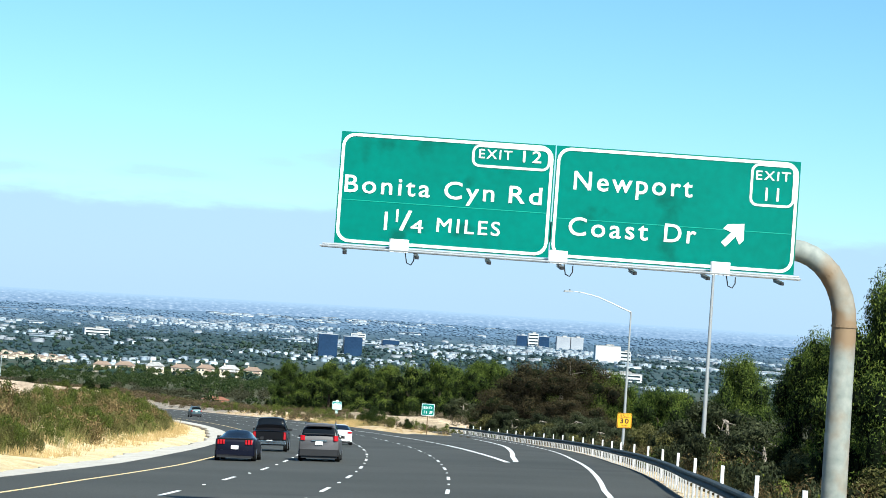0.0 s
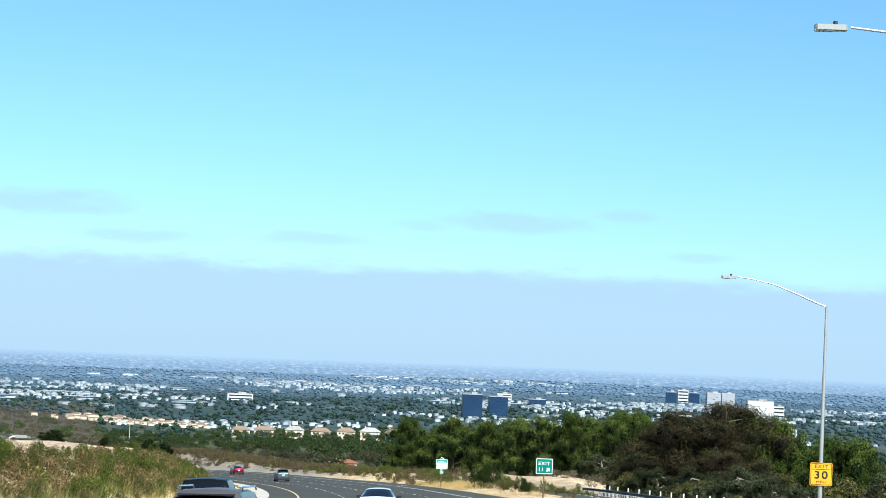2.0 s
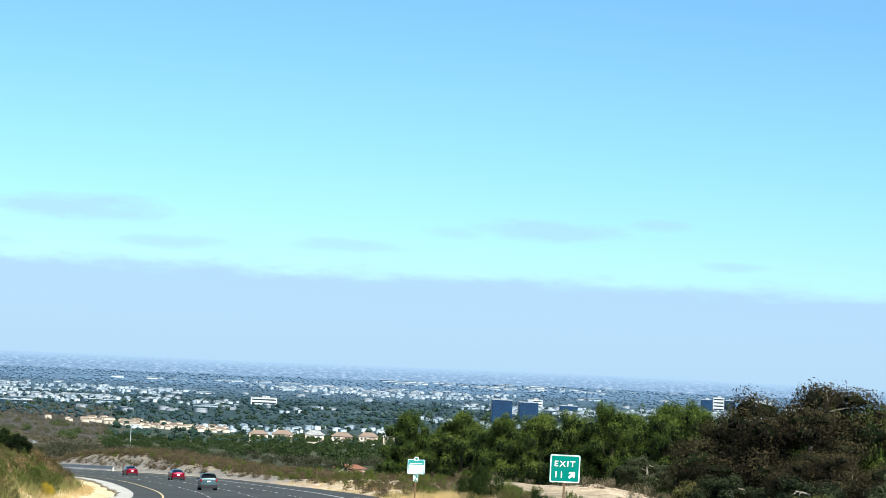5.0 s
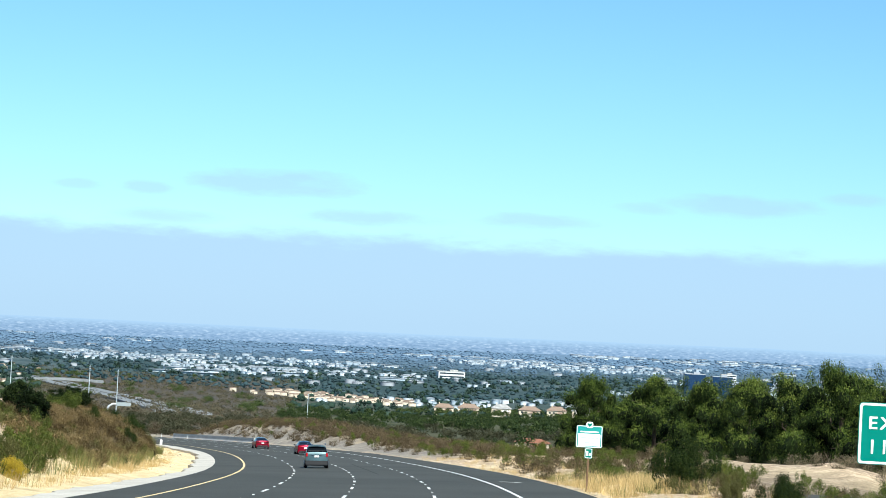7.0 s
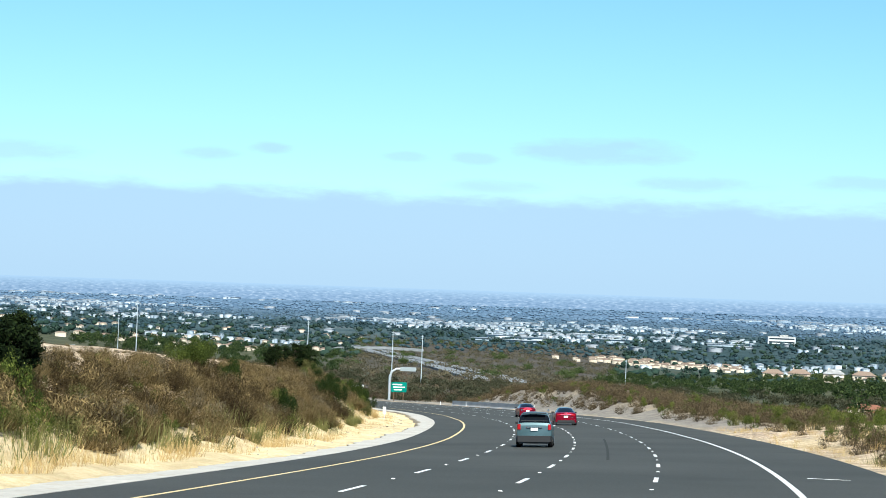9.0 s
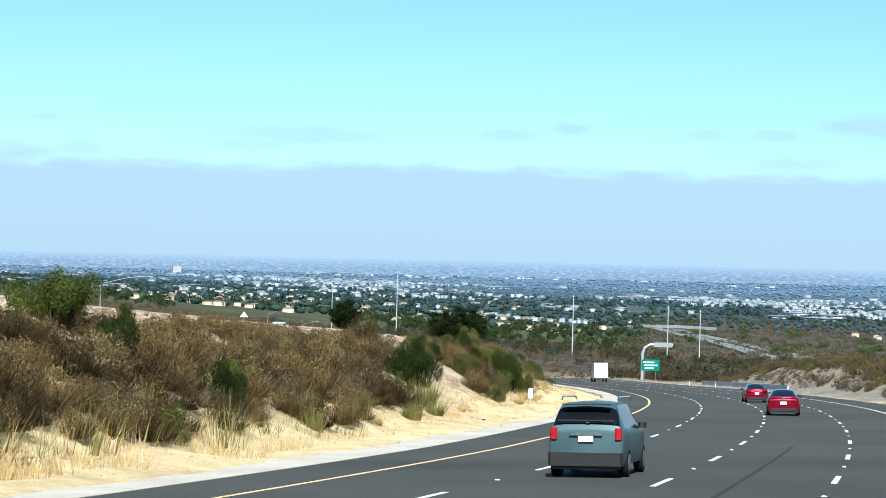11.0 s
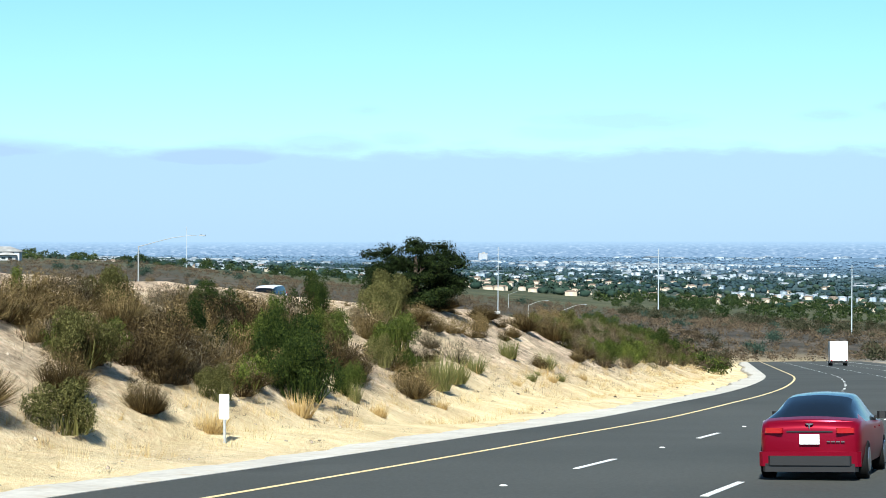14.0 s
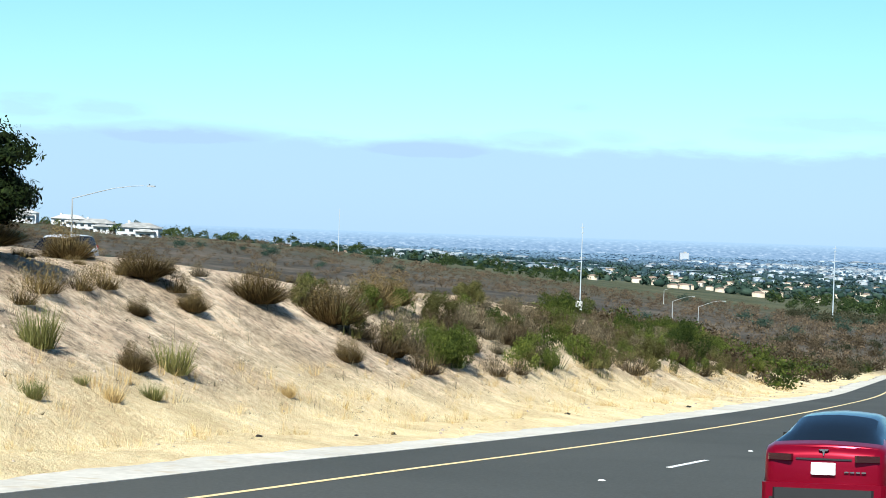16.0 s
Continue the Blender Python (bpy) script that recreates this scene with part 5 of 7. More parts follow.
def tidy(v, f, name, mat):
    """Quads, some of them with a doubled corner, become one mesh."""
    tri = f[:, 2] == f[:, 3]
    me = bpy.data.meshes.new(name)
    faces = np.concatenate([f[tri][:, :3].ravel(), f[~tri].ravel()]).astype(np.int32)
    sizes = np.concatenate([np.full(tri.sum(), 3), np.full((~tri).sum(), 4)])
    me.vertices.add(len(v))
    me.vertices.foreach_set("co", np.asarray(v, np.float32).ravel())
    me.loops.add(len(faces))
    me.loops.foreach_set("vertex_index", faces)
    me.polygons.add(len(sizes))
    me.polygons.foreach_set("loop_start", np.concatenate([[0], np.cumsum(sizes)[:-1]]).astype(np.int32))
    me.update(calc_edges=True)
    me.materials.append(mat)
    return me


def scatter(name, protos, mat, spots, label, category, hfun=None):
    """One mesh of many copies: spots are rows of x, y, size, turn (and lift)."""
    vs, fs, k = [], [], 0
    xs = np.array([q[0] for q in spots])
    ys = np.array([q[1] for q in spots])
    zs = land(xs, ys)
    for i, q in enumerate(spots):
        v, f = protos[i % len(protos)]
        c, s_ = math.cos(q[3]) * q[2], math.sin(q[3]) * q[2]
        w = np.stack([v[:, 0] * c - v[:, 1] * s_ + q[0], v[:, 0] * s_ + v[:, 1] * c + q[1], v[:, 2] * q[2] * (q[4] if len(q) > 4 else 1) + zs[i] - 0.04], 1)
        vs.append(w)
        fs.append(f + k)
        k += len(v)
    me = tidy(np.concatenate(vs), np.concatenate(fs), name, mat)
    return tagged(new(name, me), label, category, kind="stuff")


def limbs(shape, p, d, length, r, depth, rng, ends):
    q = p + d * length
    mid = p + d * length * 0.5 + Vector(rng.normal(0, 0.06, 3)) * length
    shape.tube([p, mid, q], [r, r * 0.8, r * 0.55], 6 if depth < 2 else 4, False)
    ends.append((q, length))
    if depth < 2:
        for _ in range(3 if depth == 0 else 2):
            nd = (d + Vector(rng.normal(0, 0.6, 3)) + Vector((0, 0, 0.15))).normalized()
            limbs(shape, p + d * length * rng.uniform(0.55, 1.0), nd, length * rng.uniform(0.5, 0.75), r * 0.55, depth + 1, rng, ends)


def blob(seed):
    """A rounded, uneven tree crown for the plain, a few triangles each."""
    q = np.random.default_rng(seed)
    p = (1 + 5 ** 0.5) / 2
    v = np.array([(-1, p, 0), (1, p, 0), (-1, -p, 0), (1, -p, 0), (0, -1, p), (0, 1, p), (0, -1, -p), (0, 1, -p), (p, 0, -1), (p, 0, 1), (-p, 0, -1), (-p, 0, 1)]) / 1.9
    f = [(0, 11, 5), (0, 5, 1), (0, 1, 7), (0, 7, 10), (0, 10, 11), (1, 5, 9), (5, 11, 4), (11, 10, 2), (10, 7, 6), (7, 1, 8), (3, 9, 4), (3, 4, 2), (3, 2, 6), (3, 6, 8), (3, 8, 9), (4, 9, 5), (2, 4, 11), (6, 2, 10), (8, 6, 7), (9, 8, 1)]
    v = v * (0.75 + 0.5 * q.uniform(size=(12, 1))) * (0.6, 0.6, 0.42) + (0, 0, 0.34)
    return v, np.array([(*t, t[2]) for t in f])


def tree_parts(seed, height, width, trunk, leafsize, n, shape="round", lean=0.0):
    """Trunk with limbs, and the corners and faces of a crown."""
    r = np.random.default_rng(seed)
    t = Shape()
    base = height * trunk
    tr = height * 0.022 + 0.05
    top = Vector((lean * height * 0.5, 0, height * 0.64))
    t.tube([(0, 0, -0.3), (lean * base * 0.4, 0, base), (top.x * 0.7, r.normal(0, 0.2), height * 0.55), top], [tr * 1.4, tr, tr * 0.7, tr * 0.25], 9)
    ends = []
    for k in range(8):
        h = base + (height * 0.7 - base) * (k + 0.5) / 8
        a = k * 2.4 + r.uniform(0, 0.6)
        d = Vector((math.cos(a), math.sin(a), r.uniform(0.15, 0.7))).normalized()
        limbs(t, Vector((lean * h * 0.5, 0, h)), d, width * r.uniform(0.10, 0.17), tr * 0.35, 1, r, ends)
    cl = []
    if shape == "pine":
        for k in range(76):
            q = r.uniform(0, 1) ** 1.1
            h = base * 0.5 + (height - base * 0.5) * q * 0.93
            rad = width * 0.5 * (1.0 - q ** 2.4) + 0.05 * width
            a = r.uniform(0, 6.283)
            e = rad * r.uniform(0.4, 1.0)
            w = width * r.uniform(0.07, 0.125)
            cl.append((e * math.cos(a) + lean * h * 0.5, e * math.sin(a), h, w, w, height * r.uniform(0.09, 0.15)))
        for k in range(11):
            cl.append((lean * height * 0.5 + r.normal(0, width * 0.14), r.normal(0, width * 0.14), height * r.uniform(0.84, 0.98), width * 0.045, width * 0.045, height * 0.08))
    else:
        for k in range(110 if shape == "full" else 44):
            d = r.normal(size=3)
            d /= np.linalg.norm(d)
            d[2] = d[2] * 0.95 - 0.1 if shape == "full" else abs(d[2]) * 1.15 - 0.35
            q = r.uniform(0.5, 0.98)
            w = width * 0.5 * q
            cl.append((d[0] * w + lean * height * 0.5, d[1] * w, base + (height - base) * (0.42 + 0.5 * d[2] * q), *(width * r.uniform(0.08, 0.16, 2)), height * r.uniform(0.05, 0.11)))
    p, d = cloud(n, cl, r)
    if shape == "pine":
        d = d * (1, 1, 0.6)
    v, f = leaves(p, leafsize, r, -1.2 if shape == "pine" else 0.0, 0.3 if shape == "pine" else 0.42, d, 0.45)
    # dark lumps in the clumps stand in for shade deep in the crown
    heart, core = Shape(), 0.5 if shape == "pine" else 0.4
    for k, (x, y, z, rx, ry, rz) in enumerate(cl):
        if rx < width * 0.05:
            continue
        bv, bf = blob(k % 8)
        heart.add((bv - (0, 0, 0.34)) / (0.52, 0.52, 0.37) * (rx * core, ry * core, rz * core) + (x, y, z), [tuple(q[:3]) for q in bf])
    # the mask picks upper, upward-facing leaves for the painted sunlit colour
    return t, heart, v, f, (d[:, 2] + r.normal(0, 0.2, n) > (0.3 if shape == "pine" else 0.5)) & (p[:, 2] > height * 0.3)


TREES = {}


def tree_kind(name, mat, bark, label, seed, height, width, trunk, leafsize, n, shape, lean=0.0, group="", tops=None):
    ob = thing(name, label, "tree", Matrix.Translation((0, 0, -400)), group)
    t, heart, v, f, bright = tree_parts(seed, height, width, trunk, leafsize, n, shape, lean)
    part("trunk", t, bark, ob, "", False)
    part("inner_foliage", heart, CROWN_SHADE, ob, "near-black lumps for the shade inside the crown")
    if tops is None:
        part("crown", big_mesh("crown", v, f, mat), mat, ob)
    else:
        # split the crown into its base colour and the painted sunlit one
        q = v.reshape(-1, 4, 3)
        for nm, mt, own in (("crown", mat, q[~bright]), ("young_growth", tops, q[bright])):
            part(nm, big_mesh(nm, own.reshape(-1, 3), np.arange(4 * len(own)).reshape(-1, 4), mt), mt, ob, "upward leaves in a paler, sunlit colour" if nm != "crown" else "")
    return ob


def plant(ob, used, x, y, size, rz, lift=-0.1, zs=1.0):
    """Set the first of a kind, then copies of it."""
    m = on_land(x, y, lift, rz, size) @ Matrix.Diagonal((1, 1, zs, 1))
    if ob.name not in used:
        used.add(ob.name)
        ob.matrix_world = m
        return ob
    k = copy_thing(ob, Matrix.Translation(m.translation) @ m.to_quaternion().to_matrix().to_4x4())
    k.scale = m.to_scale()
    return k


# ---- vehicles ----
def car_body(L, W, stations, zb=0.22):
    """Rings across the car from the rear (y = 0) to the nose. A station: y, half-width factor, belt z, roof z, roof half-width factor."""
    rings = []
    for y, wf, belt, roof, rf in stations:
        w, rw = W / 2 * wf, W / 2 * rf
        mid = (zb + belt) / 2
        half = [(0, zb), (w * 0.82, zb), (w * 0.96, zb + 0.1), (w, mid), (w * 0.985, belt - 0.06), (w * 0.94, belt), (rw + (w * 0.94 - rw) * 0.45, belt + (roof - belt) * 0.5), (rw, roof - min(0.06, (roof - belt) * 0.3)), (rw * 0.72, roof - (roof - belt) * 0.02), (0, roof + 0.02)]
        ring = [(x, y, z) for x, z in half] + [(-x, y, z) for x, z in half[-2:0:-1]]
        rings.append(ring)
    return rings


def finer(rows, closed):
    """Twice as many rows, the new ones on a curve through their neighbours."""
    m = len(rows)
    pick = (lambda i: rows[i % m]) if closed else (lambda i: rows[min(max(i, 0), m - 1)])
    out = []
    for i in range(m if closed else m - 1):
        out += [rows[i], (9 * (pick(i) + pick(i + 1)) - pick(i - 1) - pick(i + 2)) / 16]
    return np.array(out if closed else out + [rows[-1]])


def vehicle(name, label, paint, L, W, stations, glass, m, wheels=(0.8, None), wr=0.33, tail=None, plate_z=0.75, extra=None, zb=0.22, lit=False, bumper=0.45, exhaust=True, lamp=None, group="vehicles"):
    """glass: pairs (first, last) of stations whose sides are windows, and station numbers whose top band is the rear or front screen."""
    t = thing(name, label, "car", m, group)
    rings = np.array(car_body(L, W, stations, zb))
    rings = finer(finer(rings, False).swapaxes(0, 1), True).swapaxes(0, 1)
    n = len(rings[0])
    body = Shape()
    verts = [tuple(p) for q in rings for p in q]
    fb, fs = [], {}
    for i in range(len(rings) - 1):
        for k in range(n):
            q = (i * n + k, i * n + (k + 1) % n, (i + 1) * n + (k + 1) % n, (i + 1) * n + k)
            kind = None
            kk, ii = k // 2, i // 2
            right, left, top = kk in (5, 6), kk in (11, 12), kk in (7, 8, 9, 10)
            if (right or left) and any(a <= ii < b for a, b in glass["sides"]):
                kind = ("side_window", "r" if right else "l", [j for j, (a, b) in enumerate(glass["sides"]) if a <= ii < b][0])
            elif kk in (6, 7, 8, 9, 10, 11) and ii in glass.get("rear", ()):
                kind = ("rear_window", "", 0)
            elif kk in (6, 7, 8, 9, 10, 11) and ii in glass.get("front", ()):
                kind = ("windscreen", "", 0)
            elif top and ii in glass.get("roof", ()):
                kind = ("glass_roof", "", 0)
            (fb if kind is None else fs.setdefault(kind, [])).append(q)
    fb += [tuple(range(n)), tuple((len(rings) - 1) * n + k for k in range(n - 1, -1, -1))]
    body.add(verts, fb)
    b = part("body", body, paint, t, "", False)
    for (nm, _, _), faces in fs.items():
        used = sorted({i for q in faces for i in q})
        idx = {i: k for k, i in enumerate(used)}
        g = Shape()
        g.add([verts[i] for i in used], [tuple(idx[i] for i in q) for q in faces])
        part(nm, g, CAR_GLASS, t, "dark tinted glass", False)
    w0 = wheels[0]
    w1 = wheels[1] or L - 0.9
    for y in (w0, w1):
        for sx in (-1, 1):
            g = Shape()
            x = sx * (W / 2 - 0.12)
            g.tube([(x - 0.11, y, wr), (x - 0.09, y, wr), (x + 0.09, y, wr), (x + 0.11, y, wr)], [wr * 0.93, wr, wr, wr * 0.93], 22)
            wh = part("wheel", g, TYRE, t, "", False)
            g = Shape()
            g.tube([(x + sx * 0.1, y, wr), (x + sx * 0.125, y, wr)], [wr * 0.66, wr * 0.6], 16)
            part("rim", g, RIM, wh, "", False)
    g = Shape()
    g.box((0, 0.06, zb + bumper / 2 - 0.08), (W * 0.93, 0.22, bumper * 0.55), None, 0.06)
    part("rear_bumper", g, paint, t)
    g = Shape()
    g.box((0, 0.1, zb + 0.0), (W * 0.86, 0.3, 0.14), None, 0.04)
    part("diffuser", g, CAR_TRIM, t)
    for sx in (-1, 1) if exhaust else ():
        g = Shape()
        g.tube([(sx * W * 0.3, 0.0, zb + 0.02), (sx * W * 0.3, 0.3, zb + 0.02)], 0.045, 8)
        part("exhaust", g, CHROME, t)
    for x, z, w, h in tail:
        for sx in (-1, 1):
            g = Shape()
            g.box((sx * x, -0.0, z), (w, 0.12, h), Matrix.Rotation(sx * 0.22, 4, "Z"), min(w, h) * 0.2)
            part("tail_lamp", g, lamp or (TAIL_LIT if lit else TAIL_RED), t)
    g = Shape()
    g.box((0, -0.045, plate_z), (0.34, 0.02, 0.17))
    pl = part("number_plate", g, PLATE, t, "white plate")
    g = Shape()
    g.box((0, -0.057, plate_z), (0.24, 0.006, 0.06))
    part("plate_bar", g, plain("plate_grey", (0.5, 0.52, 0.56), 0.5), pl)
    belt = max(s[2] for s in stations)
    for sx in (-1, 1):
        g = Shape()
        ym = L * 0.66
        g.box((sx * (W / 2 + 0.03), ym, belt + 0.03), (0.2, 0.11, 0.13), None, 0.05)
        g.box((sx * (W / 2 - 0.11), ym + 0.02, belt - 0.01), (0.16, 0.06, 0.05))
        part("mirror", g, CAR_TRIM, t)
        for fy in (0.42, 0.6):
            g = Shape()
            g.box((sx * (W / 2 - 0.005), L * fy, belt - 0.16), (0.025, 0.18, 0.03), None, 0.008)
            part("door_handle", g, paint, t)
    if extra:
        extra(t, L, W)
    return t


def on_road(s, u, turned=0.0):
    return Matrix.Translation(at(s, u, 0.004)) @ tilt(s) @ Matrix.Rotation(turned, 4, "Z") @ Matrix.Rotation(-math.atan(0.03), 4, "Y")


def paint(name, col, metal=0.3, rough=0.38):
    m = surface(name, tuple(c * 0.96 for c in col), tuple(c * 1.04 for c in col), 1.5, 40, rough, metal, 0.0, 0, None, 0.6 if max(col) > 0.3 else 0.05)
    m.node_tree.nodes["Principled BSDF"].inputs["Specular IOR Level"].default_value = 0.2
    return m


SEDAN = [(0.0, 0.80, 0.80, 0.86, 0.70), (0.10, 0.90, 0.93, 1.0, 0.76), (0.45, 0.95, 1.0, 1.06, 0.78), (0.95, 0.98, 0.98, 1.24, 0.66), (1.55, 1.0, 0.97, 1.40, 0.62), (2.2, 1.0, 0.95, 1.44, 0.62), (2.8, 1.0, 0.94, 1.40, 0.62), (3.5, 0.99, 0.93, 1.0, 0.72), (4.2, 0.96, 0.84, 0.87, 0.72), (4.6, 0.86, 0.66, 0.70, 0.66), (4.7, 0.76, 0.55, 0.6, 0.6)]


def lip(t, L, W):
    g = Shape()
    g.box((0, 0.12, 1.02), (W * 0.82, 0.2, 0.03), Matrix.Rotation(0.15, 4, "X"), 0.04)
    part("spoiler_lip", g, CAR_TRIM, t)


def red_extra(t, L, W):
    g = Shape()
    g.tube([(x, 0.09 + 0.16 * abs(x) ** 2, 1.0 - 0.06 * x * x) for x in np.linspace(-0.72, 0.72, 13)], 0.03, 8)
    part("spoiler_lip", g, RED, t, "", False)
    g = Shape()
    g.box((0, 0.0, 0.34), (W * 0.78, 0.16, 0.16), None, 0.05)
    part("diffuser", g, CAR_TRIM, t, "black lower diffuser")
    g = Shape()
    g.box((0, -0.005, 0.83), (W * 0.42, 0.03, 0.025))
    part("lamp_bar", g, CAR_TRIM, t)
    g = Shape()
    g.plate([(-0.07, 0.97), (0.07, 0.97), (0.05, 0.945), (0.02, 0.945), (0.0, 0.87), (-0.02, 0.945), (-0.05, 0.945)], -0.03, 0.02)
    part("badge", g, CHROME, t, "small chrome badge shape")
    for x in (0.32, 0.40, 0.48, 0.56):
        g = Shape()
        g.box((x, -0.03, 0.66), (0.06, 0.02, 0.02))
        part("badge_bar", g, CHROME, t)
    for x, y in ((-0.36, 2.5), (0.36, 2.5), (-0.36, 1.6), (0.36, 1.6)):
        g = Shape()
        g.box((x, y, 1.02), (0.3, 0.14, 0.42), None, 0.06)
        part("headrest", g, CAR_TRIM, t)


DARK_LAMP = plain("smoked_lamp", (0.03, 0.006, 0.008), 0.15, 0, 0.6)
RED = paint("candy_red_paint", (0.24, 0.002, 0.018), 0.5, 0.28)
vehicle("red_sedan", "glossy red fastback electric sedan with black glass roof", RED, 4.7, 1.85, SEDAN, {"sides": ((3, 5), (5, 7)), "rear": (2, 3), "front": (7,), "roof": (4, 5, 6)}, on_road(484.0, -5.1, 0.02), tail=((0.60, 0.85, 0.34, 0.09),), plate_z=0.70, extra=red_extra, exhaust=False, lamp=DARK_LAMP)
COUPE = [(0.0, 0.84, 0.78, 0.84, 0.72), (0.10, 0.93, 0.98, 1.02, 0.78), (0.5, 0.97, 1.0, 1.05, 0.78), (1.0, 1.0, 0.98, 1.2, 0.62), (1.6, 1.0, 0.95, 1.36, 0.56), (2.3, 0.99, 0.93, 1.37, 0.56), (2.7, 0.98, 0.93, 1.28, 0.58), (3.2, 0.98, 0.93, 0.99, 0.74), (4.3, 0.96, 0.84, 0.88, 0.74), (4.75, 0.86, 0.62, 0.66, 0.66)]
vehicle("navy_coupe", "dark navy sports coupe with narrow rear glass", paint("navy_paint", (0.004, 0.005, 0.014), 0.2), 4.75, 1.9, COUPE, {"sides": ((3, 6),), "rear": (2, 3), "front": (6,)}, on_road(99, -12.0), tail=((0.62, 0.86, 0.1, 0.2), (0.74, 0.86, 0.08, 0.2), (0.5, 0.86, 0.08, 0.2)), plate_z=0.62, lit=True, extra=lip)
VAN = [(0.0, 0.90, 0.95, 1.02, 0.84), (0.06, 0.95, 1.08, 1.18, 0.84), (0.22, 0.97, 1.1, 1.62, 0.74), (0.5, 0.99, 1.1, 1.76, 0.70), (1.5, 1.0, 1.08, 1.78, 0.70), (2.6, 1.0, 1.05, 1.76, 0.69), (3.4, 1.0, 1.03, 1.62, 0.68), (4.1, 0.98, 1.02, 1.1, 0.76), (4.7, 0.92, 0.9, 0.94, 0.76), (5.0, 0.8, 0.66, 0.7, 0.66)]


def rack(t, L, W):
    g = Shape()
    g.box((0, -0.03, 0.42), (W * 0.95, 0.22, 0.3), None, 0.06)
    part("lower_bumper", g, CAR_TRIM, t, "black plastic lower bumper")
    g = Shape()
    g.box((0, -0.02, 1.3), (W * 0.72, 0.03, 0.03))
    g.tube([(0, 0.0, 1.24), (0.38, 0.05, 1.3)], 0.012, 5)
    part("wiper", g, CAR_TRIM, t)
    for sx in (-1, 1):
        g = Shape()
        g.tube([(sx * W * 0.36, 0.6, 1.76), (sx * W * 0.36, 0.75, 1.83), (sx * W * 0.36, 2.7, 1.83), (sx * W * 0.36, 2.9, 1.76)], 0.02, 6)
        part("roof_rail", g, CHROME, t)
    g = Shape()
    g.box((0, 0.12, 1.66), (W * 0.62, 0.2, 0.03))
    part("spoiler_lip", g, CAR_TRIM, t)
    g = Shape()
    g.box((0, -0.05, 0.98), (0.75, 0.03, 0.05), None, 0.01)
    part("chrome_strip", g, CHROME, t)


vehicle("grey_minivan", "metallic grey minivan with chrome strip and roof rails", paint("gunmetal_paint", (0.12, 0.115, 0.115), 0.4), 5.0, 1.98, VAN, {"sides": ((2, 4), (4, 5), (5, 7)), "rear": (1,), "front": (6, 7)}, on_road(103, -8.35), tail=((0.78, 1.1, 0.22, 0.24),), plate_z=0.86, lit=True, extra=rack)
WHITE_CAR = paint("white_car_paint", (0.78, 0.78, 0.78), 0.0)
vehicle("white_sedan", "white four-door sedan in the middle lanes", WHITE_CAR, 4.7, 1.83, SEDAN, {"sides": ((3, 5), (5, 7)), "rear": (2, 3), "front": (7,)}, on_road(156, -7.5), tail=((0.68, 0.9, 0.3, 0.12),), plate_z=0.78, lit=True)
SUV = [(0.0, 0.90, 0.98, 1.05, 0.82), (0.06, 0.95, 1.1, 1.2, 0.82), (0.3, 0.97, 1.12, 1.6, 0.72), (0.6, 0.99, 1.12, 1.7, 0.70), (1.6, 1.0, 1.1, 1.72, 0.70), (2.5, 1.0, 1.08, 1.70, 0.69), (3.0, 1.0, 1.07, 1.6, 0.68), (3.6, 0.98, 1.06, 1.14, 0.76), (4.2, 0.93, 0.98, 1.02, 0.76), (4.55, 0.82, 0.7, 0.74, 0.66)]
vehicle("teal_suv", "pale teal-grey compact SUV with roof rails", paint("teal_grey_paint", (0.065, 0.115, 0.13), 0.3), 4.55, 1.8, SUV, {"sides": ((2, 4), (4, 5), (5, 7)), "rear": (1,), "front": (6,)}, on_road(360, -8.1), tail=((0.74, 1.0, 0.16, 0.26),), plate_z=0.9, extra=rack, zb=0.26)
PICK = [(0.0, 0.95, 1.05, 1.12, 0.9), (0.04, 0.97, 1.12, 1.16, 0.9), (1.7, 0.98, 1.12, 1.16, 0.9), (1.78, 0.98, 1.16, 1.5, 0.72), (1.95, 0.99, 1.18, 1.88, 0.70), (2.9, 1.0, 1.18, 1.92, 0.69), (3.6, 1.0, 1.16, 1.86, 0.68), (4.2, 1.0, 1.16, 1.26, 0.78), (5.3, 0.98, 1.12, 1.18, 0.8), (5.7, 0.92, 0.85, 0.9, 0.8)]


def tailgate(t, L, W):
    g = Shape()
    g.box((0, -0.02, 0.86), (W * 0.8, 0.06, 0.48), None, 0.03)
    part("tailgate", g, BLACK_PAINT, t)
    g = Shape()
    g.box((0, -0.12, 0.52), (W * 0.95, 0.2, 0.2), None, 0.05)
    part("step_bumper", g, CHROME, t)


BLACK_PAINT = paint("black_paint", (0.004, 0.004, 0.005), 0.1)
vehicle("black_pickup", "black crew-cab pickup truck with chrome bumper", BLACK_PAINT, 5.7, 2.0, PICK, {"sides": ((4, 5), (5, 7)), "rear": (3,), "front": (6, 7)}, on_road(124, -11.7), wheels=(1.1, 4.7), wr=0.4, tail=((0.86, 0.9, 0.16, 0.4),), plate_z=0.56, extra=tailgate, zb=0.42)


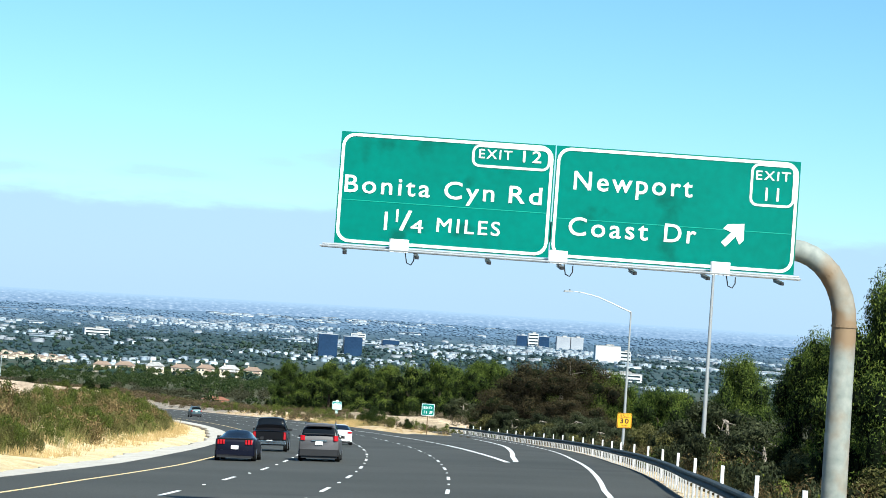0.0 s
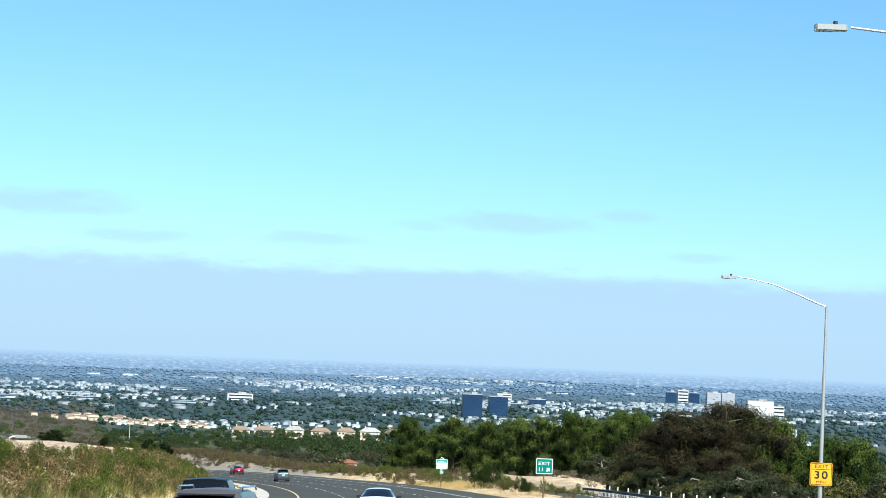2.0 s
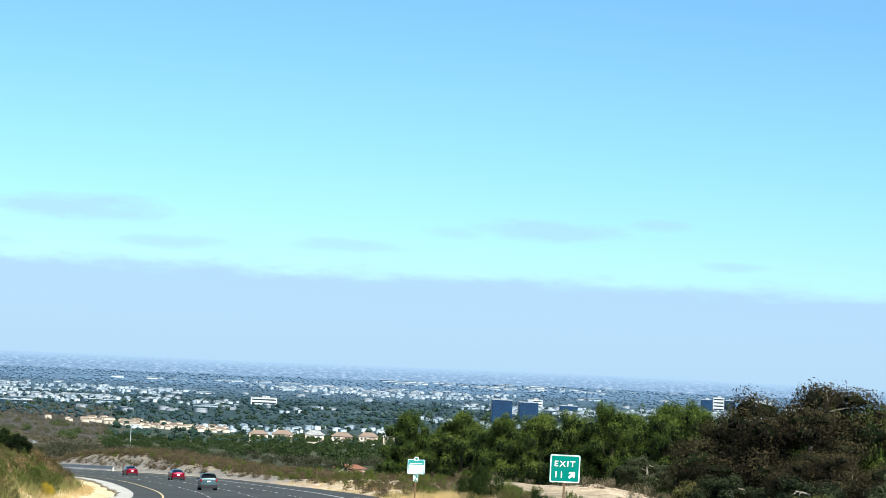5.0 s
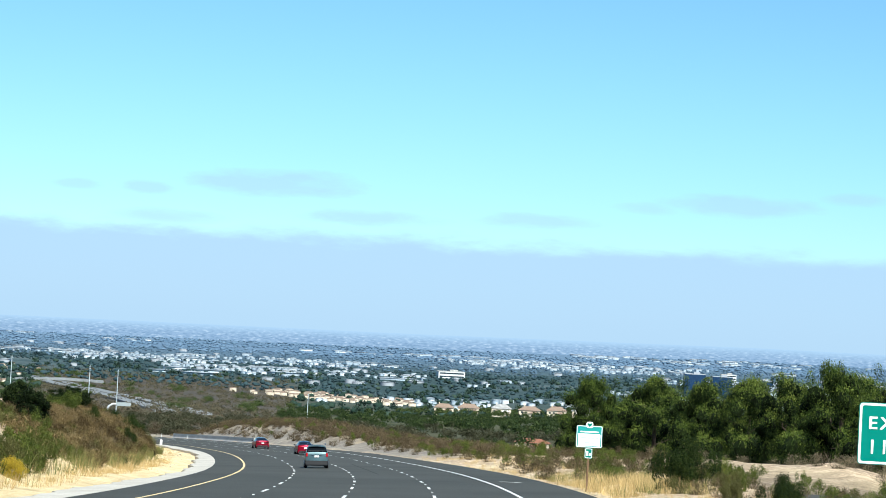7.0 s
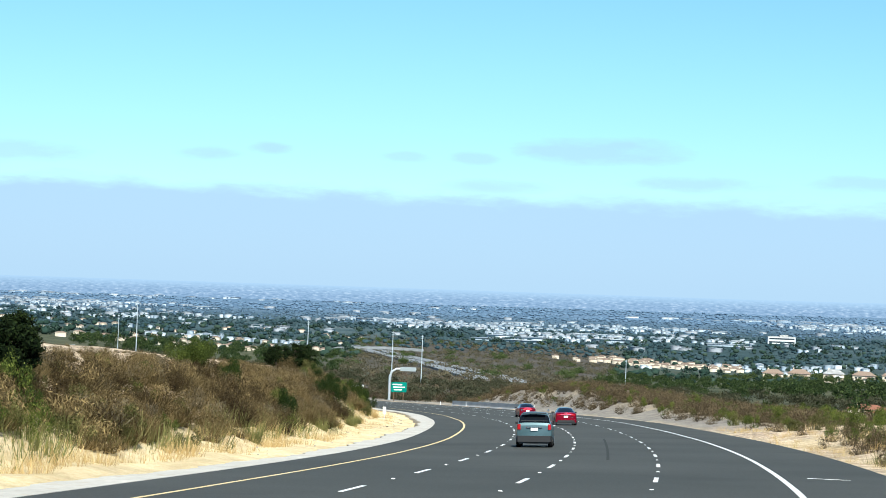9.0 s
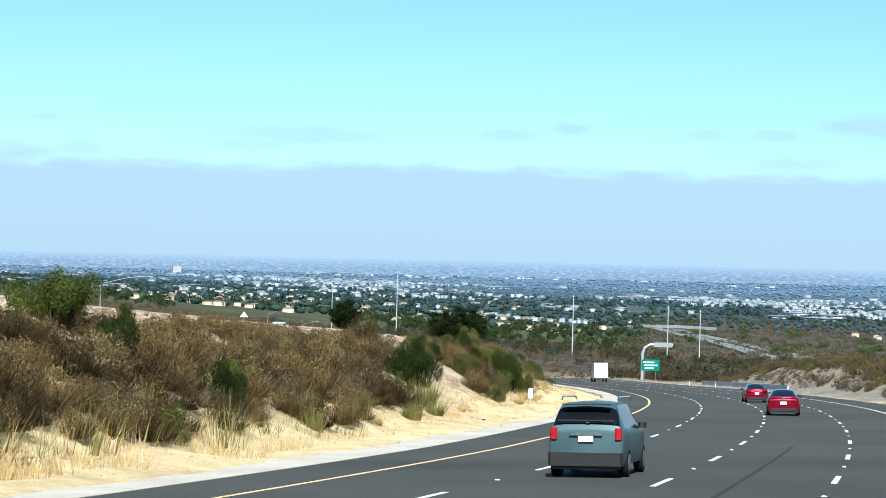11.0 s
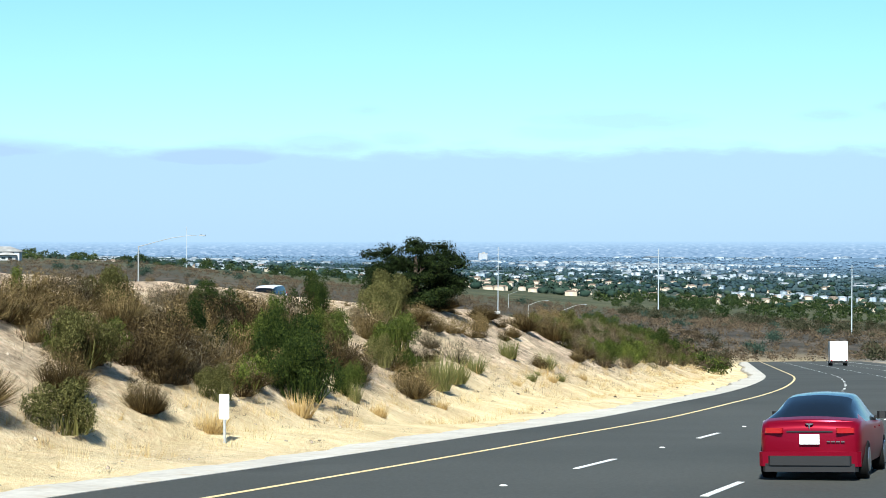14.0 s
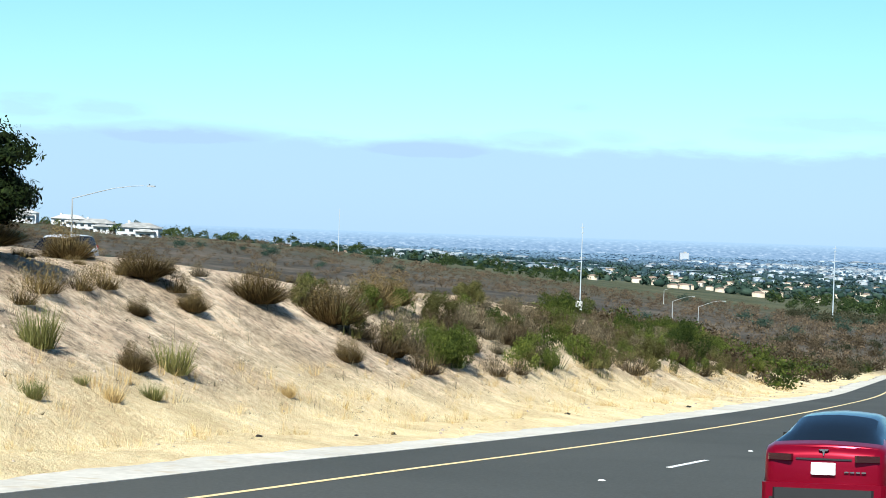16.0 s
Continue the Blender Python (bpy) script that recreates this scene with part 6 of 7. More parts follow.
def box_truck(m):
    t = thing("box_truck", "white box truck with a tall cargo body", "truck", m, "vehicles")
    g = Shape()
    g.box((0, 3.1, 2.05), (2.4, 6.0, 2.7), None, 0.06)
    b = part("cargo_box", g, WHITE_CAR, t)
    g = Shape()
    g.box((0, 0.08, 2.0), (2.1, 0.06, 2.4))
    part("rear_door", g, POST_WHITE, b)
    g = Shape()
    g.box((0, 7.2, 1.4), (2.1, 2.0, 1.9), None, 0.2)
    part("cab", g, WHITE_CAR, t)
    g = Shape()
    g.box((0, 3.6, 0.6), (1.0, 7.0, 0.25))
    g.box((0, 0.1, 0.5), (2.3, 0.15, 0.2))
    part("chassis", g, CAR_TRIM, t)
    for y in (1.6, 7.3):
        for sx in (-1, 1):
            g = Shape()
            g.disc((sx * 1.0, y, 0.45), (1, 0, 0), 0.45, 0.3, 20)
            part("wheel", g, TYRE, t)
    for sx in (-1, 1):
        g = Shape()
        g.box((sx * 1.0, 0.0, 0.75), (0.16, 0.06, 0.14))
        part("tail_lamp", g, TAIL_RED, t)


vehicle("crimson_sedan", "dark crimson sedan with red tail lamps in the third lane", RED, 4.7, 1.85, SEDAN, {"sides": ((3, 5), (5, 7)), "rear": (2, 3), "front": (7,), "roof": (4, 5, 6)}, on_road(434, -5.1), tail=((0.60, 0.85, 0.30, 0.09),), plate_z=0.70, extra=red_extra, exhaust=False)
box_truck(on_road(700, -4.3))
wv = at(557, -52, 0, False) + Vector((0, 0, float(other_h(557, -52)) + 0.01))
vehicle("white_van", "white passenger van on the opposite carriageway", WHITE_CAR, 5.0, 1.98, VAN, {"sides": ((2, 4), (4, 5), (5, 7)), "rear": (1,), "front": (6, 7)}, Matrix.Translation(wv) @ turn(557, math.pi), tail=((0.78, 1.1, 0.2, 0.3),), plate_z=0.86)


# ---- trees ----
USED = set()
pine_a = tree_kind("pine_tree", PINE, BARK, "dark green pine with upswept shoots", 1, 14, 14, 0.03, 0.125, 62000, "pine", group="roadside pines", tops=PINE_SUNLIT)
pine_b = tree_kind("pine_tree", PINE, BARK, "dark green pine with upswept shoots", 2, 14, 15, 0.03, 0.125, 64000, "pine", 0.05, group="roadside pines", tops=PINE_SUNLIT)
pine_c = tree_kind("light_pine_tree", PINE_LIGHT, BARK, "yellow-green young pine beside the exit ramp", 3, 14, 11, 0.04, 0.125, 50000, "pine", group="roadside pines", tops=PINE_SUNLIT)
near_pine = tree_kind("near_pine_tree", PINE, BARK, "tall dark green pine with fine needles behind the guardrail", 9, 14, 10, 0.06, 0.085, 80000, "pine", group="roadside pines", tops=PINE_SUNLIT)
russet = tree_kind("russet_tree", RUSSET, PALE_BARK, "broad russet-brown half-dry tree with bare limbs", 4, 14, 16, 0.03, 0.095, 150000, "full", tops=RUSSET_SUNLIT)
grey_a = tree_kind("grey_green_tree", GREYGREEN, PALE_BARK, "grey-green scrubby tree with pale stems", 5, 9, 8, 0.04, 0.11, 22000, "round", group="scrub trees")
grey_b = tree_kind("olive_tree", BUSH_OLIVE, PALE_BARK, "yellow-olive scrubby tree behind the guardrail", 6, 8, 7, 0.04, 0.11, 22000, "round", group="scrub trees")
oak = tree_kind("oak_tree", OAK, BARK, "dense dark green oak on the ridge", 7, 5.0, 6.0, 0.02, 0.075, 42000, "full")
lean_oak = tree_kind("leaning_tree", OAK, BARK, "small dark wind-bent tree on the ridge", 8, 3.4, 2.6, 0.2, 0.08, 8000, "full", -0.6)


def plant_su(ob, rows):
    for k, (s, u, size) in enumerate(rows):
        x, y = spot(s, u)
        plant(ob, USED, x, y, size, k * 2.1 + s, -0.15)


plant_su(pine_a, [(520, 50, 0.99), (493, 58, 1.01), (470, 62, 1.07), (443, 58, 1.07), (421, 62, 1.11), (400, 60, 0.99), (462, 80, 1.04), (500, 84, 0.99), (352, 62, 1.09), (318, 56, 1.04)])
plant_su(pine_b, [(530, 60, 0.9), (506, 55, 1.02), (481, 60, 1.04), (456, 66, 1.07), (432, 62, 1.09), (410, 70, 1.09), (382, 62, 1.04), (338, 66, 1.09)])
plant_su(near_pine, [(88, 15.4, 0.86), (100, 18.5, 0.98), (160, 22, 0.82), (172, 24, 0.7), (97, 15.2, 0.5), (106, 15.4, 0.72)])
plant_su(pine_c, [(515, 66, 1.01), (450, 78, 1.11), (425, 76, 1.14), (390, 74, 1.15), (366, 60, 1.19), (341, 56, 1.19), (486, 72, 1.05)])
plant_su(russet, [(346, 49, 1.5), (322, 44, 0.9)])
plant_su(grey_a, [(392, 52, 1.0), (375, 50, 1.1), (330, 36.5, 1.0), (312, 36, 0.9), (292, 32, 0.95), (270, 30, 0.9), (256, 28, 0.95), (236, 26, 0.8), (216, 24, 0.75), (196, 24, 0.85), (176, 21, 0.9), (150, 19, 0.8), (132, 15.6, 0.95), (118, 15.2, 0.8), (405, 50, 0.9)])
plant_su(grey_b, [(346, 38, 0.9), (302, 33, 0.85), (281, 29, 0.8), (262, 33, 0.9), (246, 26, 0.7), (226, 27, 0.85), (206, 23, 0.75), (186, 20.5, 0.85), (166, 19.5, 0.9), (142, 17, 0.75), (108, 16, 0.8), (94, 13.6, 0.7), (82, 14.5, 0.75)])
plant_su(oak, [(500.8, -29.9, 0.86)])
plant_su(lean_oak, [(426.7, -28.4, 0.66), (336, -27.5, 0.75), (331, -26, 0.85)])

# ---- single shrubs ----
DARK_GREEN = leafy("dark_brush", [(0.005, 0.011, 0.003), (0.013, 0.024, 0.006), (0.065, 0.09, 0.018)])


def shrub_kind(name, label, mat, seed, kind, group):
    if kind == "tuft":
        v, f = blades(230, 0.34, 1.0, 0.016, 0.5, seed)
        v2, f2 = blades(120, 0.3, 0.6, 0.02, 0.9, seed + 1)
        v, f = np.concatenate([v, v2]), np.concatenate([f, f2 + len(v)])
        f = np.concatenate([f, f[:, 2:]], 1)
    elif kind == "brush":
        v, f = brush_mesh(seed, 1700, 0.62, 1.0, 0.034)
    else:
        v, f = shrub_mesh(name, mat, seed, 13000, 0.022, 0.62, 1.0, 13, 160)
    ob = new(name, tidy(v, f, name, mat))
    ob.matrix_world = Matrix.Translation((0, 0, -400))
    return tagged(ob, label, "shrub" if kind != "tuft" else "grass tuft", group)


def shrubs(ob, rows):
    """Rows of s, u, height, width."""
    for k, (s, u, h, w) in enumerate(rows):
        x, y = spot(s, u)
        z = float(land([x], [y])[0]) - 0.05
        if ob.name in USED:
            o = ob.copy()
            scene.collection.objects.link(o)
        else:
            USED.add(ob.name)
            o = ob
        o.matrix_world = Matrix.Translation((x, y, z)) @ Matrix.Rotation(k * 1.7 + s, 4, "Z") @ Matrix.Diagonal((w / 1.3, w / 1.3, h / 1.05, 1))


tuft = shrub_kind("grass_tuft", "stiff grey-green tuft on bare sand", GREEN_BLADE, 21, "tuft", "tufts on the slope")
shrubs(tuft, [(496.8, -24.5, 1.1, 1.3), (502.3, -23.7, 1.0, 1.4), (493.4, -22.8, 0.5, 0.8), (495.9, -23.0, 0.32, 0.5), (498.1, -22.3, 0.45, 0.8), (478.3, -22.9, 1.1, 1.6), (484.4, -23.5, 0.9, 1.3),
              (413.2, -22.0, 1.6, 1.5), (411.5, -21.3, 0.95, 1.4), (404.0, -21.3, 0.75, 0.7), (462.2, -22.2, 0.8, 0.6), (541.1, -23.8, 0.9, 0.9), (474.8, -22.7, 1.6, 1.6), (387.3, -21.5, 1.0, 1.0), (403.8, -20.9, 1.1, 0.9), (564.3, -23.4, 0.7, 0.9), (356.4, -21.3, 1.2, 1.3)])
straw_tuft = shrub_kind("straw_tuft", "dry straw-coloured tuft on bare sand", STRAW_BLADE, 25, "tuft", "straw tufts")
shrubs(straw_tuft, [(496.1, -22.3, 0.45, 0.7), (489, -22.6, 0.35, 0.6), (507, -22.5, 0.4, 0.6), (415, -21.0, 0.5, 0.7), (421, -21.4, 0.5, 0.6), (447, -21.2, 0.7, 1.0), (455, -21.6, 0.8, 1.1), (462, -21.4, 0.6, 0.9), (471, -21.7, 0.5, 0.8), (398, -21.4, 0.5, 0.7)])
dark_bush = shrub_kind("dark_green_shrub", "dense dark green shrub on sandy ground", DARK_GREEN, 31, "leaf", "green shrubs")
shrubs(dark_bush, [(457.0, -22.3, 1.9, 2.7), (455.1, -24.8, 1.5, 1.9), (421.4, -23.8, 2.3, 2.9), (459.3, -23.0, 2.1, 3.0), (461.3, -26.6, 1.1, 1.9), (458.7, -23.6, 2.1, 2.3), (462.1, -27.2, 1.1, 2.2), (381.2, -23.2, 1.6, 2.0), (420.2, -24.4, 1.6, 2.5), (434.4, -25.6, 1.5, 2.8), (474.7, -27.6, 1.6, 1.8),
                   (307.6, 10.7, 2.5, 3.8), (281.9, 10.9, 1.3, 2.1), (379.2, -26.0, 1.7, 1.9), (584.3, -24.6, 2.3, 3.6)])
bush = shrub_kind("green_shrub", "yellow-green brush on the slope", BUSH_GREEN, 33, "leaf", "green shrubs")
shrubs(bush, [(462.7, -22.6, 1.3, 1.3), (460.2, -24.8, 1.7, 1.6), (470.4, -25.9, 1.4, 2.0), (473.8, -23.7, 1.25, 1.4), (379.2, -28.4, 2.0, 3.0), (525.8, -24.2, 1.6, 2.2), (542.9, -26.2, 1.4, 1.9), (565.7, -28.4, 1.7, 2.8), (577.4, -26.8, 1.8, 3.2), (606.8, -24.6, 2.2, 3.2), (476.9, -25.0, 1.9, 2.5), (526.8, -24.0, 1.6, 2.2), (592, -26, 1.8, 3.0), (600, -27.5, 1.7, 2.8), (556, -27, 1.5, 2.4),
              (307.2, -22.4, 1.9, 2.6), (378.3, -28.3, 1.7, 2.8), (286, 12, 1.0, 1.6), (340, 11, 1.2, 2.2), (330, 9.6, 0.9, 1.8), (366, 9.5, 1.0, 1.9), (613, -23.5, 1.6, 2.6)])
olive = shrub_kind("olive_shrub", "olive and straw coloured brush", BUSH_OLIVE, 35, "leaf", "olive shrubs")
shrubs(olive, [(488.8, -28.4, 2.0, 2.7), (546.8, -28.6, 1.1, 2.0), (535, -27, 1.3, 1.8), (570, -24.6, 1.3, 2.2), (289.9, 10.2, 1.0, 1.5), (350, 12, 1.2, 2.4), (385, 10.5, 1.0, 2.2), (402, 9, 0.9, 1.8), (299, -22.6, 1.5, 2.2), (471, -25.6, 1.4, 2.0), (446, -24.5, 1.6, 2.2), (453, -26.5, 1.5, 2.0), (440.1, -21.9, 1.3, 2.1), (450.8, -22.5, 1.1, 1.3), (485.2, -27.7, 1.8, 2.6), (472.6, -24.3, 1.3, 1.4)])
brown = shrub_kind("dry_shrub", "brown dried-out brush on the cut slope", BUSH_BROWN, 37, "brush", "dry shrubs")
shrubs(brown, [(445.6, -22.4, 1.1, 1.2), (452.2, -25.9, 1.4, 1.5), (446.9, -24.7, 1.3, 1.7), (450.5, -24.2, 1.2, 1.7), (447.0, -26.5, 1.0, 1.6), (450.1, -26.7, 0.95, 1.8), (455, -23.2, 1.0, 1.2), (443, -23.4, 1.2, 1.5), (466, -23.6, 0.9, 1.2), (510.3, -26.8, 0.8, 1.0), (516.5, -24.2, 0.9, 1.0), (521.5, -24.4, 1.1, 1.1), (520.4, -26.2, 1.6, 2.2), (516.5, -27.3, 1.4, 2.1), (510.4, -28.4, 1.0, 1.7), (510.0, -30.6, 1.2, 1.6), (404.1, -22.3, 0.9, 0.9), (437.1, -22.8, 1.6, 1.9), (426.7, -27.8, 1.5, 2.0),
               (502, -29, 1.0, 2.2), (490, -27.6, 1.0, 2.0), (399, -22.6, 1.1, 1.4), (395, -22.0, 0.9, 1.2), (528, -27.4, 1.4, 2.0), (533, -28.2, 1.5, 2.2), (431, -25.4, 1.6, 2.2), (443, -27.2, 1.3, 1.9), (506, -26.5, 0.6, 0.8), (499.8, -23.6, 0.8, 0.9)])
bloom = shrub_kind("blooming_shrub", "low shrub with yellow blooms at the verge", YELLOW_BLOOM, 39, "leaf", "")
shrubs(bloom, [(296.2, -21.6, 1.1, 1.8)])

# ---- brush and grass that nobody could count ----
r = np.random.default_rng(5)
BR = [brush_mesh(50 + k, 360, 0.75, 1.0, 0.05) for k in range(4)]
BC = [brush_mesh(60 + k, 130, 0.75, 1.0, 0.09) for k in range(4)]


def field(n, s0, s1, u0, u1, lo, hi, keep=None, flat=1.0):
    rows = []
    while len(rows) < n:
        s, u = r.uniform(s0, s1), r.uniform(u0, u1)
        if keep and not keep(s, u):
            continue
        x, y = spot(s, u)
        size = r.uniform(lo, hi)
        if u < -21:
            size = min(size, (0.25 + 0.5 * max(0.0, u + 29)) * r.uniform(0.75, 1.1))
        rows.append((x, y, size, r.uniform(0, 6.283), flat))
    return rows


def wild(s, u):
    """Where the slope inside the bend is overgrown: thick to the first third of the bend, patchy later."""
    if s < 409:
        return u < -21.9 - 0.5 * math.sin(s * 0.3)
    if s < 443:
        return u < -25.4 - 0.8 * math.sin(s * 0.21) and s < 432
    if s < 485:
        return -28 < u < -23.2 + 0.9 * math.sin(s * 0.35)
    if s < 520:
        return -30 < u < -28.2 and s > 507
    return u < -24.6 + 0.8 * math.sin(s * 0.27)


scatter("dry_brush", BR, BUSH_BROWN, field(400, 325, 480, -28.8, -21.6, 0.6, 1.25, lambda s, u: wild(s, u) and bumps(np.float64(s), np.float64(u * 1.6), 4.0) < 0.5) + field(130, 326, 409, -28.8, -21.8, 0.4, 0.8) + field(44, 484, 515, -30.5, -26.4, 0.6, 1.2) + field(60, 326, 409, -28.6, -22.6, 1.2, 1.75) + field(130, 300, 470, -35, -28, 0.5, 1.0), "dense tangle of brown dried brush over the cut slope", "brush")
scatter("dark_dry_brush", BR, leafy("dark_dry_brush", [(0.008, 0.006, 0.004), (0.035, 0.025, 0.012), (0.15, 0.105, 0.048)], 0.9, 0.05), field(200, 320, 480, -28.6, -21.8, 0.7, 1.5, lambda s, u: wild(s, u) and bumps(np.float64(s), np.float64(u * 1.6), 4.0) > 0.35), "dark brown dead brush over the cut slope", "brush")
scatter("upper_dry_brush", BC, BUSH_BROWN, field(260, 60, 330, -28, -21.4, 0.8, 1.6, wild), "tangle of brown dried brush on the upper cut slope", "brush")
scatter("lower_dry_brush", BR, DRY_BRUSH, field(110, 520, 645, -29, -23, 0.7, 1.5), "brown brush among green on the lower slope", "brush")
scatter("grey_brush", BR, BUSH_GREY, field(200, 330, 640, -29, -22.5, 0.5, 1.2, wild) + field(120, 520, 640, -28.5, -23.5, 0.6, 1.3, wild), "grey-brown dry brush over the cut slope", "brush")
SH = [shrub_mesh("p", None, 70 + k, 330, 0.11, 0.7, 1.0, 6, 30) for k in range(4)]
SM = [shrub_mesh("p", None, 75 + k, 1500, 0.036, 0.7, 1.0, 6, 50) for k in range(4)]
scatter("green_brush", SM, BUSH_GREEN, field(230, 60, 330, -29, -21.6, 0.8, 1.7) + field(90, 520, 650, -30, -23, 0.8, 1.7) + field(26, 340, 470, -28, -22, 0.7, 1.3), "green brush among the dry tangle", "brush")
scatter("olive_brush", SM, BUSH_OLIVE, field(190, 60, 340, -27, -21.2, 0.7, 1.3) + field(60, 520, 660, -28, -22.4, 0.6, 1.3) + field(70, 300, 470, 8.5, 24, 0.6, 1.2), "olive brush beside the road", "brush")


def berm(s, u):
    return u > 7.2 + 0.8 * math.sin(s * 0.2)


scatter("berm_brush", BC, DRY_BRUSH, field(330, 330, 650, 7, 24, 0.6, 1.3, berm) + field(620, 425, 650, 10.5, 22, 0.7, 1.5, berm) + field(300, 520, 660, 7.6, 12.5, 0.4, 1.0, berm) + field(40, 255, 340, 9, 16, 0.4, 0.9), "brown scrub on the outer berm", "brush")
scatter("berm_green_brush", SM, BUSH_GREEN, field(130, 320, 640, 8, 30, 0.6, 1.3, berm) + field(110, 420, 640, 10, 22, 0.6, 1.3, berm) + field(60, 300, 480, 12, 27, 0.8, 1.6), "green scrub on the outer berm", "brush")
scatter("mound_brush", BC, BUSH_GREY, field(30, 364, 402, 33, 54, 0.9, 1.7) + field(30, 395, 470, 24, 42, 0.8, 1.5), "grey-brown scrub on the sandy mound", "brush")
SF = [shrub_mesh("p", None, 80 + k, 2200, 0.04, 0.7, 1.0, 6, 60) for k in range(4)]


def behind_rail(n, s0, s1, d0, d1, lo, hi):
    return [(*spot(s, float(rail_u(s)) + d), z, a, 1.0) for s, d, z, a in zip(r.uniform(s0, s1, n), r.uniform(d0, d1, n), r.uniform(lo, hi, n), r.uniform(0, 6, n))]


scatter("rail_brush", SF, GREYGREEN, behind_rail(95, 55, 165, 2.2, 13, 1.3, 2.6), "thick grey-green scrub behind the guardrail", "brush")
scatter("rail_green_brush", SF, BUSH_GREEN, behind_rail(45, 55, 200, 2.5, 13, 1.2, 2.4), "dark green scrub behind the guardrail", "brush")
scatter("far_rail_brush", SH, GREYGREEN, behind_rail(230, 165, 340, 2.5, 14, 1.2, 2.9), "thick grey-green scrub further down the guardrail", "brush")
scatter("rail_dry_brush", BR, BUSH_BROWN, [(*spot(s, float(rail_u(s)) + d), z, a, 1.0) for s, d, z, a in zip(r.uniform(55, 300, 130), r.uniform(1.8, 9, 130), r.uniform(1.0, 2.4, 130), r.uniform(0, 6, 130))], "dry brown scrub behind the guardrail", "brush")
GR = []
for k in range(4):
    v, f = blades(26, 0.34, 0.42, 0.008, 0.55, 90 + k)
    GR.append((v, np.concatenate([f, f[:, 2:]], 1)))
scatter("dry_grass", GR, STRAW_BLADE, field(1000, 380, 620, -24, -19.6, 0.4, 1.1) + field(900, 90, 380, -22.4, -19.6, 0.7, 1.7) + field(500, 255, 420, 5.6, 12, 0.5, 1.3) + field(260, 303, 330, 6.4, 11, 1.0, 1.9), "straw-yellow dry grass along the verge", "grass")
scatter("green_grass", GR, GREEN_BLADE, field(420, 90, 395, -23.4, -21, 1.2, 2.9) + field(120, 300, 350, 6.5, 12, 1.0, 2.0), "pale green tall grass at the slope's foot", "grass")
scatter("slope_litter", GR, BUSH_GREY, field(4200, 400, 610, -28.8, -20.5, 0.25, 0.8, None, 0.45), "thin grey dry stalks strewn over the sandy slope", "grass")
scatter("fallen_twigs", GR, leafy("dead_twigs", [(0.03, 0.022, 0.016), (0.09, 0.07, 0.05), (0.2, 0.16, 0.11)], 0.9, 0.0), field(1300, 400, 610, -28.6, -18.6, 0.2, 0.6, None, 0.2), "dark dead twigs lying on the sand", "twigs")
ST = []
for k in range(3):
    v, f = blades(9, 0.3, 0.9, 0.005, 0.7, 140 + k)
    ST.append((v, np.concatenate([f, f[:, 2:]], 1)))
scatter("dead_stems", ST, leafy("dead_stems", [(0.03, 0.026, 0.018), (0.10, 0.085, 0.055), (0.22, 0.185, 0.11)], 0.9, 0.0), field(900, 405, 610, -29, -21, 0.4, 1.0), "thin dead stems standing on the sandy slope", "stems")
RB = []
for k in range(3):
    g = Shape()
    ico = [(math.cos(a) * q, math.sin(a) * q, h) for q, h, n in ((0.5, 0.0, 6), (0.42, 0.3, 6), (0.15, 0.48, 3)) for a in np.linspace(0, 6.283, n, endpoint=False)]
    v = np.array(ico) * (1 + 0.25 * r.normal(size=(15, 1)))
    f = [(i, (i + 1) % 6, (i + 1) % 6 + 6, i + 6) for i in range(6)] + [(6, 7, 12, 12), (7, 8, 13, 13), (8, 9, 13, 13), (9, 10, 14, 14), (10, 11, 14, 14), (11, 6, 12, 12), (12, 13, 14, 14), (7, 13, 12, 12), (9, 14, 13, 13), (11, 12, 14, 14)]
    RB.append((v, np.array(f)))
scatter("stones", RB, surface("stone", (0.30, 0.24, 0.18), (0.5, 0.42, 0.33), 2, 9, 0.95, 0, 0.3), field(1300, 330, 640, -29, -18.8, 0.03, 0.12) + field(260, 250, 520, 5.2, 8.5, 0.04, 0.16), "small stones and clods on the bare sand", "stones")
scatter("debris", RB, plain("dark_debris", (0.03, 0.025, 0.02), 0.9), field(18, 400, 560, -21.6, -18.6, 0.1, 0.3, None, 0.5), "scraps of dark tyre rubber on the verge", "debris")


# ---- scrub hill, valley woods and town ----
def polar(az, d):
    a = math.radians(az)
    return -55 - d * math.sin(a), 250 + d * math.cos(a)


def lump(seed, n=20, leaf=0.42):
    """A loose heap of leaves for trees far off."""
    q = np.random.default_rng(seed)
    c = q.normal(size=(n, 3)) * (0.34, 0.34, 0.2) + (0, 0, 0.42)
    return leaves(np.maximum(c, (-9, -9, 0.08)), leaf, q)


LS = [lump(260 + k, 44, 0.16) for k in range(6)]
BL = [blob(240 + k) for k in range(8)]
LU2 = [lump(220 + k, 420, 0.09) for k in range(4)]
LU3 = [lump(230 + k, 60, 0.27) for k in range(5)]


def bandfield(n, az0, az1, d0, d1, lo, hi, keep=None, power=1.0):
    rows = []
    while len(rows) < n:
        az, d = r.uniform(az0, az1), d0 + (d1 - d0) * r.uniform(0, 1) ** power
        if keep and not keep(az, d):
            continue
        x, y = polar(az, d)
        rows.append((x, y, r.uniform(lo, hi), r.uniform(0, 6.283)))
    return rows


def patchy(size, level):
    return lambda az, d: bumps(np.float64(az * 40), np.float64(d), size) > level


def off_road(az, d):
    x, y = polar(az, d)
    s, u = along([x], [y])
    return u[0] < -68 or s[0] > 800


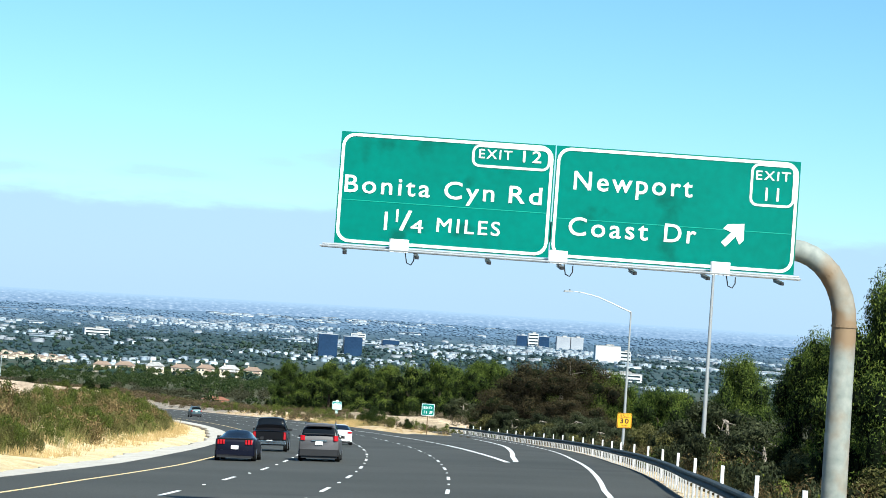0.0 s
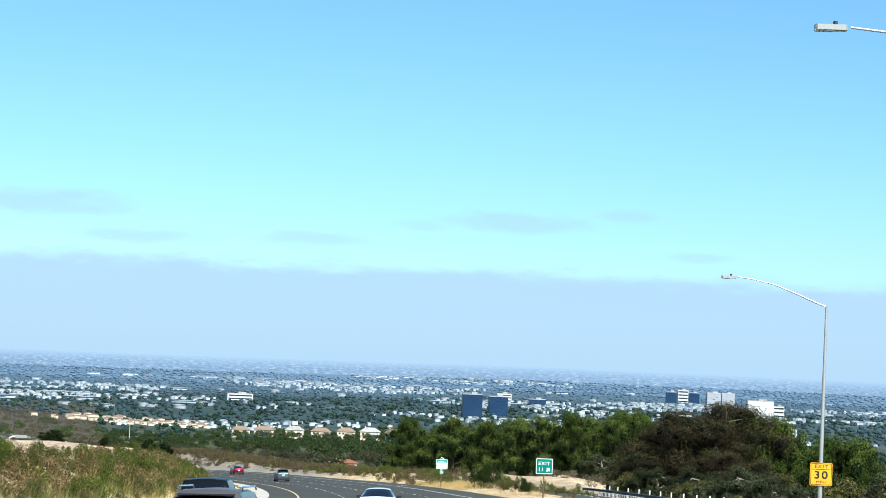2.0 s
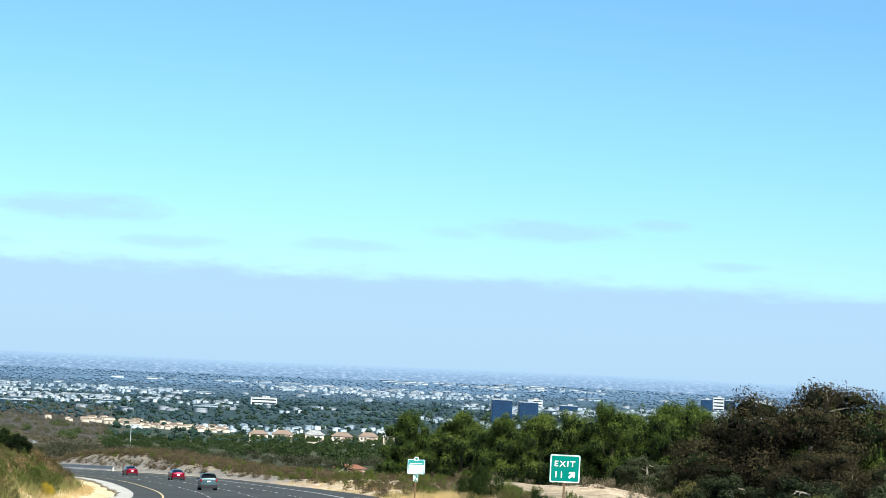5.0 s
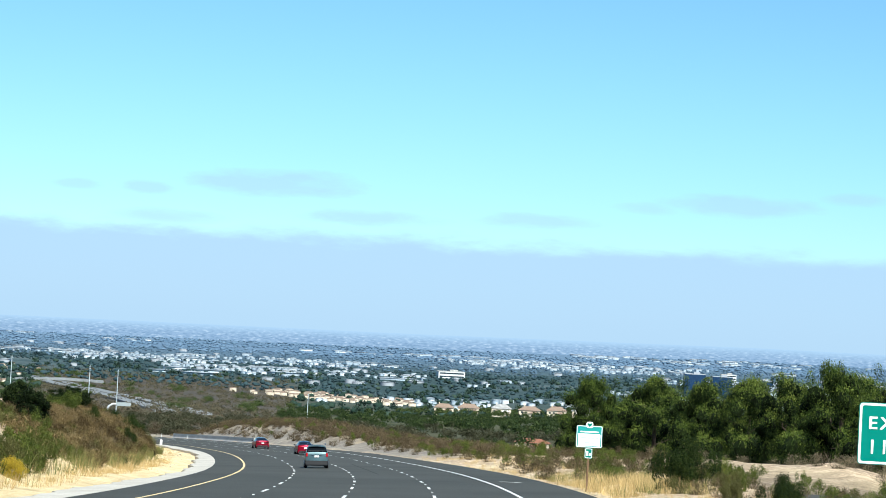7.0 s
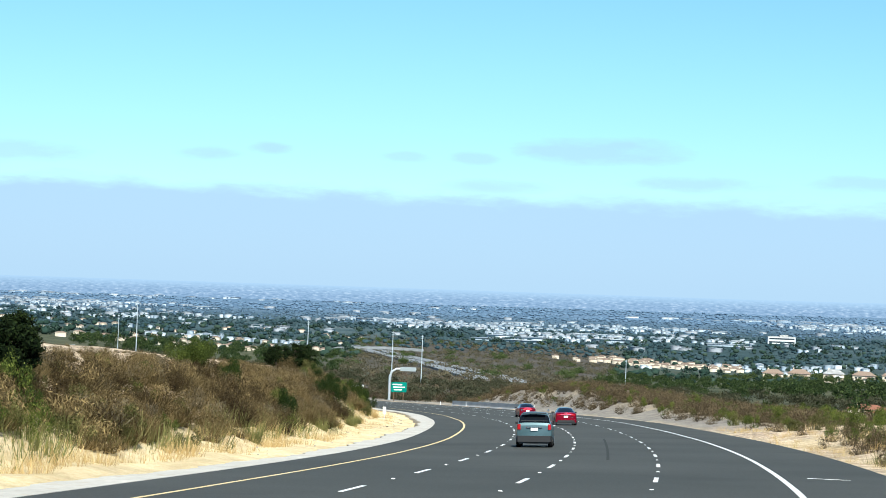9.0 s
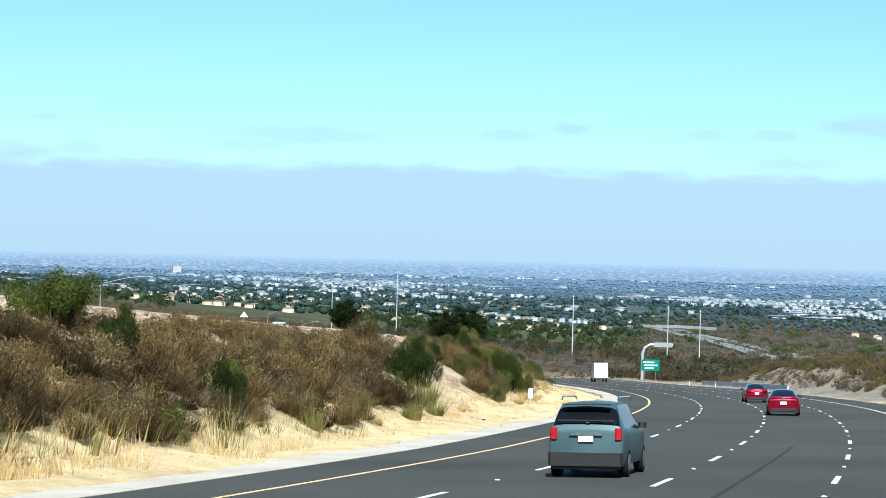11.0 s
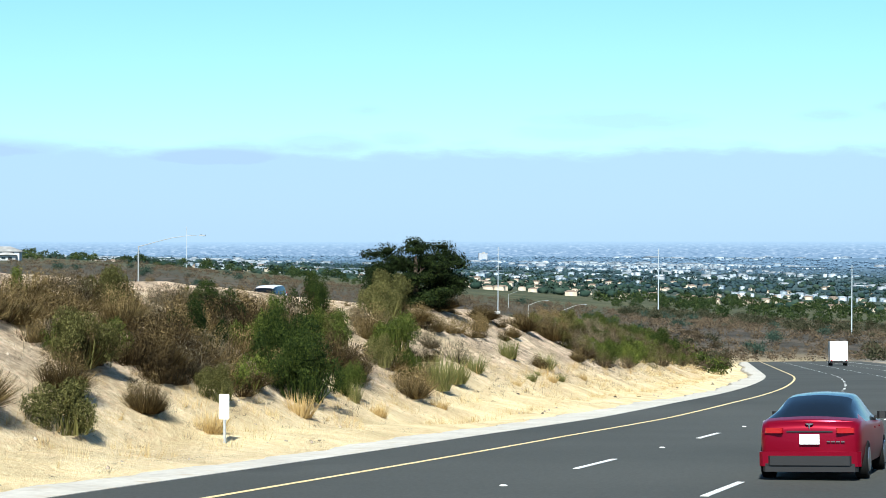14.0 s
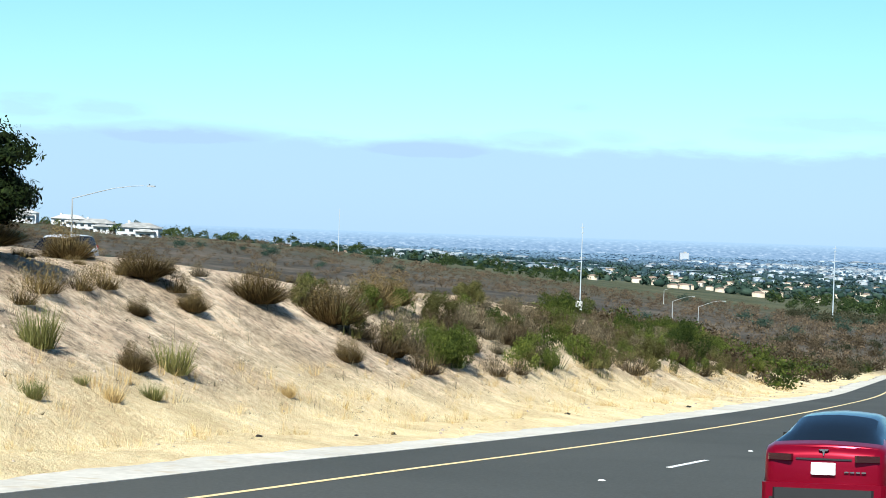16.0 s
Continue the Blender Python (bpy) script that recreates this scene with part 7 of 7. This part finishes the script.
scatter("hill_scrub", LS, leafy("hill_scrub", [(0.03, 0.026, 0.02), (0.08, 0.062, 0.042), (0.17, 0.125, 0.08)], 0.9, 0.0), bandfield(9000, 30, 62, 240, 1000, 0.6, 1.9, off_road) + bandfield(2600, 18, 33, 520, 1100, 0.8, 2.2, off_road), "dark brown scrub over the hillside", "brush")
scatter("hill_green_scrub", LU2, FAR_TREE, bandfield(120, 28, 60, 330, 900, 1.4, 3.4, off_road), "dark green bushes dotted over the hillside", "brush")


def brown_hill(az, d):
    return 20.2 < az < 27 and 1100 < d < 2650


def fits_valley(az, d):
    x, y = polar(az, d)
    s, u = along([x], [y])
    if s[0] < 760 and u[0] < 95:
        return False
    return not brown_hill(az, d) and (az < 26 or d > 720 + (az - 26) * 14)


VT = []
for k in range(3):
    t, _, v, f, _ = tree_parts(300 + k, 1.0, 0.85, 0.1, 0.06, 300, "round")
    VT.append((v, f))
scatter("valley_woods", VT, VALLEY_TREE, bandfield(260, -10, 16, 420, 1400, 6, 10, fits_valley) + [(*spot(r.uniform(170, 420), r.uniform(62, 150)), r.uniform(5, 9), r.uniform(0, 6)) for _ in range(150)] + bandfield(70, 38, 50, 850, 1250, 4, 7, fits_valley) + bandfield(620, 4, 20.4, 880, 1560, 4.5, 7.5, fits_valley) + bandfield(160, 27, 34, 900, 1700, 5, 9, fits_valley), "dark green woods in the valley", "trees")
scatter("villa_trees", VT, VALLEY_TREE, [(r.uniform(-570, -385), r.uniform(1870, 1922), r.uniform(5, 9), r.uniform(0, 6)) for _ in range(90)] + [(r.uniform(-570, -385), r.uniform(1950, 2050), r.uniform(8, 12), r.uniform(0, 6)) for _ in range(60)], "dark trees round the hillside houses", "trees")
scatter("valley_brush", LU2, VALLEY_SCRUB, bandfield(760, 3, 33, 400, 1000, 2.0, 4.6, fits_valley), "olive brush on the valley side", "brush")
scatter("brown_hill_scrub", LS, leafy("brown_hill_scrub", [(0.04, 0.04, 0.028), (0.09, 0.08, 0.05), (0.17, 0.14, 0.085)], 0.9, 0.0), bandfield(1500, 20.2, 27.2, 1050, 2680, 1.5, 4.5, patchy(70, -0.3)), "low scrub on a brown knoll", "brush")
scatter("knoll_bushes", LU2, VALLEY_TREE, bandfield(150, 19.8, 27.4, 1080, 2650, 2.5, 6.0, patchy(110, 0.1)), "dark green bushes dotted over the brown knoll", "brush")
scatter("near_town_trees", [*BL, *LU3], FAR_TREE, bandfield(2800, -10, 64, 1500, 2900, 3.5, 7.5, lambda az, d: not brown_hill(az, d)), "dark garden and street trees between the houses", "trees")
# each band outward takes tree colours with more haze painted in
scatter("far_town_trees", [*BL, *BL, LU3[0], LU3[1]], HAZY_TREE, [(*q, r.uniform(0.6, 1.2)) for q in bandfield(8500, -10, 64, 2300, 3300, 2.5, 6.5, patchy(150, -0.9), 0.9)], "dark trees across the town plain, tinted with haze", "trees")
scatter("pale_town_trees", [*BL, *BL, LU3[2]], HAZY_MID_TREE, [(*q, r.uniform(0.5, 1.1)) for q in bandfield(7000, -10, 64, 3200, 3950, 2.5, 6, patchy(150, -0.9), 0.9)], "hazy blue-green trees across the far plain", "trees")


def house_rows(rows, roof):
    """Walls and hipped roofs of many small houses: x, y, width, turn, height."""
    vw, fw, vr, fr = [], [], [], []
    zs = land([q[0] for q in rows], [q[1] for q in rows])
    for (x, y, w, a, h), z in zip(rows, zs):
        d, c, s = w * r.uniform(0.55, 0.8), math.cos(a), math.sin(a)
        k = len(vw)
        cs = [(-w / 2, -d / 2), (w / 2, -d / 2), (w / 2, d / 2), (-w / 2, d / 2)]
        P = lambda px, py, pz: (x + px * c - py * s, y + px * s + py * c, z + pz)
        vw += [P(*q, -2) for q in cs] + [P(*q, h) for q in cs]
        fw += [(k, k + 1, k + 5, k + 4), (k + 1, k + 2, k + 6, k + 5), (k + 2, k + 3, k + 7, k + 6), (k + 3, k, k + 4, k + 7)]
        k = len(vr)
        e = 1.08
        vr += [P(q[0] * e, q[1] * e, h) for q in cs] + [P(-w * 0.22, 0, h + d * roof), P(w * 0.22, 0, h + d * roof)]
        fr += [(k, k + 1, k + 5, k + 4), (k + 1, k + 2, k + 5, k + 5), (k + 2, k + 3, k + 4, k + 5), (k + 3, k, k + 4, k + 4)]
    return (np.array(vw), np.array(fw)), (np.array(vr), np.array(fr))


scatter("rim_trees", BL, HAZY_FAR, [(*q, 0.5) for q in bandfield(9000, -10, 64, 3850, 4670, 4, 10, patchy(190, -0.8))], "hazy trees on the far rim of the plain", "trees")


def town(name, rows, wall, roofm, roof, label):
    (vw, fw), (vr, fr) = house_rows(rows, roof)
    t = thing(name, label, "houses", kind="stuff")
    part("walls", tidy(vw, fw, "walls", wall), wall, t)
    part("roofs", tidy(vr, fr, "roofs", roofm), roofm, t)


def hrows(n, az0, az1, d0, d1, w0, w1, h0, h1, keep=None, power=1.0):
    return [(x, y, r.uniform(w0, w1), r.uniform(-0.5, 0.5) + (1.57 if r.uniform() < 0.3 else 0), r.uniform(h0, h1)) for x, y, _, _ in bandfield(n, az0, az1, d0, d1, 1, 1, keep, power)]


waste = []
inner = [(*spot(r.uniform(600, 790), r.uniform(-44, -20)), r.uniform(0.8, 2.0), r.uniform(0, 6)) for _ in range(260)]
scatter("inner_bend_scrub", LU2, DRY_SCRUB, inner[:170], "brown scrub inside the far bend", "brush")
scatter("inner_bend_green", LU2, BUSH_GREEN, inner[170:], "green scrub inside the far bend", "brush")
while len(waste) < 420:
    s_, u_ = r.uniform(650, 930), r.uniform(-95, 70)
    if not (-19 < u_ < 7 or -66 < u_ < -44):
        waste.append((*spot(s_, u_), r.uniform(1.0, 2.6), r.uniform(0, 6)))
scatter("bend_scrub", LU2, VALLEY_SCRUB, waste[:170], "olive scrub past the far bend", "brush")
scatter("bend_dry_scrub", LU2, DRY_SCRUB, waste[170:], "brown scrub past the far bend", "brush")
town("cream_suburb", hrows(300, 27, 64, 1750, 2700, 4, 8, 2.0, 3.2, lambda az, d: not brown_hill(az, d) and patchy(95, 0.05)(az, d)), STUCCO, ROOF_TILE, 0.2, "cream stucco houses with tiled roofs on the slopes")
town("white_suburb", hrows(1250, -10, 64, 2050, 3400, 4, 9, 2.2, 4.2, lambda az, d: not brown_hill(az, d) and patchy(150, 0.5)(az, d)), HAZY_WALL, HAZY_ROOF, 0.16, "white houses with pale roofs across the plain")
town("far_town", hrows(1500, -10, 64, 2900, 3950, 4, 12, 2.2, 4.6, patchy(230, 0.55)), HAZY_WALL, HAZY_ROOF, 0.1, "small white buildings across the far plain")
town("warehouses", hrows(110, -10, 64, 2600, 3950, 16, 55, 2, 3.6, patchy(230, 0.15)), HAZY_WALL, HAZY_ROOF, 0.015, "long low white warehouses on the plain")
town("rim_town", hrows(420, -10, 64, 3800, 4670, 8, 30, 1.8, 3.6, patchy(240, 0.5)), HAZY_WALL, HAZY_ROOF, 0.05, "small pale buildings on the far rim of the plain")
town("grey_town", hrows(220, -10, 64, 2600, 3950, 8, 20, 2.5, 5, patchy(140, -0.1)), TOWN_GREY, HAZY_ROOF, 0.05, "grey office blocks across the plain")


# ---- single buildings that stand out ----
def office(x, y, w, h, wall, label, bands=0, depth=0.7, roofbox=True, group=""):
    z = float(land([x], [y])[0])
    m = Matrix.Translation((x, y, z)) @ Matrix.Rotation(math.atan2(-(x + 40), y - 200) + 0.12, 4, "Z")
    t = thing("office_building", label, "building", m, group)
    g = Shape()
    g.box((0, 0, h / 2 - 2), (w, w * depth, h + 4), None, w * 0.02)
    part("wall", g, wall, t)
    g = Shape()
    g.box((0, 0, h + 0.4), (w * 1.01, w * depth * 1.01, 0.8))
    if roofbox:
        g.box((w * 0.1, 0, h + 1.8), (w * 0.3, w * 0.3, 2.4))
    part("roof", g, ROOF_PALE if wall is not BLUE_GLASS else TOWN_GREY, t)
    for k in range(bands):
        zz = h * (k + 0.55) / bands
        g = Shape()
        g.box((0, -w * depth / 2 - 0.06, zz), (w * 0.9, 0.16, h / bands * 0.42))
        part("window", g, WINDOW_DARK, t, "dark window band")


office(-488, 2810, 25, 29.6, BLUE_GLASS, "dark blue glass office tower", 0, 0.8, group="twin towers")
office(-466, 2880, 24.2, 25, BLUE_GLASS, "dark blue glass office tower", 0, 0.8, group="twin towers")
office(-145, 3290, 38, 24, WHITE_WALL, "plain white slab building on the plain", 0)
office(-118, 3300, 16, 17, WHITE_WALL, "white building beside the slab", 3)
office(-246, 3812, 24, 21, TOWN_GREY, "grey office block on the plain", 0)
office(-222, 3815, 22, 21, TOWN_GREY, "grey office block on the plain", 0)
office(-322, 3854, 18, 18, BLUE_GLASS, "dark glass office block", 0)
office(-302, 3856, 18, 22, WHITE_WALL, "white office tower between dark ones", 4)
office(-283, 3860, 18, 18, BLUE_GLASS, "dark glass office block", 0)
office(-896, 3156, 38, 9, WHITE_WALL, "white institute building with stepped roof", 2)
office(-2820, 3590, 17, 12, TOWN_GREY, "pale tower near the horizon", 0)
office(-478, 3315, 26, 10, BLUE_GLASS, "low dark glass office", 0)
office(-560, 3508, 24, 12, WHITE_WALL, "white office building on the plain", 3)
office(-99, 2677, 48, 9, WHITE_WALL, "long white low building", 2)


def villa(x, y, w, h, label, group, roofm=ROOF_TILE, wall=STUCCO, turned=0.0):
    z = float(land([x], [y])[0])
    m = Matrix.Translation((x, y, z)) @ Matrix.Rotation(math.atan2(-(x + 40), y - 200) + turned, 4, "Z")
    t = thing("house", label, "house", m, group)
    g = Shape()
    g.box((0, 0, h * 0.32 - 1), (w, w * 0.6, h * 0.64 + 2))
    g.box((w * 0.2, -w * 0.32, h * 0.22 - 1), (w * 0.42, w * 0.16, h * 0.44 + 2))
    part("wall", g, wall, t)

    def hip(cx, cy, ww, dd, z0, hh):
        q = Shape()
        q.add([(cx - ww / 2, cy - dd / 2, z0), (cx + ww / 2, cy - dd / 2, z0), (cx + ww / 2, cy + dd / 2, z0), (cx - ww / 2, cy + dd / 2, z0), (cx - ww * 0.22, cy, z0 + hh), (cx + ww * 0.22, cy, z0 + hh)],
              [(0, 1, 5, 4), (1, 2, 5), (2, 3, 4, 5), (3, 0, 4), (3, 2, 1, 0)])
        return q

    rf = part("roof", hip(0, 0, w * 1.1, w * 0.7, h * 0.64, h * 0.3), roofm, t)
    part("roof", hip(w * 0.2, -w * 0.34, w * 0.5, w * 0.3, h * 0.44, h * 0.14), roofm, t)
    g = Shape()
    g.box((-w * 0.25, 0.02 * w, h * 0.86), (w * 0.06, w * 0.06, h * 0.34))
    part("chimney", g, wall, rf)
    for kx, kz in ((-0.35, 0.48), (-0.15, 0.48), (0.32, 0.52), (-0.3, 0.2), (-0.1, 0.2), (0.12, 0.24), (0.28, 0.24)):
        g = Shape()
        y0 = -w * 0.3 if kz > 0.4 or kx < 0 else -w * 0.4
        g.box((w * kx, y0 - 0.02, h * kz), (w * 0.1, 0.14, h * 0.14))
        part("window", g, WINDOW_DARK, t)


for k, x in enumerate((-540, -520, -493, -470, -448, -427, -406)):
    villa(x, 1930 + 4 * k, 16 + k % 2 * 1.5, 11 + (k * 7 % 3) * 0.5, "cream stucco two-storey house with tiled hip roof", "row of hillside houses", ROOF_PALE if k % 3 == 2 else ROOF_TILE)
for k, (az, d, w) in enumerate(((57.9, 800, 11), (56.7, 805, 12), (56.0, 800, 13), (54.9, 795, 15), (59.2, 800, 10))):
    villa(-110 - d * math.sin(radians(az)), 436 + d * math.cos(radians(az)), w, w * 0.42, "white hillside house with pale tiled roof", "hilltop houses", ROOF_PALE, WHITE_WALL)
for k, (x, y, w) in enumerate(((-206, 845, 13), (-188, 838, 10), (-220, 868, 10))):
    villa(x, y, w, 4.0, "low house with terracotta tile roof in the valley", "valley houses", surface("red_roof", (0.2, 0.085, 0.055), (0.3, 0.14, 0.09), 0.2, 3, 0.9, 0, 0.1))
GARDEN = [(-110 - d * math.sin(radians(az)), 436 + d * math.cos(radians(az)), z, r.uniform(0, 6)) for az, d, z in ((58.5, 780, 9), (57.3, 770, 5), (55.5, 775, 6), (54.2, 770, 6), (53.9, 785, 5), (58.1, 815, 8), (56.4, 820, 6), (55.4, 812, 5), (59.5, 780, 8), (60.2, 790, 9), (57.0, 780, 4), (52.9, 770, 4), (52.4, 780, 5), (60.8, 770, 8), (61.5, 780, 9))]
scatter("hilltop_trees", VT, VALLEY_TREE, GARDEN, "dark garden trees round the hilltop houses", "trees")
cl = []
for k in range(90):
    q = k / 89
    cl.append((-870 + 175 * q + r.normal(0, 9), 2340 + 22 * math.sin(q * 9) + r.normal(0, 45), r.uniform(5, 8.5), r.uniform(-0.3, 0.3) + 0.3, r.uniform(2.2, 3.8)))
town("ridge_suburb", cl, STUCCO, ROOF_TILE, 0.2, "cream houses strung along a ridge")
cl = [(-960 - 110 * q + r.normal(0, 60), 1500 + 160 * q + r.normal(0, 90), r.uniform(5, 8), r.uniform(-0.3, 0.3) + 0.6, r.uniform(2.0, 3.2)) for q in r.uniform(0, 1, 26)]
town("hill_suburb", cl + [(-925 + r.normal(0, 40), 1640 + r.normal(0, 50), r.uniform(5, 8), r.uniform(0, 1), r.uniform(2.0, 3.2)) for _ in range(40)], STUCCO, ROOF_TILE, 0.2, "cream houses among trees below the hill")


# ---- freeway going on through the valley ----
def valley_road(name, pts, w, off, label, lift=1.7, mat=TOWN_GREY):
    g, rows = Shape(), []
    P = [Vector((x, y, 0)) for x, y in pts]
    fine = []
    for a, b in zip(P, P[1:]):
        fine += [a.lerp(b, k / 6) for k in range(6)]
    fine.append(P[-1])
    for i, p in enumerate(fine):
        d = (fine[min(i + 1, len(fine) - 1)] - fine[max(i - 1, 0)]).normalized()
        n = Vector((d.y, -d.x, 0))
        c = p + n * off
        z = float(far_land(np.array([c.x]), np.array([c.y]))[0]) + lift * min(1.0, i / 8) - (2.0 if i < 3 else 0.0)
        rows.append([c - n * w / 2 + Vector((0, 0, z - 2.5)), c - n * w / 2 + Vector((0, 0, z)), c + n * w / 2 + Vector((0, 0, z)), c + n * w / 2 + Vector((0, 0, z - 2.5))])
    g.add([p for q in rows for p in q], [(i * 4 + k, i * 4 + k + 1, i * 4 + k + 5, i * 4 + k + 4) for i in range(len(rows) - 1) for k in range(3)])
    whole(name, g, mat, label, "road", kind="structure")


VR = [(-455, 1200), (-503, 1295), (-655, 1574), (-783, 1786), (-975, 2083), (-1075, 2228)]
VALLEY_PAVING = surface("valley_paving", (0.17, 0.185, 0.19), (0.26, 0.275, 0.28), 0.05, 0.5, 0.9, 0, 0)
valley_road("valley_freeway", VR, 12, -9, "pale concrete freeway crossing the valley", mat=VALLEY_PAVING)
valley_road("valley_freeway_return", VR, 12, 9, "pale concrete return carriageway in the valley", mat=VALLEY_PAVING)
valley_road("valley_overpass", [(-1030, 2060), (-985, 2090), (-940, 2120)], 9, 0, "grey overpass across the valley freeway", 5.0, VALLEY_PAVING)


# ---- tall poles and far lamps ----
def tall_pole(x, y, top, r0, label, box=False):
    z = float(land([x], [y])[0])
    t = thing("tall_pole", label, "pole", Matrix.Translation((x, y, z)), "tall white poles")
    h = top - z
    g = Shape()
    g.tube([(0, 0, -0.5), (0, 0, h * 0.5), (0, 0, h)], [r0, r0 * 0.85, r0 * 0.6], 10)
    part("pole", g, POLE_WHITE, t, "", False)
    for q, w in ((0.97, 5), (0.93, 4)):
        g = Shape()
        g.box((0, 0, h * q), (r0 * w, r0 * w * 0.4, 0.12))
        part("crossbar", g, POLE_WHITE, t)
    if box:
        g = Shape()
        g.box((0, -0.3, max(0.8, -31.6 - z)), (0.9, 0.6, 1.2), None, 0.04)
        part("cabinet", g, POST_WHITE, t, "white equipment cabinet")


for x, y, top, r0, bx in ((-520, 984, -25.0, 0.38, False), (-410, 925, -28.5, 0.36, False), (-420, 1012, -33.0, 0.4, False), (-412, 1022, -34.4, 0.4, False), (-407, 1238, -47.5, 0.4, False), (-766, 992, -18.0, 0.3, False), (-292.6, 629.5, -21.6, 0.15, True)):
    tall_pole(x, y, top, r0 * 0.55, "tall white steel pole on the hillside" + (" with a cabinet" if bx else ""), bx)
for x, y, top in ((-270, 541.5, -21.1), (-375, 749, -36.0), (-436, 812, -39.5), (-520, 905, -45)):
    z = float(land([x], [y])[0])
    a = heading(700)
    arm = 7.0 if x == -270 else 4.6
    street_lamp(Matrix.Translation((x, y, z)), arm * math.cos(a), arm * math.sin(a), "grey davit street lamp along the opposite carriageway", "far street lamps", H=max(4.0, top - z))
